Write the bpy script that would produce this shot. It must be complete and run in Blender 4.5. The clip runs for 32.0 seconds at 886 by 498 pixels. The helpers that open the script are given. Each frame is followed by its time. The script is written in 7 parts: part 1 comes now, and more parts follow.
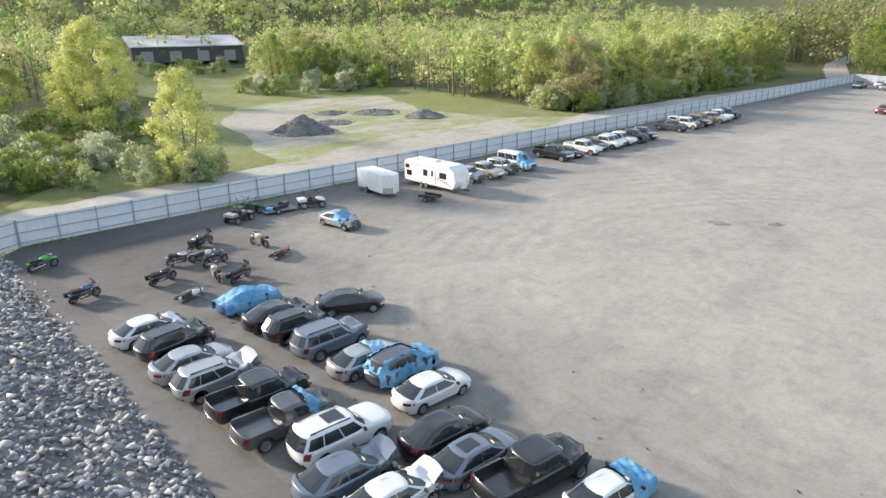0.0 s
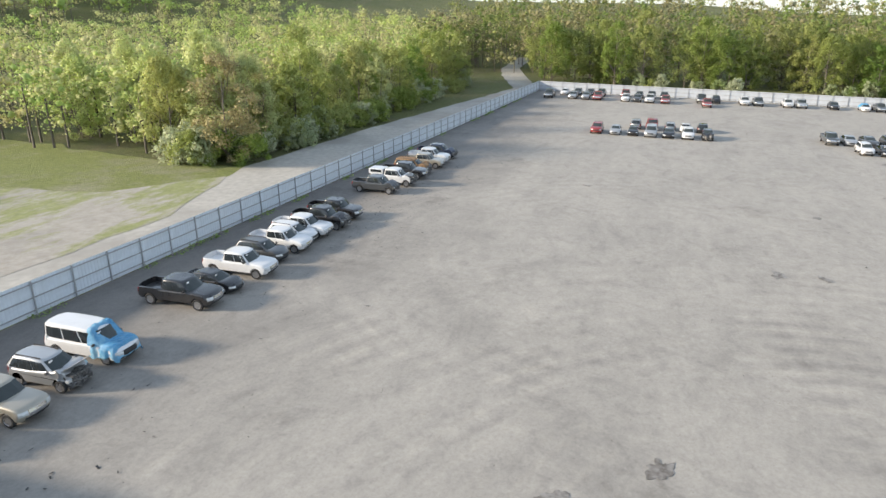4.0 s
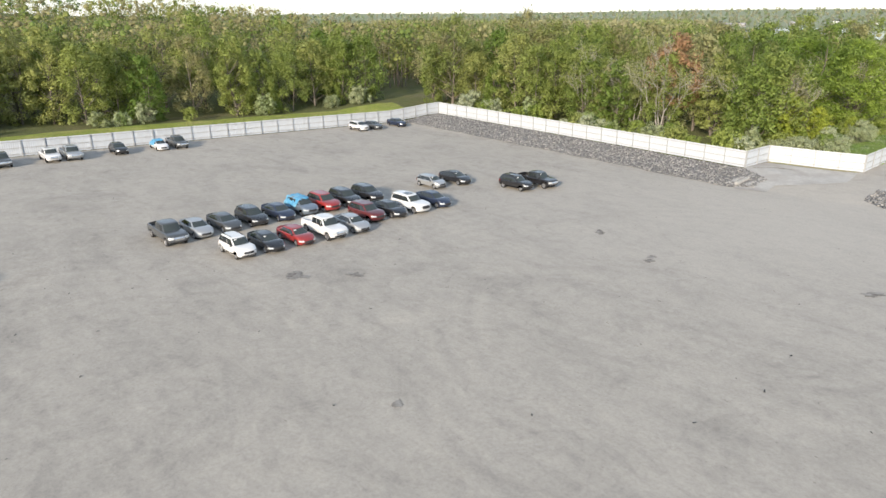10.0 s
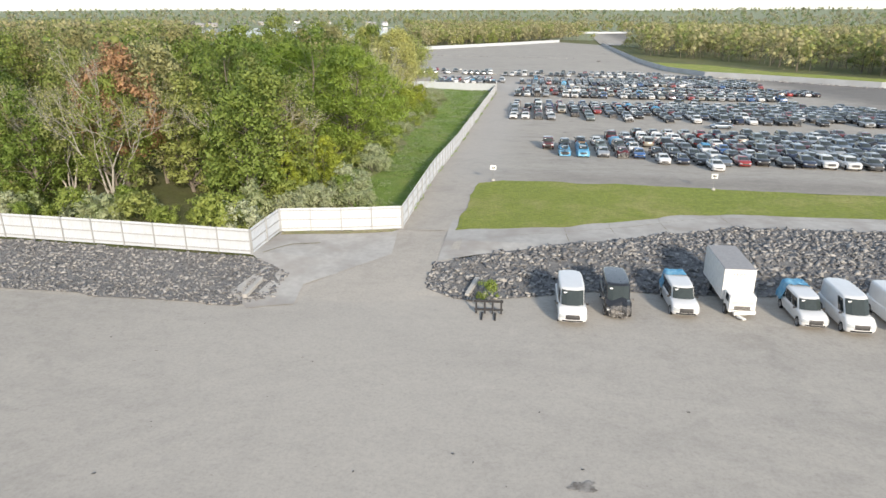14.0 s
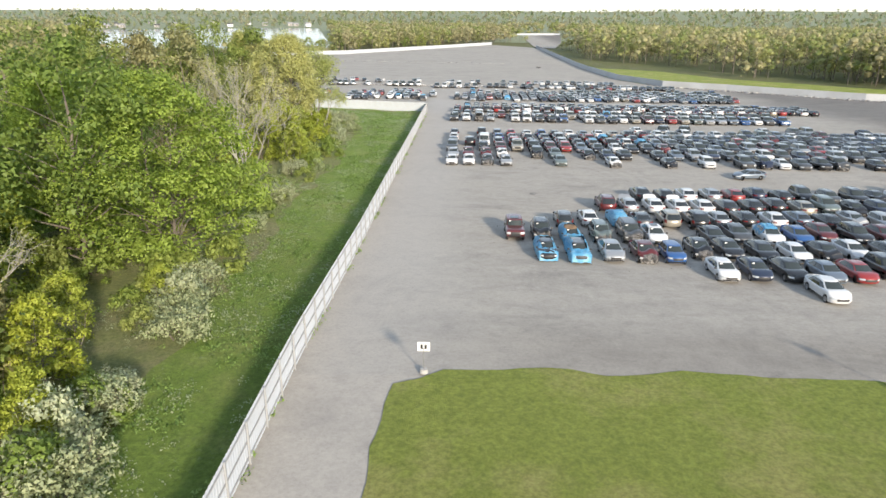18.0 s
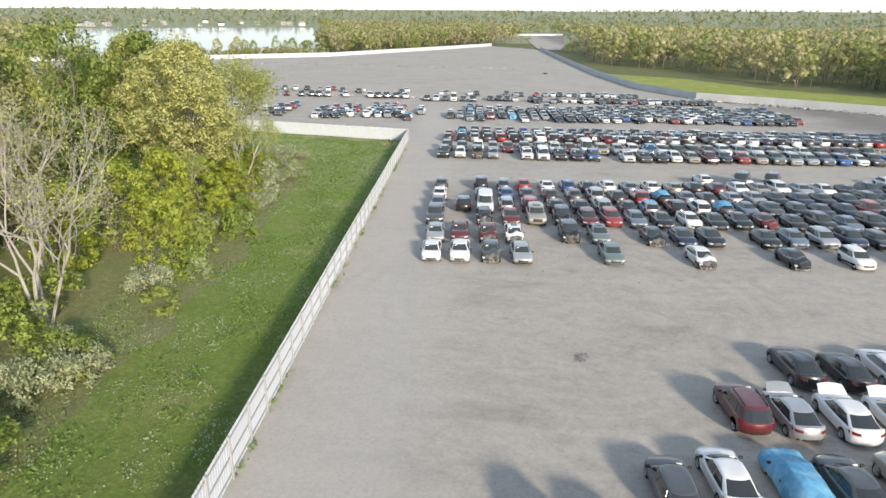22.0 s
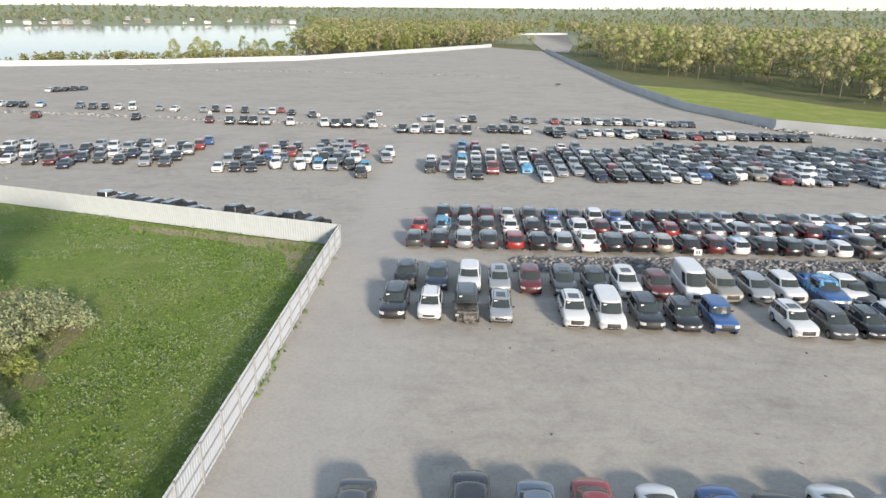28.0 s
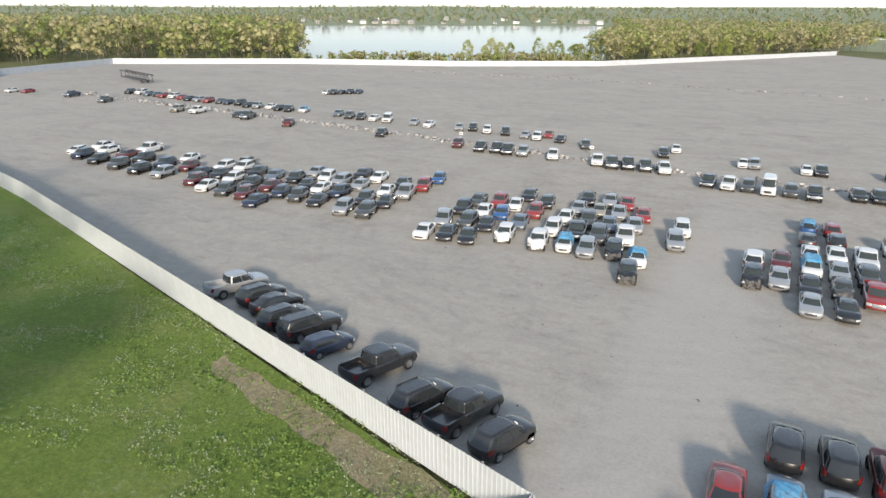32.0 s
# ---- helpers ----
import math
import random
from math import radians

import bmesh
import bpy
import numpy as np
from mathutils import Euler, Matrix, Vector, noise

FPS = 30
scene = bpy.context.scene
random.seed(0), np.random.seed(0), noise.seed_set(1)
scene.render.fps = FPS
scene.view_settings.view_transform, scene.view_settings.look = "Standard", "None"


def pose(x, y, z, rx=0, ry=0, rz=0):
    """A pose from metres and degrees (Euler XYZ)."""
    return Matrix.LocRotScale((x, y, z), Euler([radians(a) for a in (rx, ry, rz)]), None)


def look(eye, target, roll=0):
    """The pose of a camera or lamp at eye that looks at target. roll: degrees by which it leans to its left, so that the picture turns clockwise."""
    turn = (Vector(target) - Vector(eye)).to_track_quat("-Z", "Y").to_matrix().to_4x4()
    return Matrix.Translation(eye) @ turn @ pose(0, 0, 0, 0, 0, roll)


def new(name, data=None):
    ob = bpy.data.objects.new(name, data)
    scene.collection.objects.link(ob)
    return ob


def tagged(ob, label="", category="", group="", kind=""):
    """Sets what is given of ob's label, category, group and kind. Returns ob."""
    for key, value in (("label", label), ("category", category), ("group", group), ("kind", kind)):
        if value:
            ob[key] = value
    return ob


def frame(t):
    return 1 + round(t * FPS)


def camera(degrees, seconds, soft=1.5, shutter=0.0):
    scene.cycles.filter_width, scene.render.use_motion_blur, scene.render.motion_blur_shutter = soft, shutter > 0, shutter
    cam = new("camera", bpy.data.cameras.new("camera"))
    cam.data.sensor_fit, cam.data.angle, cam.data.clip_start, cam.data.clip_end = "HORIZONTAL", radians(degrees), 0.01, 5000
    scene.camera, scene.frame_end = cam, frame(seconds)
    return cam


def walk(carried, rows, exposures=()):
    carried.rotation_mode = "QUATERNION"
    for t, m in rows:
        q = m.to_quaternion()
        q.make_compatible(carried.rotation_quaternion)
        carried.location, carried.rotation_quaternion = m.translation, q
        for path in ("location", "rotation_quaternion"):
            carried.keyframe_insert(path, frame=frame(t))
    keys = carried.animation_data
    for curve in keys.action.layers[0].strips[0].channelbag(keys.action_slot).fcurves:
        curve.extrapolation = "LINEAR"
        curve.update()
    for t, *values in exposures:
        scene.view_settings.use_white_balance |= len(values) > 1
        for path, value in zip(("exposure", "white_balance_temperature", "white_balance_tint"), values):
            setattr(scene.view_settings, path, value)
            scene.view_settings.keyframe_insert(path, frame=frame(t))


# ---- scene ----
cam = camera(67.5, 32.0)
# the yard lies on a gentle slope: TILT and LEAN bring the path level
METRES, EYE, TILT, LEAN, TURN = 357.14, 20.0, 1.489, -0.35, -44.8
ROWS = [
    (0.0, 0.0, 0.0, 0.0, 0.18, -20.23, -0.49),
    (0.5, 0.0008, 0.0162, -0.0, -3.02, -20.16, -0.53),
    (1.0, 0.0028, 0.0319, -0.0001, -7.42, -20.1, -0.62),
    (1.5, 0.0057, 0.0473, -0.0003, -11.8, -20.03, -0.65),
    (2.0, 0.0094, 0.0627, -0.0004, -15.13, -19.97, -0.69),
    (2.5, 0.0144, 0.0784, -0.0004, -17.74, -19.93, -0.71),
    (3.0, 0.0202, 0.094, -0.0003, -20.55, -19.88, -0.72),
    (3.5, 0.0268, 0.1087, -0.0003, -23.59, -19.84, -0.74),
    (5.5, 0.0601, 0.165, -0.0002, -35.24, -19.65, -0.77),
    (6.0, 0.0698, 0.1775, -0.0002, -38.02, -19.6, -0.79),
    (6.5, 0.0799, 0.189, -0.0005, -41.11, -19.53, -0.8),
    (7.0, 0.0909, 0.2002, -0.0003, -45.46, -19.46, -0.82),
    (7.5, 0.1024, 0.2094, -0.0004, -52.08, -19.34, -0.85),
    (8.0, 0.114, 0.2169, -0.0003, -58.98, -19.29, -0.85),
    (8.5, 0.1268, 0.2234, -0.0004, -65.56, -19.17, -0.86),
    (9.0, 0.1402, 0.2281, -0.0002, -72.15, -19.08, -0.82),
    (9.5, 0.154, 0.2311, -0.0001, -78.91, -18.99, -0.83),
    (10.0, 0.1681, 0.2323, 0.0002, -86.13, -18.9, -0.78),
    (10.5, 0.1819, 0.2313, 0.0004, -93.74, -18.81, -0.72),
    (11.0, 0.1952, 0.2289, 0.0004, -101.12, -18.72, -0.76),
    (11.5, 0.2099, 0.2253, 0.0004, -105.22, -18.67, -0.79),
    (12.0, 0.2258, 0.2203, 0.0011, -107.57, -18.64, -0.75),
    (12.5, 0.2407, 0.214, 0.0016, -113.04, -18.57, -0.72),
    (13.0, 0.2534, 0.2065, 0.0017, -119.72, -18.51, -0.61),
    (13.5, 0.2663, 0.1977, 0.0019, -124.76, -18.46, -0.52),
    (14.0, 0.2797, 0.1877, 0.0022, -127.3, -18.43, -0.5),
    (14.5, 0.2937, 0.1767, 0.0026, -128.29, -18.41, -0.51),
    (16.5, 0.3486, 0.1283, 0.0039, -129.81, -18.39, -0.55),
    (17.0, 0.3605, 0.1169, 0.004, -131.38, -18.33, -0.51),
    (17.5, 0.3721, 0.1057, 0.0042, -132.59, -18.31, -0.52),
    (18.0, 0.3833, 0.0946, 0.0045, -133.15, -18.31, -0.54),
    (18.5, 0.3943, 0.0834, 0.0047, -133.22, -18.3, -0.58),
    (19.0, 0.4052, 0.0721, 0.0049, -133.22, -18.32, -0.62),
    (19.5, 0.4161, 0.0607, 0.005, -133.2, -18.31, -0.68),
    (20.0, 0.4272, 0.0491, 0.0053, -133.19, -18.31, -0.68),
    (20.5, 0.4382, 0.0377, 0.0055, -133.22, -18.32, -0.72),
    (21.0, 0.4489, 0.0264, 0.0057, -133.22, -18.33, -0.7),
    (21.5, 0.4596, 0.0152, 0.006, -133.21, -18.36, -0.71),
    (22.0, 0.4702, 0.004, 0.0062, -133.22, -18.35, -0.7),
    (22.5, 0.4808, -0.0072, 0.0064, -133.23, -18.36, -0.71),
    (23.0, 0.4913, -0.0184, 0.0068, -133.23, -18.39, -0.73),
    (23.5, 0.5021, -0.0296, 0.007, -133.25, -18.4, -0.73),
    (24.0, 0.5127, -0.0408, 0.0073, -133.25, -18.42, -0.78),
    (24.5, 0.5232, -0.052, 0.0075, -133.25, -18.44, -0.78),
    (25.0, 0.5337, -0.0632, 0.0077, -133.25, -18.46, -0.79),
    (25.5, 0.5442, -0.0743, 0.0081, -133.25, -18.46, -0.79),
    (27.5, 0.585, -0.1177, 0.0089, -133.27, -18.5, -0.8),
    (28.0, 0.5952, -0.1286, 0.0091, -133.27, -18.52, -0.78),
    (28.5, 0.6053, -0.1394, 0.0094, -133.21, -18.5, -0.8),
    (29.0, 0.6156, -0.1503, 0.0096, -132.47, -18.51, -0.83),
    (29.5, 0.6261, -0.1609, 0.0098, -130.05, -18.53, -0.85),
    (30.0, 0.6372, -0.1709, 0.01, -126.05, -18.59, -0.92),
    (30.5, 0.6491, -0.18, 0.0102, -121.19, -18.69, -0.99),
    (31.0, 0.6618, -0.1881, 0.0105, -116.25, -18.76, -1.04),
    (31.5, 0.6751, -0.1951, 0.0107, -111.74, -18.83, -1.08),
    (32.0, 0.689, -0.2012, 0.0108, -108.32, -18.9, -1.11),
]
walk(cam, [(t, pose(0, 0, 0, TILT, LEAN, 0) @ pose(0, 0, EYE, 0, 0, TURN) @ pose(METRES * x, METRES * y, METRES * z, 90 + pitch, roll, yaw)) for t, x, y, z, yaw, pitch, roll in ROWS],
     [(0.0, 1.27, 6900, 11), (2.0, 1.1, 6900, 11), (6.0, 1.04, 6900, 11), (10.0, 0.95, 6900, 11), (13.0, 0.86, 6900, 11), (17.5, 0.99, 6900, 11), (21.0, 0.97, 6900, 11), (28.0, 0.84, 6900, 11), (32.0, 0.78, 6900, 11)])

# ---- light: a low, hazy spring sun ----
SUN_EL, SUN_FROM = radians(19.5), Vector((-0.44, 0.90, 0)).normalized()
world = bpy.data.worlds.new("sky")
scene.world = world
world.use_nodes = True
wn, wl = world.node_tree.nodes, world.node_tree.links
sky = wn.new("ShaderNodeTexSky")
sky.sky_type, sky.sun_disc = "NISHITA", False
sky.sun_elevation = SUN_EL
sky.sun_rotation = math.atan2(SUN_FROM.x, SUN_FROM.y)
sky.altitude, sky.air_density, sky.dust_density, sky.ozone_density = 1200, 1.0, 0.6, 3.0
wn["Background"].inputs["Strength"].default_value = 0.315
soft_sky = wn.new("ShaderNodeGamma")  # thin haze evens the sky out
soft_sky.inputs["Gamma"].default_value = 0.4
wl.new(sky.outputs["Color"], soft_sky.inputs["Color"])
tint = wn.new("ShaderNodeMix")
tint.data_type, tint.blend_type = "RGBA", "MULTIPLY"
tint.inputs["Factor"].default_value, tint.inputs["B"].default_value = 1.0, (0.95, 0.97, 1.0, 1)
wl.new(soft_sky.outputs["Color"], tint.inputs["A"])
wl.new(tint.outputs["Result"], wn["Background"].inputs["Color"])
sun = new("sun", bpy.data.lights.new("sun", "SUN"))
sun.data.energy, sun.data.angle, sun.data.color = 3.3, radians(6), (1.0, 0.90, 0.76)
sun_at = SUN_FROM * math.cos(SUN_EL) + Vector((0, 0, math.sin(SUN_EL)))
sun.matrix_world = look(sun_at * 100, (0, 0, 0))


# ---- materials ----
def mat(name, rough=0.8, metal=0.0, coat=0.0):
    m = bpy.data.materials.new(name)
    m.use_nodes = True
    b = m.node_tree.nodes["Principled BSDF"]
    b.inputs["Roughness"].default_value, b.inputs["Metallic"].default_value = rough, metal
    b.inputs["Coat Weight"].default_value = coat
    return m, m.node_tree.nodes, m.node_tree.links, b


def ramp(n, l, fac, stops):
    r = n.new("ShaderNodeValToRGB")
    e = r.color_ramp.elements
    while len(e) < len(stops):
        e.new(0.5)
    for k, (p, c) in zip(e, stops):
        k.position, k.color = p, (*c, 1)
    l.new(fac, r.inputs["Fac"])
    return r.outputs["Color"]


def tex(n, l, scale, detail=4, rough=0.6, space="Object", stretch=(1, 1, 1), turn=0):
    c, mp, t = n.new("ShaderNodeTexCoord"), n.new("ShaderNodeMapping"), n.new("ShaderNodeTexNoise")
    mp.inputs["Scale"].default_value = stretch
    mp.inputs["Rotation"].default_value = (0, 0, radians(turn))
    l.new(c.outputs[space], mp.inputs["Vector"])
    l.new(mp.outputs["Vector"], t.inputs["Vector"])
    t.inputs["Scale"].default_value, t.inputs["Detail"].default_value, t.inputs["Roughness"].default_value = scale, detail, rough
    return t.outputs["Fac"]


def blend(n, l, fac, a, b, how="MIX"):
    m = n.new("ShaderNodeMix")
    m.data_type, m.blend_type = "RGBA", how
    for sock, v in ((m.inputs["Factor"], fac), (m.inputs["A"], a), (m.inputs["B"], b)):
        if isinstance(v, (int, float)):
            sock.default_value = v
        elif isinstance(v, tuple):
            sock.default_value = (*v, 1)
        else:
            l.new(v, sock)
    return m.outputs["Result"]


def bumped(n, l, b, h, strength=0.4, dist=0.02):
    bp = n.new("ShaderNodeBump")
    bp.inputs["Strength"].default_value, bp.inputs["Distance"].default_value = strength, dist
    l.new(h, bp.inputs["Height"])
    l.new(bp.outputs["Normal"], b.inputs["Normal"])


def speckled(name, c1, c2, scale=3.0, rough=0.8, metal=0.0, bump=0.3, c3=None, big=0.15, dist=0.02, coat=0.0):
    m, n, l, b = mat(name, rough, metal, coat)
    col = ramp(n, l, tex(n, l, scale), [(0.3, c1), (0.7, c2)])
    if c3:
        col = blend(n, l, ramp(n, l, tex(n, l, big, 3), [(0.45, (0, 0, 0)), (0.65, (1, 1, 1))]), col, c3)
    l.new(col, b.inputs["Base Color"])
    if bump:
        bumped(n, l, b, tex(n, l, scale * 4), bump, dist)
    return m


def norm(n, l, value, lo, hi):
    mr = n.new("ShaderNodeMapRange")
    mr.inputs["From Min"].default_value, mr.inputs["From Max"].default_value = lo, hi
    l.new(value, mr.inputs["Value"])
    return mr.outputs["Result"]


def lot_material():
    m, n, l, b = mat("crushed asphalt and gravel", 0.85)
    base = ramp(n, l, tex(n, l, 1.3, 8, 0.8), [(0.25, (0.312, 0.289, 0.257)), (0.75, (0.422, 0.394, 0.351))])
    dust = ramp(n, l, tex(n, l, 0.03, 6, 0.6), [(0.35, (0, 0, 0)), (0.65, (1, 1, 1))])
    col = blend(n, l, dust, base, blend(n, l, 0.6, base, (0.41, 0.382, 0.34)))
    for scale, turn, lo, fac in ((0.22, 34, 0.52, 0.3), (0.3, 78, 0.5, 0.25), (0.9, 50, 0.5, 0.25)):
        warp = tex(n, l, scale, 7, 0.72, stretch=(0.35, 1, 1), turn=turn)
        col = blend(n, l, fac, col, ramp(n, l, warp, [(0.36, (0.72, 0.72, 0.73)), (lo, (1, 1, 1)), (0.75, (1.08, 1.07, 1.05))]), "MULTIPLY")
    damp = ramp(n, l, tex(n, l, 0.11, 8, 0.75), [(0.58, (1, 1, 1)), (0.72, (0.66, 0.65, 0.64))])
    col = blend(n, l, 0.7, col, damp, "MULTIPLY")
    chalk = ramp(n, l, tex(n, l, 0.4, 6, 0.75), [(0.66, (0, 0, 0)), (0.76, (1, 1, 1))])
    col = blend(n, l, blend(n, l, 1.0, chalk, (0.5, 0.5, 0.5), "MULTIPLY"), col, (0.46, 0.44, 0.42))
    pos, xyz, wob = n.new("ShaderNodeTexCoord"), n.new("ShaderNodeSeparateXYZ"), tex(n, l, 0.07, 6, 0.65)
    l.new(pos.outputs["Object"], xyz.inputs[0])
    for axis, a, c in (("Y", 38, 58), ("X", 36, 17)):
        mr, ad = n.new("ShaderNodeMapRange"), n.new("ShaderNodeMath")
        ad.operation = "MULTIPLY_ADD"
        l.new(wob, ad.inputs[0])
        ad.inputs[1].default_value = 26 if a < c else -26
        l.new(xyz.outputs[axis], ad.inputs[2])
        mr.inputs["From Min"].default_value, mr.inputs["From Max"].default_value = (a + 13, c + 13) if a < c else (a - 13, c - 13)
        l.new(ad.outputs[0], mr.inputs["Value"])
        col = blend(n, l, mr.outputs["Result"], col, blend(n, l, 1.0, col, (0.5, 0.5, 0.515), "MULTIPLY"))
    for scale, twist, fac in ((0.05, 2.5, 0.62), (0.16, 3.5, 0.55), (0.6, 1.5, 0.45)):
        swirl = n.new("ShaderNodeTexNoise")
        l.new(pos.outputs["Object"], swirl.inputs["Vector"])
        for key, v in (("Scale", scale), ("Detail", 7.0), ("Roughness", 0.66), ("Distortion", twist)):
            swirl.inputs[key].default_value = v
        col = blend(n, l, fac, col, ramp(n, l, swirl.outputs["Fac"], [(0.3, (0.74, 0.74, 0.75)), (0.48, (1, 1, 1)), (0.62, (1.0, 1.0, 1.0)), (0.72, (1.14, 1.13, 1.11))]), "MULTIPLY")
    lane, far = n.new("ShaderNodeMath"), n.new("ShaderNodeMath")
    lane.operation = "MULTIPLY_ADD"
    l.new(tex(n, l, 0.09, 5, 0.6), lane.inputs[0])
    lane.inputs[1].default_value = 5.0
    l.new(xyz.outputs["X"], lane.inputs[2])
    track = ramp(n, l, norm(n, l, lane.outputs[0], 118, 140), [(0.18, (0, 0, 0)), (0.42, (0.8, 0.8, 0.8)), (0.68, (0.8, 0.8, 0.8)), (0.8, (0.1, 0.1, 0.1))])
    south = ramp(n, l, norm(n, l, xyz.outputs["Y"], -130, -80), [(0.0, (1, 1, 1)), (1.0, (0, 0, 0))])
    south = blend(n, l, 1.0, south, ramp(n, l, norm(n, l, xyz.outputs["Y"], -345, -295), [(0.0, (0, 0, 0)), (1.0, (1, 1, 1))]), "MULTIPLY")
    col = blend(n, l, blend(n, l, 1.0, track, south, "MULTIPLY"), col, blend(n, l, 0.72, col, (0.44, 0.415, 0.385)))
    for cx, cy, r0, r1, gain in ((55, 7, 20, 44, 0.9), (60, 12, 8, 20, 0.5), (96, 22, 12, 34, 0.45), (118, -30, 14, 40, 0.4), (142, 14, 10, 30, 0.35), (112, -168, 10, 22, 0.4), (140, -300, 20, 46, 0.35), (113, -118, 9, 20, 0.4)):
        at, dist, ripple = n.new("ShaderNodeCombineXYZ"), n.new("ShaderNodeVectorMath"), n.new("ShaderNodeMath")
        at.inputs[0].default_value, at.inputs[1].default_value = cx, cy
        dist.operation, ripple.operation = "DISTANCE", "SINE"
        flat_ = n.new("ShaderNodeCombineXYZ")
        l.new(xyz.outputs["X"], flat_.inputs[0])
        l.new(xyz.outputs["Y"], flat_.inputs[1])
        l.new(flat_.outputs[0], dist.inputs[0])
        l.new(at.outputs[0], dist.inputs[1])
        phase = n.new("ShaderNodeMath")
        phase.operation, phase.inputs[1].default_value = "MULTIPLY_ADD", 3.3
        l.new(dist.outputs["Value"], phase.inputs[0])
        l.new(norm(n, l, tex(n, l, 0.25, 4, 0.6), 0.0, 0.12), phase.inputs[2])
        l.new(phase.outputs[0], ripple.inputs[0])
        line = ramp(n, l, norm(n, l, ripple.outputs[0], -1, 1), [(0.0, (0.84, 0.84, 0.85)), (0.4, (1, 1, 1)), (0.8, (1, 1, 1)), (1.0, (1.13, 1.12, 1.1))])
        ring = ramp(n, l, norm(n, l, dist.outputs["Value"], r0, r1), [(0.0, (0, 0, 0)), (0.3, (1, 1, 1)), (0.7, (1, 1, 1)), (1.0, (0, 0, 0))])
        worn = ramp(n, l, tex(n, l, 0.13, 5, 0.7), [(0.46, (0, 0, 0)), (0.62, (1, 1, 1))])
        mask = blend(n, l, 1.0, blend(n, l, 1.0, ring, worn, "MULTIPLY"), (gain,) * 3, "MULTIPLY")
        col = blend(n, l, mask, col, blend(n, l, 1.0, col, line, "MULTIPLY"))
    damp_y = n.new("ShaderNodeMath")
    damp_y.operation, damp_y.inputs[1].default_value = "MULTIPLY_ADD", 7.0
    l.new(tex(n, l, 0.16, 5, 0.65), damp_y.inputs[0])
    l.new(xyz.outputs["Y"], damp_y.inputs[2])
    band = ramp(n, l, norm(n, l, damp_y.outputs[0], -114, -102), [(0.0, (0, 0, 0)), (0.35, (0.75, 0.75, 0.75)), (0.6, (0.75, 0.75, 0.75)), (1.0, (0, 0, 0))])
    side = ramp(n, l, norm(n, l, xyz.outputs["X"], 112, 124), [(0.0, (1, 1, 1)), (1.0, (0, 0, 0))])
    col = blend(n, l, blend(n, l, 1.0, band, side, "MULTIPLY"), col, blend(n, l, 1.0, col, (0.68, 0.67, 0.67), "MULTIPLY"))
    hub, far_from = n.new("ShaderNodeCombineXYZ"), n.new("ShaderNodeVectorMath")
    hub.inputs[0].default_value, hub.inputs[1].default_value, far_from.operation = 128, -60, "DISTANCE"
    l.new(pos.outputs["Object"], far_from.inputs[0])
    l.new(hub.outputs[0], far_from.inputs[1])
    fan = ramp(n, l, norm(n, l, far_from.outputs["Value"], 8, 42), [(0.0, (0.55, 0.55, 0.55)), (1.0, (0, 0, 0))])
    col = blend(n, l, fan, col, (0.45, 0.42, 0.38))
    grit = ramp(n, l, tex(n, l, 4.5, 5, 0.85), [(0.3, (0.8, 0.8, 0.8)), (0.5, (1, 1, 1)), (0.72, (1.14, 1.13, 1.12))])
    col = blend(n, l, 0.85, col, grit, "MULTIPLY")
    scraps = ramp(n, l, tex(n, l, 1.7, 3, 0.9, stretch=(0.6, 1, 1), turn=20), [(0.69, (1, 1, 1)), (0.76, (0.45, 0.44, 0.43))])
    col = blend(n, l, 0.75, col, scraps, "MULTIPLY")
    l.new(col, b.inputs["Base Color"])
    bumped(n, l, b, tex(n, l, 9.0, 6, 0.8), 0.5, 0.02)
    return m


def clearing_material():
    """Pale sand with thin yellow-green grass coming through in patches."""
    m, n, l, b = mat("sandy ground with thin grass", 0.95)
    col = ramp(n, l, tex(n, l, 0.9, 8, 0.75), [(0.3, (0.33, 0.295, 0.25)), (0.7, (0.47, 0.435, 0.385))])
    col = blend(n, l, ramp(n, l, tex(n, l, 0.09, 6, 0.7), [(0.52, (0, 0, 0)), (0.7, (0.8, 0.8, 0.8))]), col, (0.24, 0.225, 0.21))
    grass = ramp(n, l, tex(n, l, 1.4, 7, 0.8), [(0.3, (0.17, 0.20, 0.05)), (0.7, (0.33, 0.35, 0.12))])
    mask = ramp(n, l, tex(n, l, 0.16, 9, 0.78, stretch=(0.4, 1, 1)), [(0.48, (0, 0, 0)), (0.57, (0.85, 0.85, 0.85))])
    l.new(blend(n, l, mask, col, grass), b.inputs["Base Color"])
    bumped(n, l, b, tex(n, l, 2.0, 8, 0.8), 0.7, 0.15)
    return m


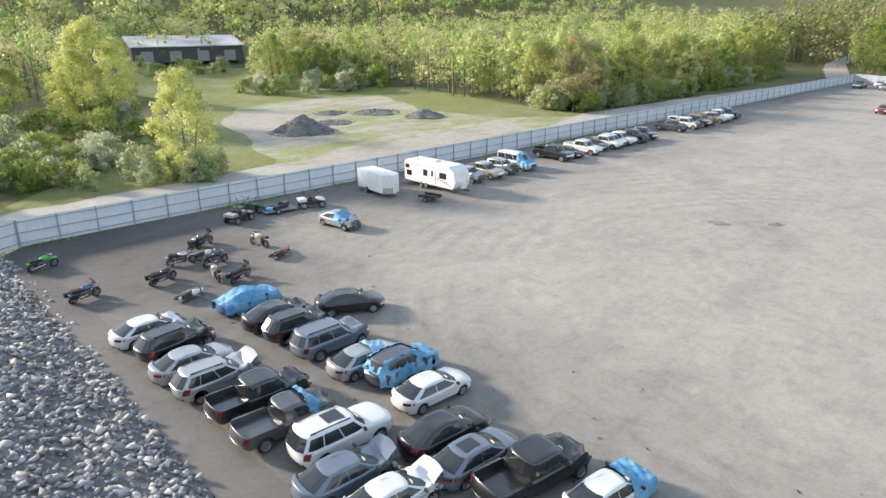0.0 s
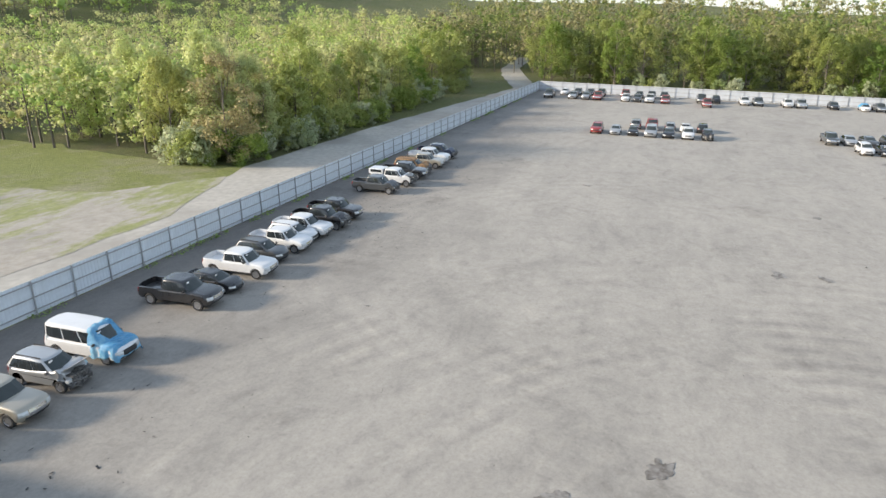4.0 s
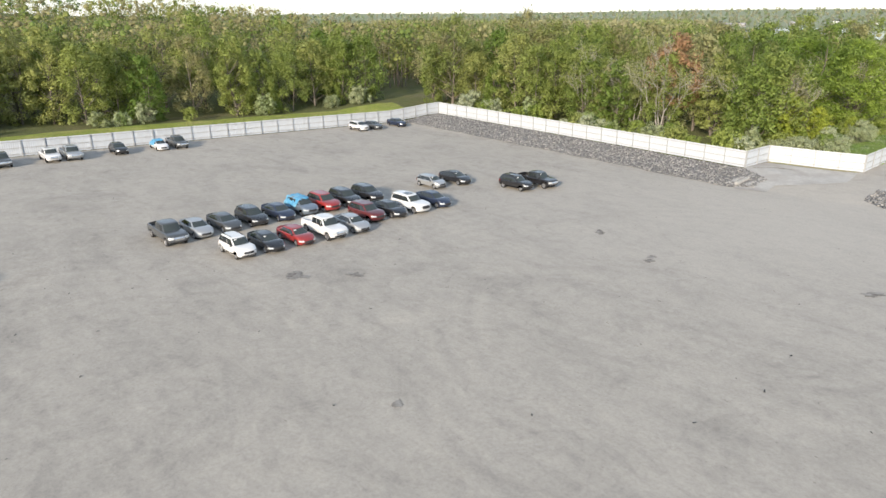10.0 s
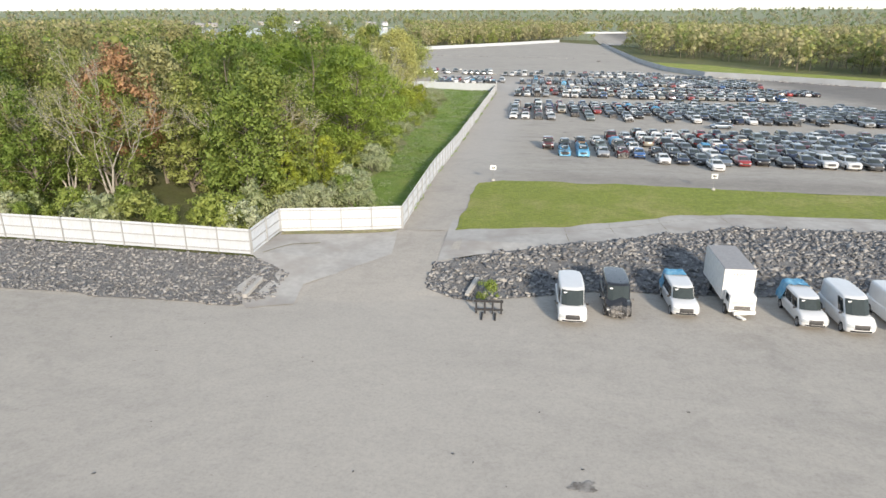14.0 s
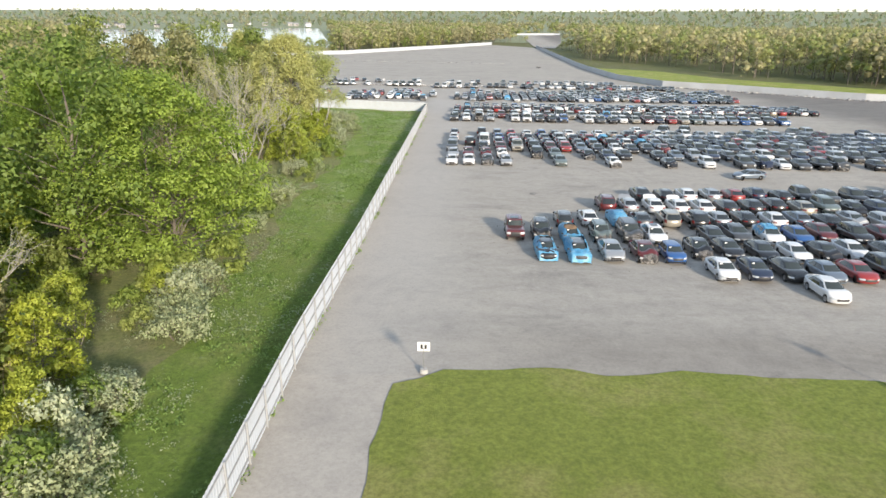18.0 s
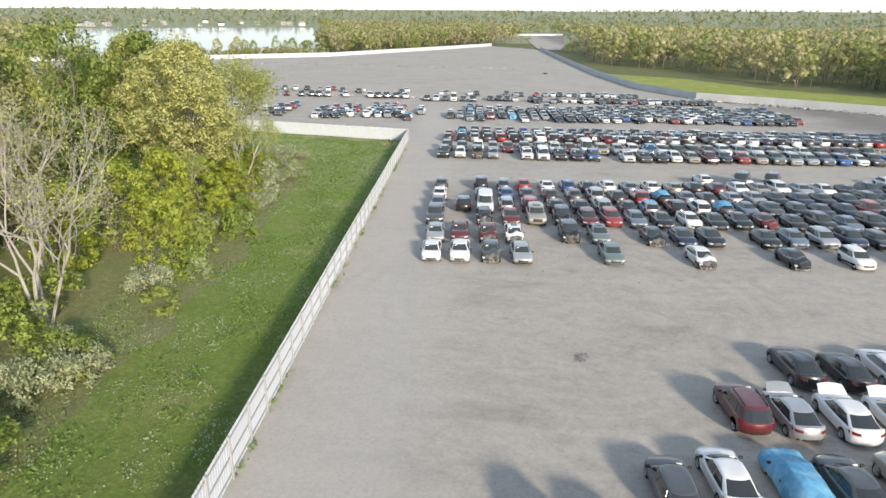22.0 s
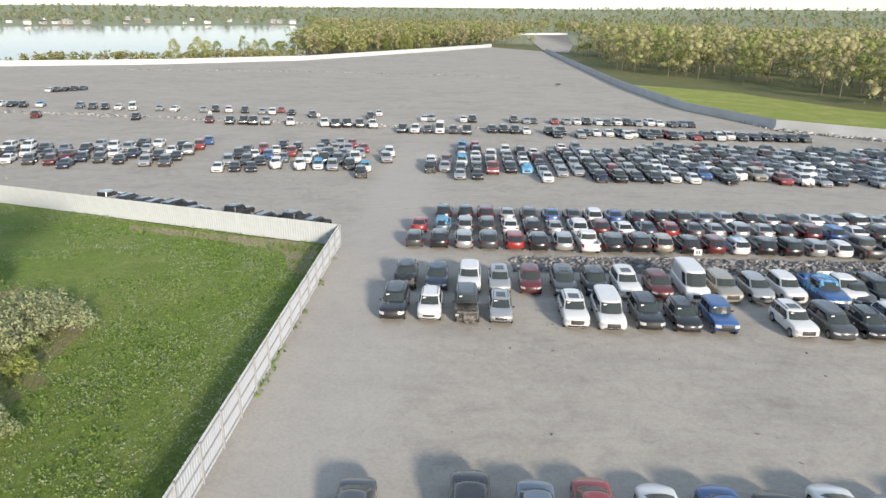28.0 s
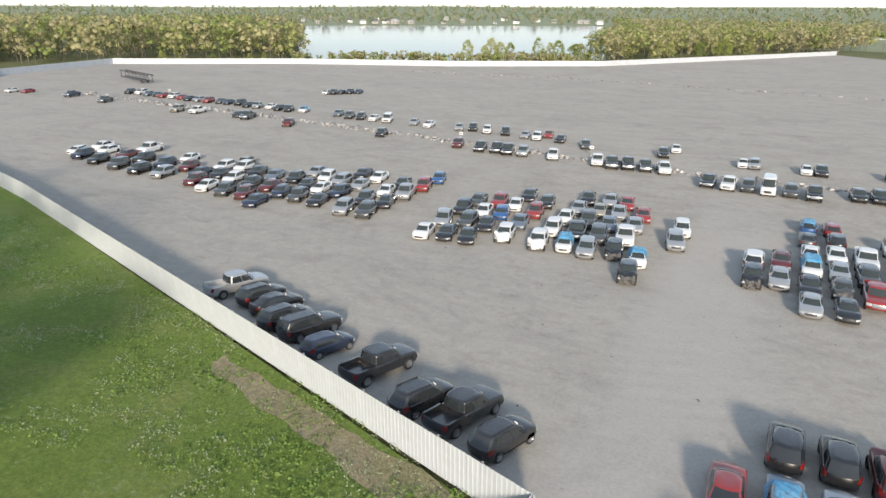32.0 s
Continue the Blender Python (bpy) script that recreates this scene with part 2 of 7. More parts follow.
def grass_material(name, lo, hi, dry, flower=False):
    m, n, l, b = mat(name, 0.9)
    col = ramp(n, l, tex(n, l, 1.1, 9, 0.85), [(0.3, lo), (0.68, hi)])
    col = blend(n, l, ramp(n, l, tex(n, l, 0.12, 7, 0.7), [(0.48, (0, 0, 0)), (0.72, (1, 1, 1))]), col, dry)
    tuft = ramp(n, l, tex(n, l, 3.2, 5, 0.8), [(0.36, (0.55, 0.58, 0.5)), (0.6, (1.1, 1.1, 1.1))])
    col = blend(n, l, 0.8, col, tuft, "MULTIPLY")
    if flower:
        spots = ramp(n, l, tex(n, l, 2.6, 6, 0.8), [(0.55, (0, 0, 0)), (0.66, (1, 1, 1))])
        zone = ramp(n, l, tex(n, l, 0.16, 5, 0.6), [(0.47, (0, 0, 0)), (0.6, (1, 1, 1))])
        col = blend(n, l, blend(n, l, 1.0, spots, zone, "MULTIPLY"), col, (0.36, 0.42, 0.24))
    l.new(col, b.inputs["Base Color"])
    bumped(n, l, b, tex(n, l, 3.0, 8, 0.85), 1.0, 0.3)
    return m


def leaf_material(name, stops):
    m, n, l, b = mat(name, 0.6)
    oi, geo = n.new("ShaderNodeObjectInfo"), n.new("ShaderNodeNewGeometry")
    col = ramp(n, l, oi.outputs["Random"], stops)
    hsv = n.new("ShaderNodeHueSaturation")
    l.new(col, hsv.inputs["Color"])
    mr = n.new("ShaderNodeMapRange")
    mr.inputs["To Min"].default_value, mr.inputs["To Max"].default_value = 0.86, 1.16
    l.new(geo.outputs["Random Per Island"], mr.inputs["Value"])
    l.new(mr.outputs["Result"], hsv.inputs["Value"])
    l.new(hsv.outputs["Color"], b.inputs["Base Color"])
    tr, mx = n.new("ShaderNodeBsdfTranslucent"), n.new("ShaderNodeMixShader")
    l.new(hsv.outputs["Color"], tr.inputs["Color"])
    mx.inputs["Fac"].default_value = 0.42
    l.new(b.outputs["BSDF"], mx.inputs[1])
    l.new(tr.outputs["BSDF"], mx.inputs[2])
    l.new(mx.outputs["Shader"], n["Material Output"].inputs["Surface"])
    return m


def paint(name, c, metal=0.0, rough=0.3):
    m, n, l, b = mat(name, rough, metal, 1.0)
    b.inputs["Coat Roughness"].default_value = 0.06
    dust = ramp(n, l, tex(n, l, 1.4, 5, 0.7), [(0.45, (0, 0, 0)), (0.8, (0.55, 0.55, 0.55))])
    l.new(blend(n, l, dust, c, tuple(0.8 * v + 0.022 for v in c)), b.inputs["Base Color"])
    l.new(ramp(n, l, tex(n, l, 2.5, 4), [(0.3, (rough,) * 3), (0.8, (min(1, rough + 0.14),) * 3)]), b.inputs["Roughness"])
    return m


LOT = lot_material()
GRASS = grass_material("mown grass", (0.195, 0.25, 0.035), (0.335, 0.385, 0.075), (0.44, 0.40, 0.15))
ROUGH = grass_material("rough weeds and dead stalks", (0.17, 0.20, 0.07), (0.31, 0.33, 0.13), (0.33, 0.28, 0.17))
MEADOW = grass_material("lush clover meadow", (0.126, 0.211, 0.0252), (0.243, 0.347, 0.0585), (0.297, 0.333, 0.099), True)
CLEARGRASS = grass_material("thin grass on sand", (0.19, 0.22, 0.055), (0.31, 0.33, 0.11), (0.37, 0.34, 0.24))
WOODFLOOR = grass_material("leaf litter and undergrowth", (0.08, 0.10, 0.03), (0.17, 0.18, 0.06), (0.20, 0.17, 0.09))
SAND = speckled("sandy dirt", (0.36, 0.34, 0.305), (0.48, 0.455, 0.41), 1.2, 0.95, c3=(0.31, 0.29, 0.26), big=0.07)
CONCRETE = speckled("worn concrete", (0.36, 0.35, 0.335), (0.45, 0.44, 0.42), 1.5, 0.85, c3=(0.32, 0.30, 0.28), big=0.2)
CLEARING = clearing_material()


def stone_material(name, k):
    m, n, l, b = mat(name, 0.8)
    oi, geo = n.new("ShaderNodeObjectInfo"), n.new("ShaderNodeNewGeometry")
    add = n.new("ShaderNodeMath")
    add.operation = "FRACT"
    s2 = n.new("ShaderNodeMath")
    l.new(oi.outputs["Random"], s2.inputs[0])
    l.new(geo.outputs["Random Per Island"], s2.inputs[1])
    l.new(s2.outputs[0], add.inputs[0])
    col = ramp(n, l, add.outputs[0], [(0.0, (0.15, 0.15, 0.157)), (0.45, (0.27, 0.27, 0.276)), (0.8, (0.40, 0.395, 0.39)), (1.0, (0.53, 0.51, 0.48))])
    col = blend(n, l, 0.6, col, ramp(n, l, tex(n, l, 6.0, 5, 0.7), [(0.3, (0.7, 0.7, 0.7)), (0.7, (1, 1, 1))]), "MULTIPLY")
    col = blend(n, l, 1.0, col, (k, k, k), "MULTIPLY")
    l.new(col, b.inputs["Base Color"])
    bumped(n, l, b, tex(n, l, 14.0, 4), 0.5, 0.02)
    return m


STONE = stone_material("grey quarry stone", 1.12)
BLUESTONE = stone_material("dark grey quarry stone", 0.78)
RUBBLE = speckled("stone chips and grit", (0.12, 0.12, 0.123), (0.23, 0.23, 0.23), 2.5, 0.9, bump=1.0, dist=0.15)
FENCE = speckled("weathered white steel sheet", (0.48, 0.52, 0.57), (0.53, 0.565, 0.61), 0.8, 0.55, 0.0, 0.05, c3=(0.455, 0.48, 0.51), big=0.5)
# copy of FENCE made brighter and bluer, since its yard face lies in shade
YARDFENCE = speckled("pale blue-white steel sheet lifted for shade", (0.66, 0.71, 0.76), (0.74, 0.79, 0.83), 0.8, 0.5, 0.0, 0.05, c3=(0.62, 0.66, 0.69), big=0.5)
FARFENCE = speckled("dull grey-blue steel sheet", (0.42, 0.44, 0.465), (0.48, 0.50, 0.52), 0.8, 0.6, 0.0, 0.05, c3=(0.39, 0.40, 0.41), big=0.1)
GALV = speckled("galvanised steel", (0.22, 0.225, 0.23), (0.30, 0.305, 0.31), 3.0, 0.5, 0.3, 0.1)
POSTGREY = speckled("pale galvanised steel", (0.33, 0.335, 0.34), (0.42, 0.425, 0.43), 3.0, 0.5, 0.2, 0.1)
BARK = speckled("bark", (0.10, 0.085, 0.07), (0.22, 0.19, 0.16), 6.0, 0.9, bump=0.6)
PALEBARK = speckled("pale bark", (0.29, 0.275, 0.245), (0.43, 0.41, 0.37), 6.0, 0.9, bump=0.4)
LEAF = leaf_material("spring leaves", [(0.0, (0.221, 0.331, 0.0644)), (0.25, (0.35, 0.414, 0.101)), (0.5, (0.442, 0.46, 0.156)), (0.75, (0.285, 0.377, 0.0828)), (0.92, (0.497, 0.478, 0.212)), (1.0, (0.423, 0.368, 0.184))])
GREENLEAF = leaf_material("fresh green leaves", [(0.0, (0.28, 0.405, 0.06)), (1.0, (0.32, 0.425, 0.08))])
SCRUB = leaf_material("dull green scrub leaves", [(0.0, (0.24, 0.34, 0.07)), (0.5, (0.34, 0.41, 0.1)), (1.0, (0.4, 0.44, 0.15))])
TANLEAF = leaf_material("oak catkins and young leaves", [(0.0, (0.54, 0.55, 0.19)), (1.0, (0.58, 0.58, 0.25))])
RUSTLEAF = leaf_material("red-brown young leaves", [(0.0, (0.46, 0.28, 0.16)), (1.0, (0.5, 0.32, 0.17))])
OLIVE = leaf_material("olive spring leaves", [(0.0, (0.165, 0.26, 0.05)), (0.25, (0.28, 0.35, 0.085)), (0.5, (0.37, 0.40, 0.13)), (0.75, (0.23, 0.32, 0.065)), (0.92, (0.33, 0.31, 0.14)), (1.0, (0.42, 0.42, 0.21))])
WILLOWLEAF = leaf_material("pale willow leaves", [(0.0, (0.50, 0.60, 0.2)), (0.5, (0.58, 0.64, 0.26)), (1.0, (0.54, 0.58, 0.26))])
SHRUB = leaf_material("grey-green shrub leaves", [(0.0, (0.4, 0.45, 0.24)), (0.5, (0.56, 0.6, 0.42)), (1.0, (0.34, 0.44, 0.16))])
# far ground: aerial haze put into the colour, paler and greyer than WOODFLOOR
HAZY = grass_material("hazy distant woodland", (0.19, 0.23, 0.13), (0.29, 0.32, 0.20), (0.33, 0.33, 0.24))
DRYGRASS = grass_material("dry trodden grass", (0.32, 0.27, 0.16), (0.48, 0.41, 0.27), (0.29, 0.34, 0.11))
WATER, _n, _l, _b = mat("calm bay water", 0.08)
_b.inputs["Base Color"].default_value = (0.17, 0.22, 0.25, 1)
_b.inputs["Specular IOR Level"].default_value = 0.3
_b.inputs["IOR"].default_value = 1.15
bumped(_n, _l, _b, tex(_n, _l, 0.15, 3, stretch=(1, 4, 1)), 0.04, 0.1)

PAINT = {
    "W": paint("white paint", (0.69, 0.695, 0.70)), "K": paint("black paint", (0.012, 0.012, 0.014), 0, 0.25),
    "G": paint("dark grey paint", (0.075, 0.08, 0.085), 0.3), "S": paint("silver paint", (0.42, 0.43, 0.44), 0.55),
    "R": paint("red paint", (0.27, 0.022, 0.02)), "B": paint("bright blue paint", (0.02, 0.09, 0.27)),
    "N": paint("navy paint", (0.018, 0.028, 0.06), 0.2), "M": paint("maroon paint", (0.12, 0.018, 0.02), 0.2),
    "T": paint("champagne paint", (0.38, 0.35, 0.29), 0.4), "E": paint("grey-green paint", (0.17, 0.21, 0.20), 0.4),
    "L": paint("steel blue-grey paint", (0.16, 0.20, 0.25), 0.4), "O": speckled("burnt rusty steel", (0.16, 0.09, 0.05), (0.34, 0.22, 0.12), 3.0, 0.9),
}
COLOUR = {"W": "white", "K": "black", "G": "dark grey", "S": "silver", "R": "red", "B": "blue", "N": "navy blue", "M": "maroon", "T": "champagne", "E": "grey-green", "L": "blue-grey", "O": "burnt rusty"}


def plain(name, c, rough=0.6, metal=0.0, coat=0.0):
    return speckled(name, tuple(v * 0.9 for v in c), tuple(min(1, v * 1.1) for v in c), 4.0, rough, metal, 0.05, coat=coat)


SCREEN = plain("windshield glass", (0.04, 0.05, 0.05), 0.12, 0, 0.0)
GLASS = plain("tinted car glass", (0.025, 0.03, 0.033), 0.06, 0, 0.5)
RUBBER = plain("tyre rubber", (0.025, 0.025, 0.026), 0.85)
RIM = plain("alloy wheel", (0.45, 0.45, 0.46), 0.35, 0.8)
TRIM = plain("black plastic trim", (0.03, 0.03, 0.032), 0.6)
CHROME = plain("chrome", (0.6, 0.6, 0.61), 0.2, 0.9)
LENS = plain("clear headlight lens", (0.55, 0.57, 0.58), 0.12, 0.2, 0.5)
TAIL = plain("red tail light lens", (0.17, 0.012, 0.012), 0.25, 0, 0.4)
STICKER = plain("white paper sticker", (0.8, 0.8, 0.8), 0.8)
WRECK = speckled("torn engine parts", (0.012, 0.012, 0.013), (0.26, 0.25, 0.24), 9.0, 0.6, 0.3, 0.6)
TARP = speckled("blue plastic tarpaulin", (0.035, 0.23, 0.45), (0.12, 0.38, 0.60), 5.0, 0.32, 0, 0.9, dist=0.06, c3=(0.22, 0.47, 0.64), big=1.1)
PALETARP = speckled("pale blue film", (0.20, 0.42, 0.60), (0.38, 0.56, 0.70), 2.5, 0.35, 0, 0.5, dist=0.04)
WHITE = plain("white enamel", (0.76, 0.76, 0.75), 0.4)
ROOFGREY = plain("grey roof", (0.3, 0.3, 0.31), 0.8)
DARKWALL = plain("dark shed wall", (0.085, 0.085, 0.088), 0.8)


from mathutils import geometry


# ---- lie of the land ----
def up_to(a, b, v):
    return np.clip((v - a) / (b - a), 0, 1)


def G(x, y):
    """Ground height at a place of the plan."""
    x, y = np.asarray(x, float), np.asarray(y, float)
    east, west = np.clip((x - 136) / 4, 0, 1), np.clip((128 - x) / 4, 0, 1)
    h = east * up_to(-68, -78, y) + 1.2 * west * up_to(-72.5 - 3.5 * np.clip((122 - x) / 8, 0, 1), -84, y) + 1.05 * (1 - east - west) * up_to(-70, -88, y)
    h = h + 0.6 * up_to(-88, -108, y) - 0.6 * up_to(-112, -135, y) - up_to(-245, -290, y)
    h = h + np.interp(-y, [290, 465, 750, 2000], [0, 1.6, 7.0, 36.0])
    bank = 3.6 * up_to(10, 1, x) * (1 - up_to(-55, -75, y)) * (1 - up_to(58, 66, y))
    h = np.maximum(h, bank)
    z = h + 0.0061 * np.clip(x, -150, 420) + 0.026 * np.clip(y, -2500, 560)
    d, bear = np.hypot(x - 100, y - 20), np.degrees(np.arctan2(y - 20, x - 100))
    z = z + 20 * up_to(165, 430, d) * up_to(-33, -20, bear) * (1 - up_to(95, 130, bear)) * (1 - up_to(900, 1300, d))
    z = z + 26 * up_to(260, 480, d) * (0.3 * up_to(-14, 0, bear) + 0.7 * up_to(18, 45, bear)) * (1 - up_to(110, 130, bear)) * (1 - up_to(900, 1300, d))
    r = np.hypot(x - 124, y + 224)
    hills = -12 + 26 * up_to(1500, 4200, r) + 7 * np.sin(x / 610 + 1) * np.sin(y / 530) * up_to(1500, 3000, r)
    z = z + (hills - z) * up_to(900, 1350, r)
    turn = np.degrees(np.arctan2(x - 124, -(y + 224)))
    out = (x - 419) * 0.685 - (y + 451) * 0.728
    bay = up_to(0, 40, out) * up_to(13.2, 14.6, turn) * (1 - up_to(37, 40, turn)) * (1 - up_to(1290, 1340, r))
    return z + (-19 - z) * bay


def ground(x, y):
    return float(G(x, y))


def link_mesh(name, verts, faces, mats, parent=None, label="", smooth=False):
    """One mesh object from points and faces; mats: one material or a list with one index a face."""
    me = bpy.data.meshes.new(name)
    me.from_pydata([tuple(v) for v in verts], [], [tuple(f) for f in faces])
    for m in mats if isinstance(mats, list) else [mats]:
        me.materials.append(m)
    if smooth:
        me.polygons.foreach_set("use_smooth", [True] * len(me.polygons))
    me.update()
    ob = new(name, me)
    ob.parent = parent
    return tagged(ob, label)


def part(name, bm, material, parent=None, label="", smooth=False):
    me = bpy.data.meshes.new(name)
    bm.to_mesh(me)
    bm.free()
    me.materials.append(material)
    if smooth:
        me.polygons.foreach_set("use_smooth", [True] * len(me.polygons))
    ob = new(name, me)
    ob.parent = parent
    return tagged(ob, label)


def empty(name, m, label, category, group="", kind=""):
    ob = new(name)
    ob.matrix_basis = m
    ob.empty_display_size = 0.2
    return tagged(ob, label, category, group, kind)


def box_bm(size, at=(0, 0, 0), bevel=0.0, bm=None, turn=None):
    bm = bm or bmesh.new()
    m = Matrix.Translation(at) @ (turn or Matrix()) @ Matrix.Diagonal((*size, 1))
    got = bmesh.ops.create_cube(bm, size=1, matrix=m)["verts"]
    if bevel:
        edges = list({e for v in got for e in v.link_edges})
        bmesh.ops.bevel(bm, geom=edges, offset=bevel, segments=2, affect="EDGES", profile=0.7)
    return bm


def cyl_bm(r1, r2, depth, m=None, seg=12, bm=None):
    bm = bm or bmesh.new()
    bmesh.ops.create_cone(bm, cap_ends=True, segments=seg, radius1=r1, radius2=r2, depth=depth, matrix=m or Matrix())
    return bm


def sheet(name, poly, material, lift=0.0, cell=4.0, label="", category="", kind="structure"):
    """A piece of ground that follows the lie of the land inside a polygon of the plan."""
    bm = bmesh.new()
    pts, _, tris, *_ = geometry.delaunay_2d_cdt([Vector(q) for q in poly], [], [list(range(len(poly)))], 1, 1e-5)
    made = [bm.verts.new((q.x, q.y, 0)) for q in pts]
    for tri in tris:
        bm.faces.new([made[i] for i in tri])
    for ax in (0, 1):
        lo, hi = min(p[ax] for p in poly), max(p[ax] for p in poly)
        k = math.floor(lo / cell) + 1
        while k * cell < hi:
            co, no = [0, 0, 0], [0, 0, 0]
            co[ax], no[ax] = k * cell, 1
            bmesh.ops.bisect_plane(bm, geom=bm.verts[:] + bm.edges[:] + bm.faces[:], plane_co=co, plane_no=no)
            k += 1
    bmesh.ops.recalc_face_normals(bm, faces=bm.faces[:])
    for v in bm.verts:
        v.co.z = ground(v.co.x, v.co.y) + lift
    if sum(f.normal.z for f in bm.faces) < 0:
        bmesh.ops.reverse_faces(bm, faces=bm.faces[:])
    ob = part(name, bm, material)
    return tagged(ob, label, category, kind=kind)


def wavy(poly, step=3.0, amp=0.5, seed=1):
    """The polygon with its edges made uneven."""
    out = []
    for i, (a, b) in enumerate(zip(poly, poly[1:] + poly[:1])):
        n = max(1, int(math.hypot(b[0] - a[0], b[1] - a[1]) / step))
        for k in range(n):
            x, y = a[0] + (b[0] - a[0]) * k / n, a[1] + (b[1] - a[1]) * k / n
            s = amp if k else amp * 0.3
            out.append((x + s * noise.noise((x * 0.3, y * 0.3, seed)), y + s * noise.noise((x * 0.3, y * 0.3, seed + 7))))
    return out


def land():
    """The one ground sheet, out to the horizon."""
    seg, rings, r = 300, [0.0], 0.0
    while r < 6000:
        r += 4 if r < 330 else r * 0.035 - 7.5
        rings.append(r)
    a = np.arange(seg) * 2 * math.pi / seg
    R = np.array(rings[1:])
    x, y = 120 + np.outer(R, np.cos(a)), -120 + np.outer(R, np.sin(a))
    under = (x > -12) & (x < 220) & (y < 60) & (y > -76) | (x > -60) & (x < 129) & (y < 60) & (y > -270)
    z = G(x, y) - 0.14 - 0.6 * under
    v = [(120, -120, ground(120, -120) - 0.74)] + list(zip(x.ravel(), y.ravel(), z.ravel()))
    f = [(0, 1 + k, 1 + (k + 1) % seg) for k in range(seg)]
    for i in range(len(R) - 1):
        for k in range(seg):
            p, q = 1 + i * seg + k, 1 + i * seg + (k + 1) % seg
            f.append((p, p + seg, q + seg, q))
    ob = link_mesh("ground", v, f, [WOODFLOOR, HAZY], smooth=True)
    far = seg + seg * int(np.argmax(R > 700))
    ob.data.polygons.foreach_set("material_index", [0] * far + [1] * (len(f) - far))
    tagged(ob, "rolling green woodland floor reaching the horizon", "ground", kind="structure")


land()
NW, NE, SE, S1, S2, S3, S4 = (11.9, 63.9), (221, 56.1), (213.5, -80), (143.2, -77.4), (143.2, -84.5), (131.2, -87.6), (131.4, -248.9)
S5, S6 = (212, -275.8), (330, -309)
sheet("lot_lower", [(9.2, 61), (12, 63.8), NE, (213.6, -70), (140, -68.3), (137.5, -70), (136, -88), S3, (124.6, -92), (124.6, -77.5), (116, -79), (92, -79), (9.2, -79)], LOT, 0.0, 4.0,
      "wide grey yard of crushed asphalt with tyre scuffs", "yard")
sheet("lot_upper", [(131.4, -87.2), S4, S5, S6, (396, -382), (419, -451), (347, -504), (275, -534), (211, -580), (97, -767), (58, -712), (58, -610), (57, -445), (54, -380), (43, -347), (23, -333), (-12, -303), (-80, -278), (-80, -108), (93, -108), (118, -107), (120, -90), (126.2, -87.4)], LOT, 0.012, 6.0,
      "sloping grey storage lot of crushed asphalt", "yard")
sheet("pavement", wavy([(126.3, -79.2), (126.3, -91), (115, -91.5), (100, -98), (94, -99.5), (60, -99), (-60, -99), (-60, -93), (88, -92.8), (97, -92.3), (108, -87), (120, -82)], 3, 0.4, 3), CONCRETE, 0.03, 3.0,
      "cracked pale concrete strip between riprap and grass", "pavement")
sheet("pavement_apron", [(143, -84.2), (143.4, -77.6), (137.4, -71.8), (130.8, -80.5), (131.5, -86.8)], CONCRETE, 0.03, 3.0, "pale concrete apron by the fence", "pavement")
sheet("grass_island", wavy([(125.7, -87.4), (124.9, -107), (122, -108.8), (105, -109), (92, -108.2), (60, -107.5), (-60, -107), (-60, -97.5), (83, -97.7), (95, -97.4), (100.2, -96.3), (115.2, -89.8)], 1.2, 0.8, 5), GRASS, 0.05, 2.0,
      "mown green grass strip with dry patches", "lawn")
sheet("meadow", [(143.4, -85), (131.5, -87.9), (131.7, -248.6), S5, S6, (350, -200), (150, -120)], MEADOW, 0.02, 4.0, "lush meadow with white clover along the fence", "meadow")
sheet("dry_strip", wavy([(134.4, -240), (136.5, -246), (143, -249.5), (156, -253.2), (157, -255.8), (143, -251.9), (133.4, -249.2), (133.2, -240)], 1.2, 0.9, 17), DRYGRASS, 0.04, 2.0, "dry brown grass in the corner of the meadow", "grass")
sheet("rough_edge", wavy([(138.5, -94), (140, -115), (141, -128), (142.5, -153), (141.5, -178), (144, -208), (148, -231), (158, -236), (165, -200), (165, -120), (150, -94)], 1.5, 2.2, 23), ROUGH, 0.045, 3.0, "rough weeds and dead stalks along the wood", "grass")
sheet("dirt_road", wavy([(-40, 66.5), (12, 64.6), (221, 56.7), (222.5, -20), (228, -20), (229, 58), (275, 73), (300, 74), (300, 79), (270, 79), (222, 63.5), (148, 72.5), (60, 78), (20, 76.5), (-40, 83)], 4, 0.9, 2), SAND, 0.0, 4.0,
      "pale dirt road outside the fence", "road")
sheet("clearing_grass", wavy([(8, 75), (48, 77), (92, 74), (113, 75), (112, 88), (118, 130), (96, 142), (60, 140), (46, 118), (30, 90)], 4, 2, 9), CLEARGRASS, 0.012, 4.0, "rough grass around the sandy clearing", "grass")
sheet("shed_grass", wavy([(58, 139), (98, 141), (116, 186), (96, 204), (72, 208), (60, 172)], 4, 2, 12), CLEARGRASS, 0.016, 5.0, "thin grass in front of the shed", "grass")
sheet("sand_clearing", wavy([(44, 76), (51, 71), (92, 69), (108, 74), (97, 82), (92, 100), (100, 122), (84, 128), (66, 126), (55, 112), (50, 92)], 4, 2.5, 8), CLEARING, 0.024, 4.0, "bare sandy clearing with thin grass", "clearing")
sheet("verge", wavy([(222, -78), (222.4, 50), (229, 50), (240, -10), (236, -84)], 4, 1.2, 4), GRASS, 0.03, 4.0, "grass verge behind the fence", "verge")
sheet("far_verge", wavy([(-80, -277), (-12, -302), (43, -346), (54, -378), (57, -470), (20, -440), (0, -390), (-60, -330)], 5, 2, 4), GRASS, 0.03, 6.0, "grass verge beyond the lot", "verge")
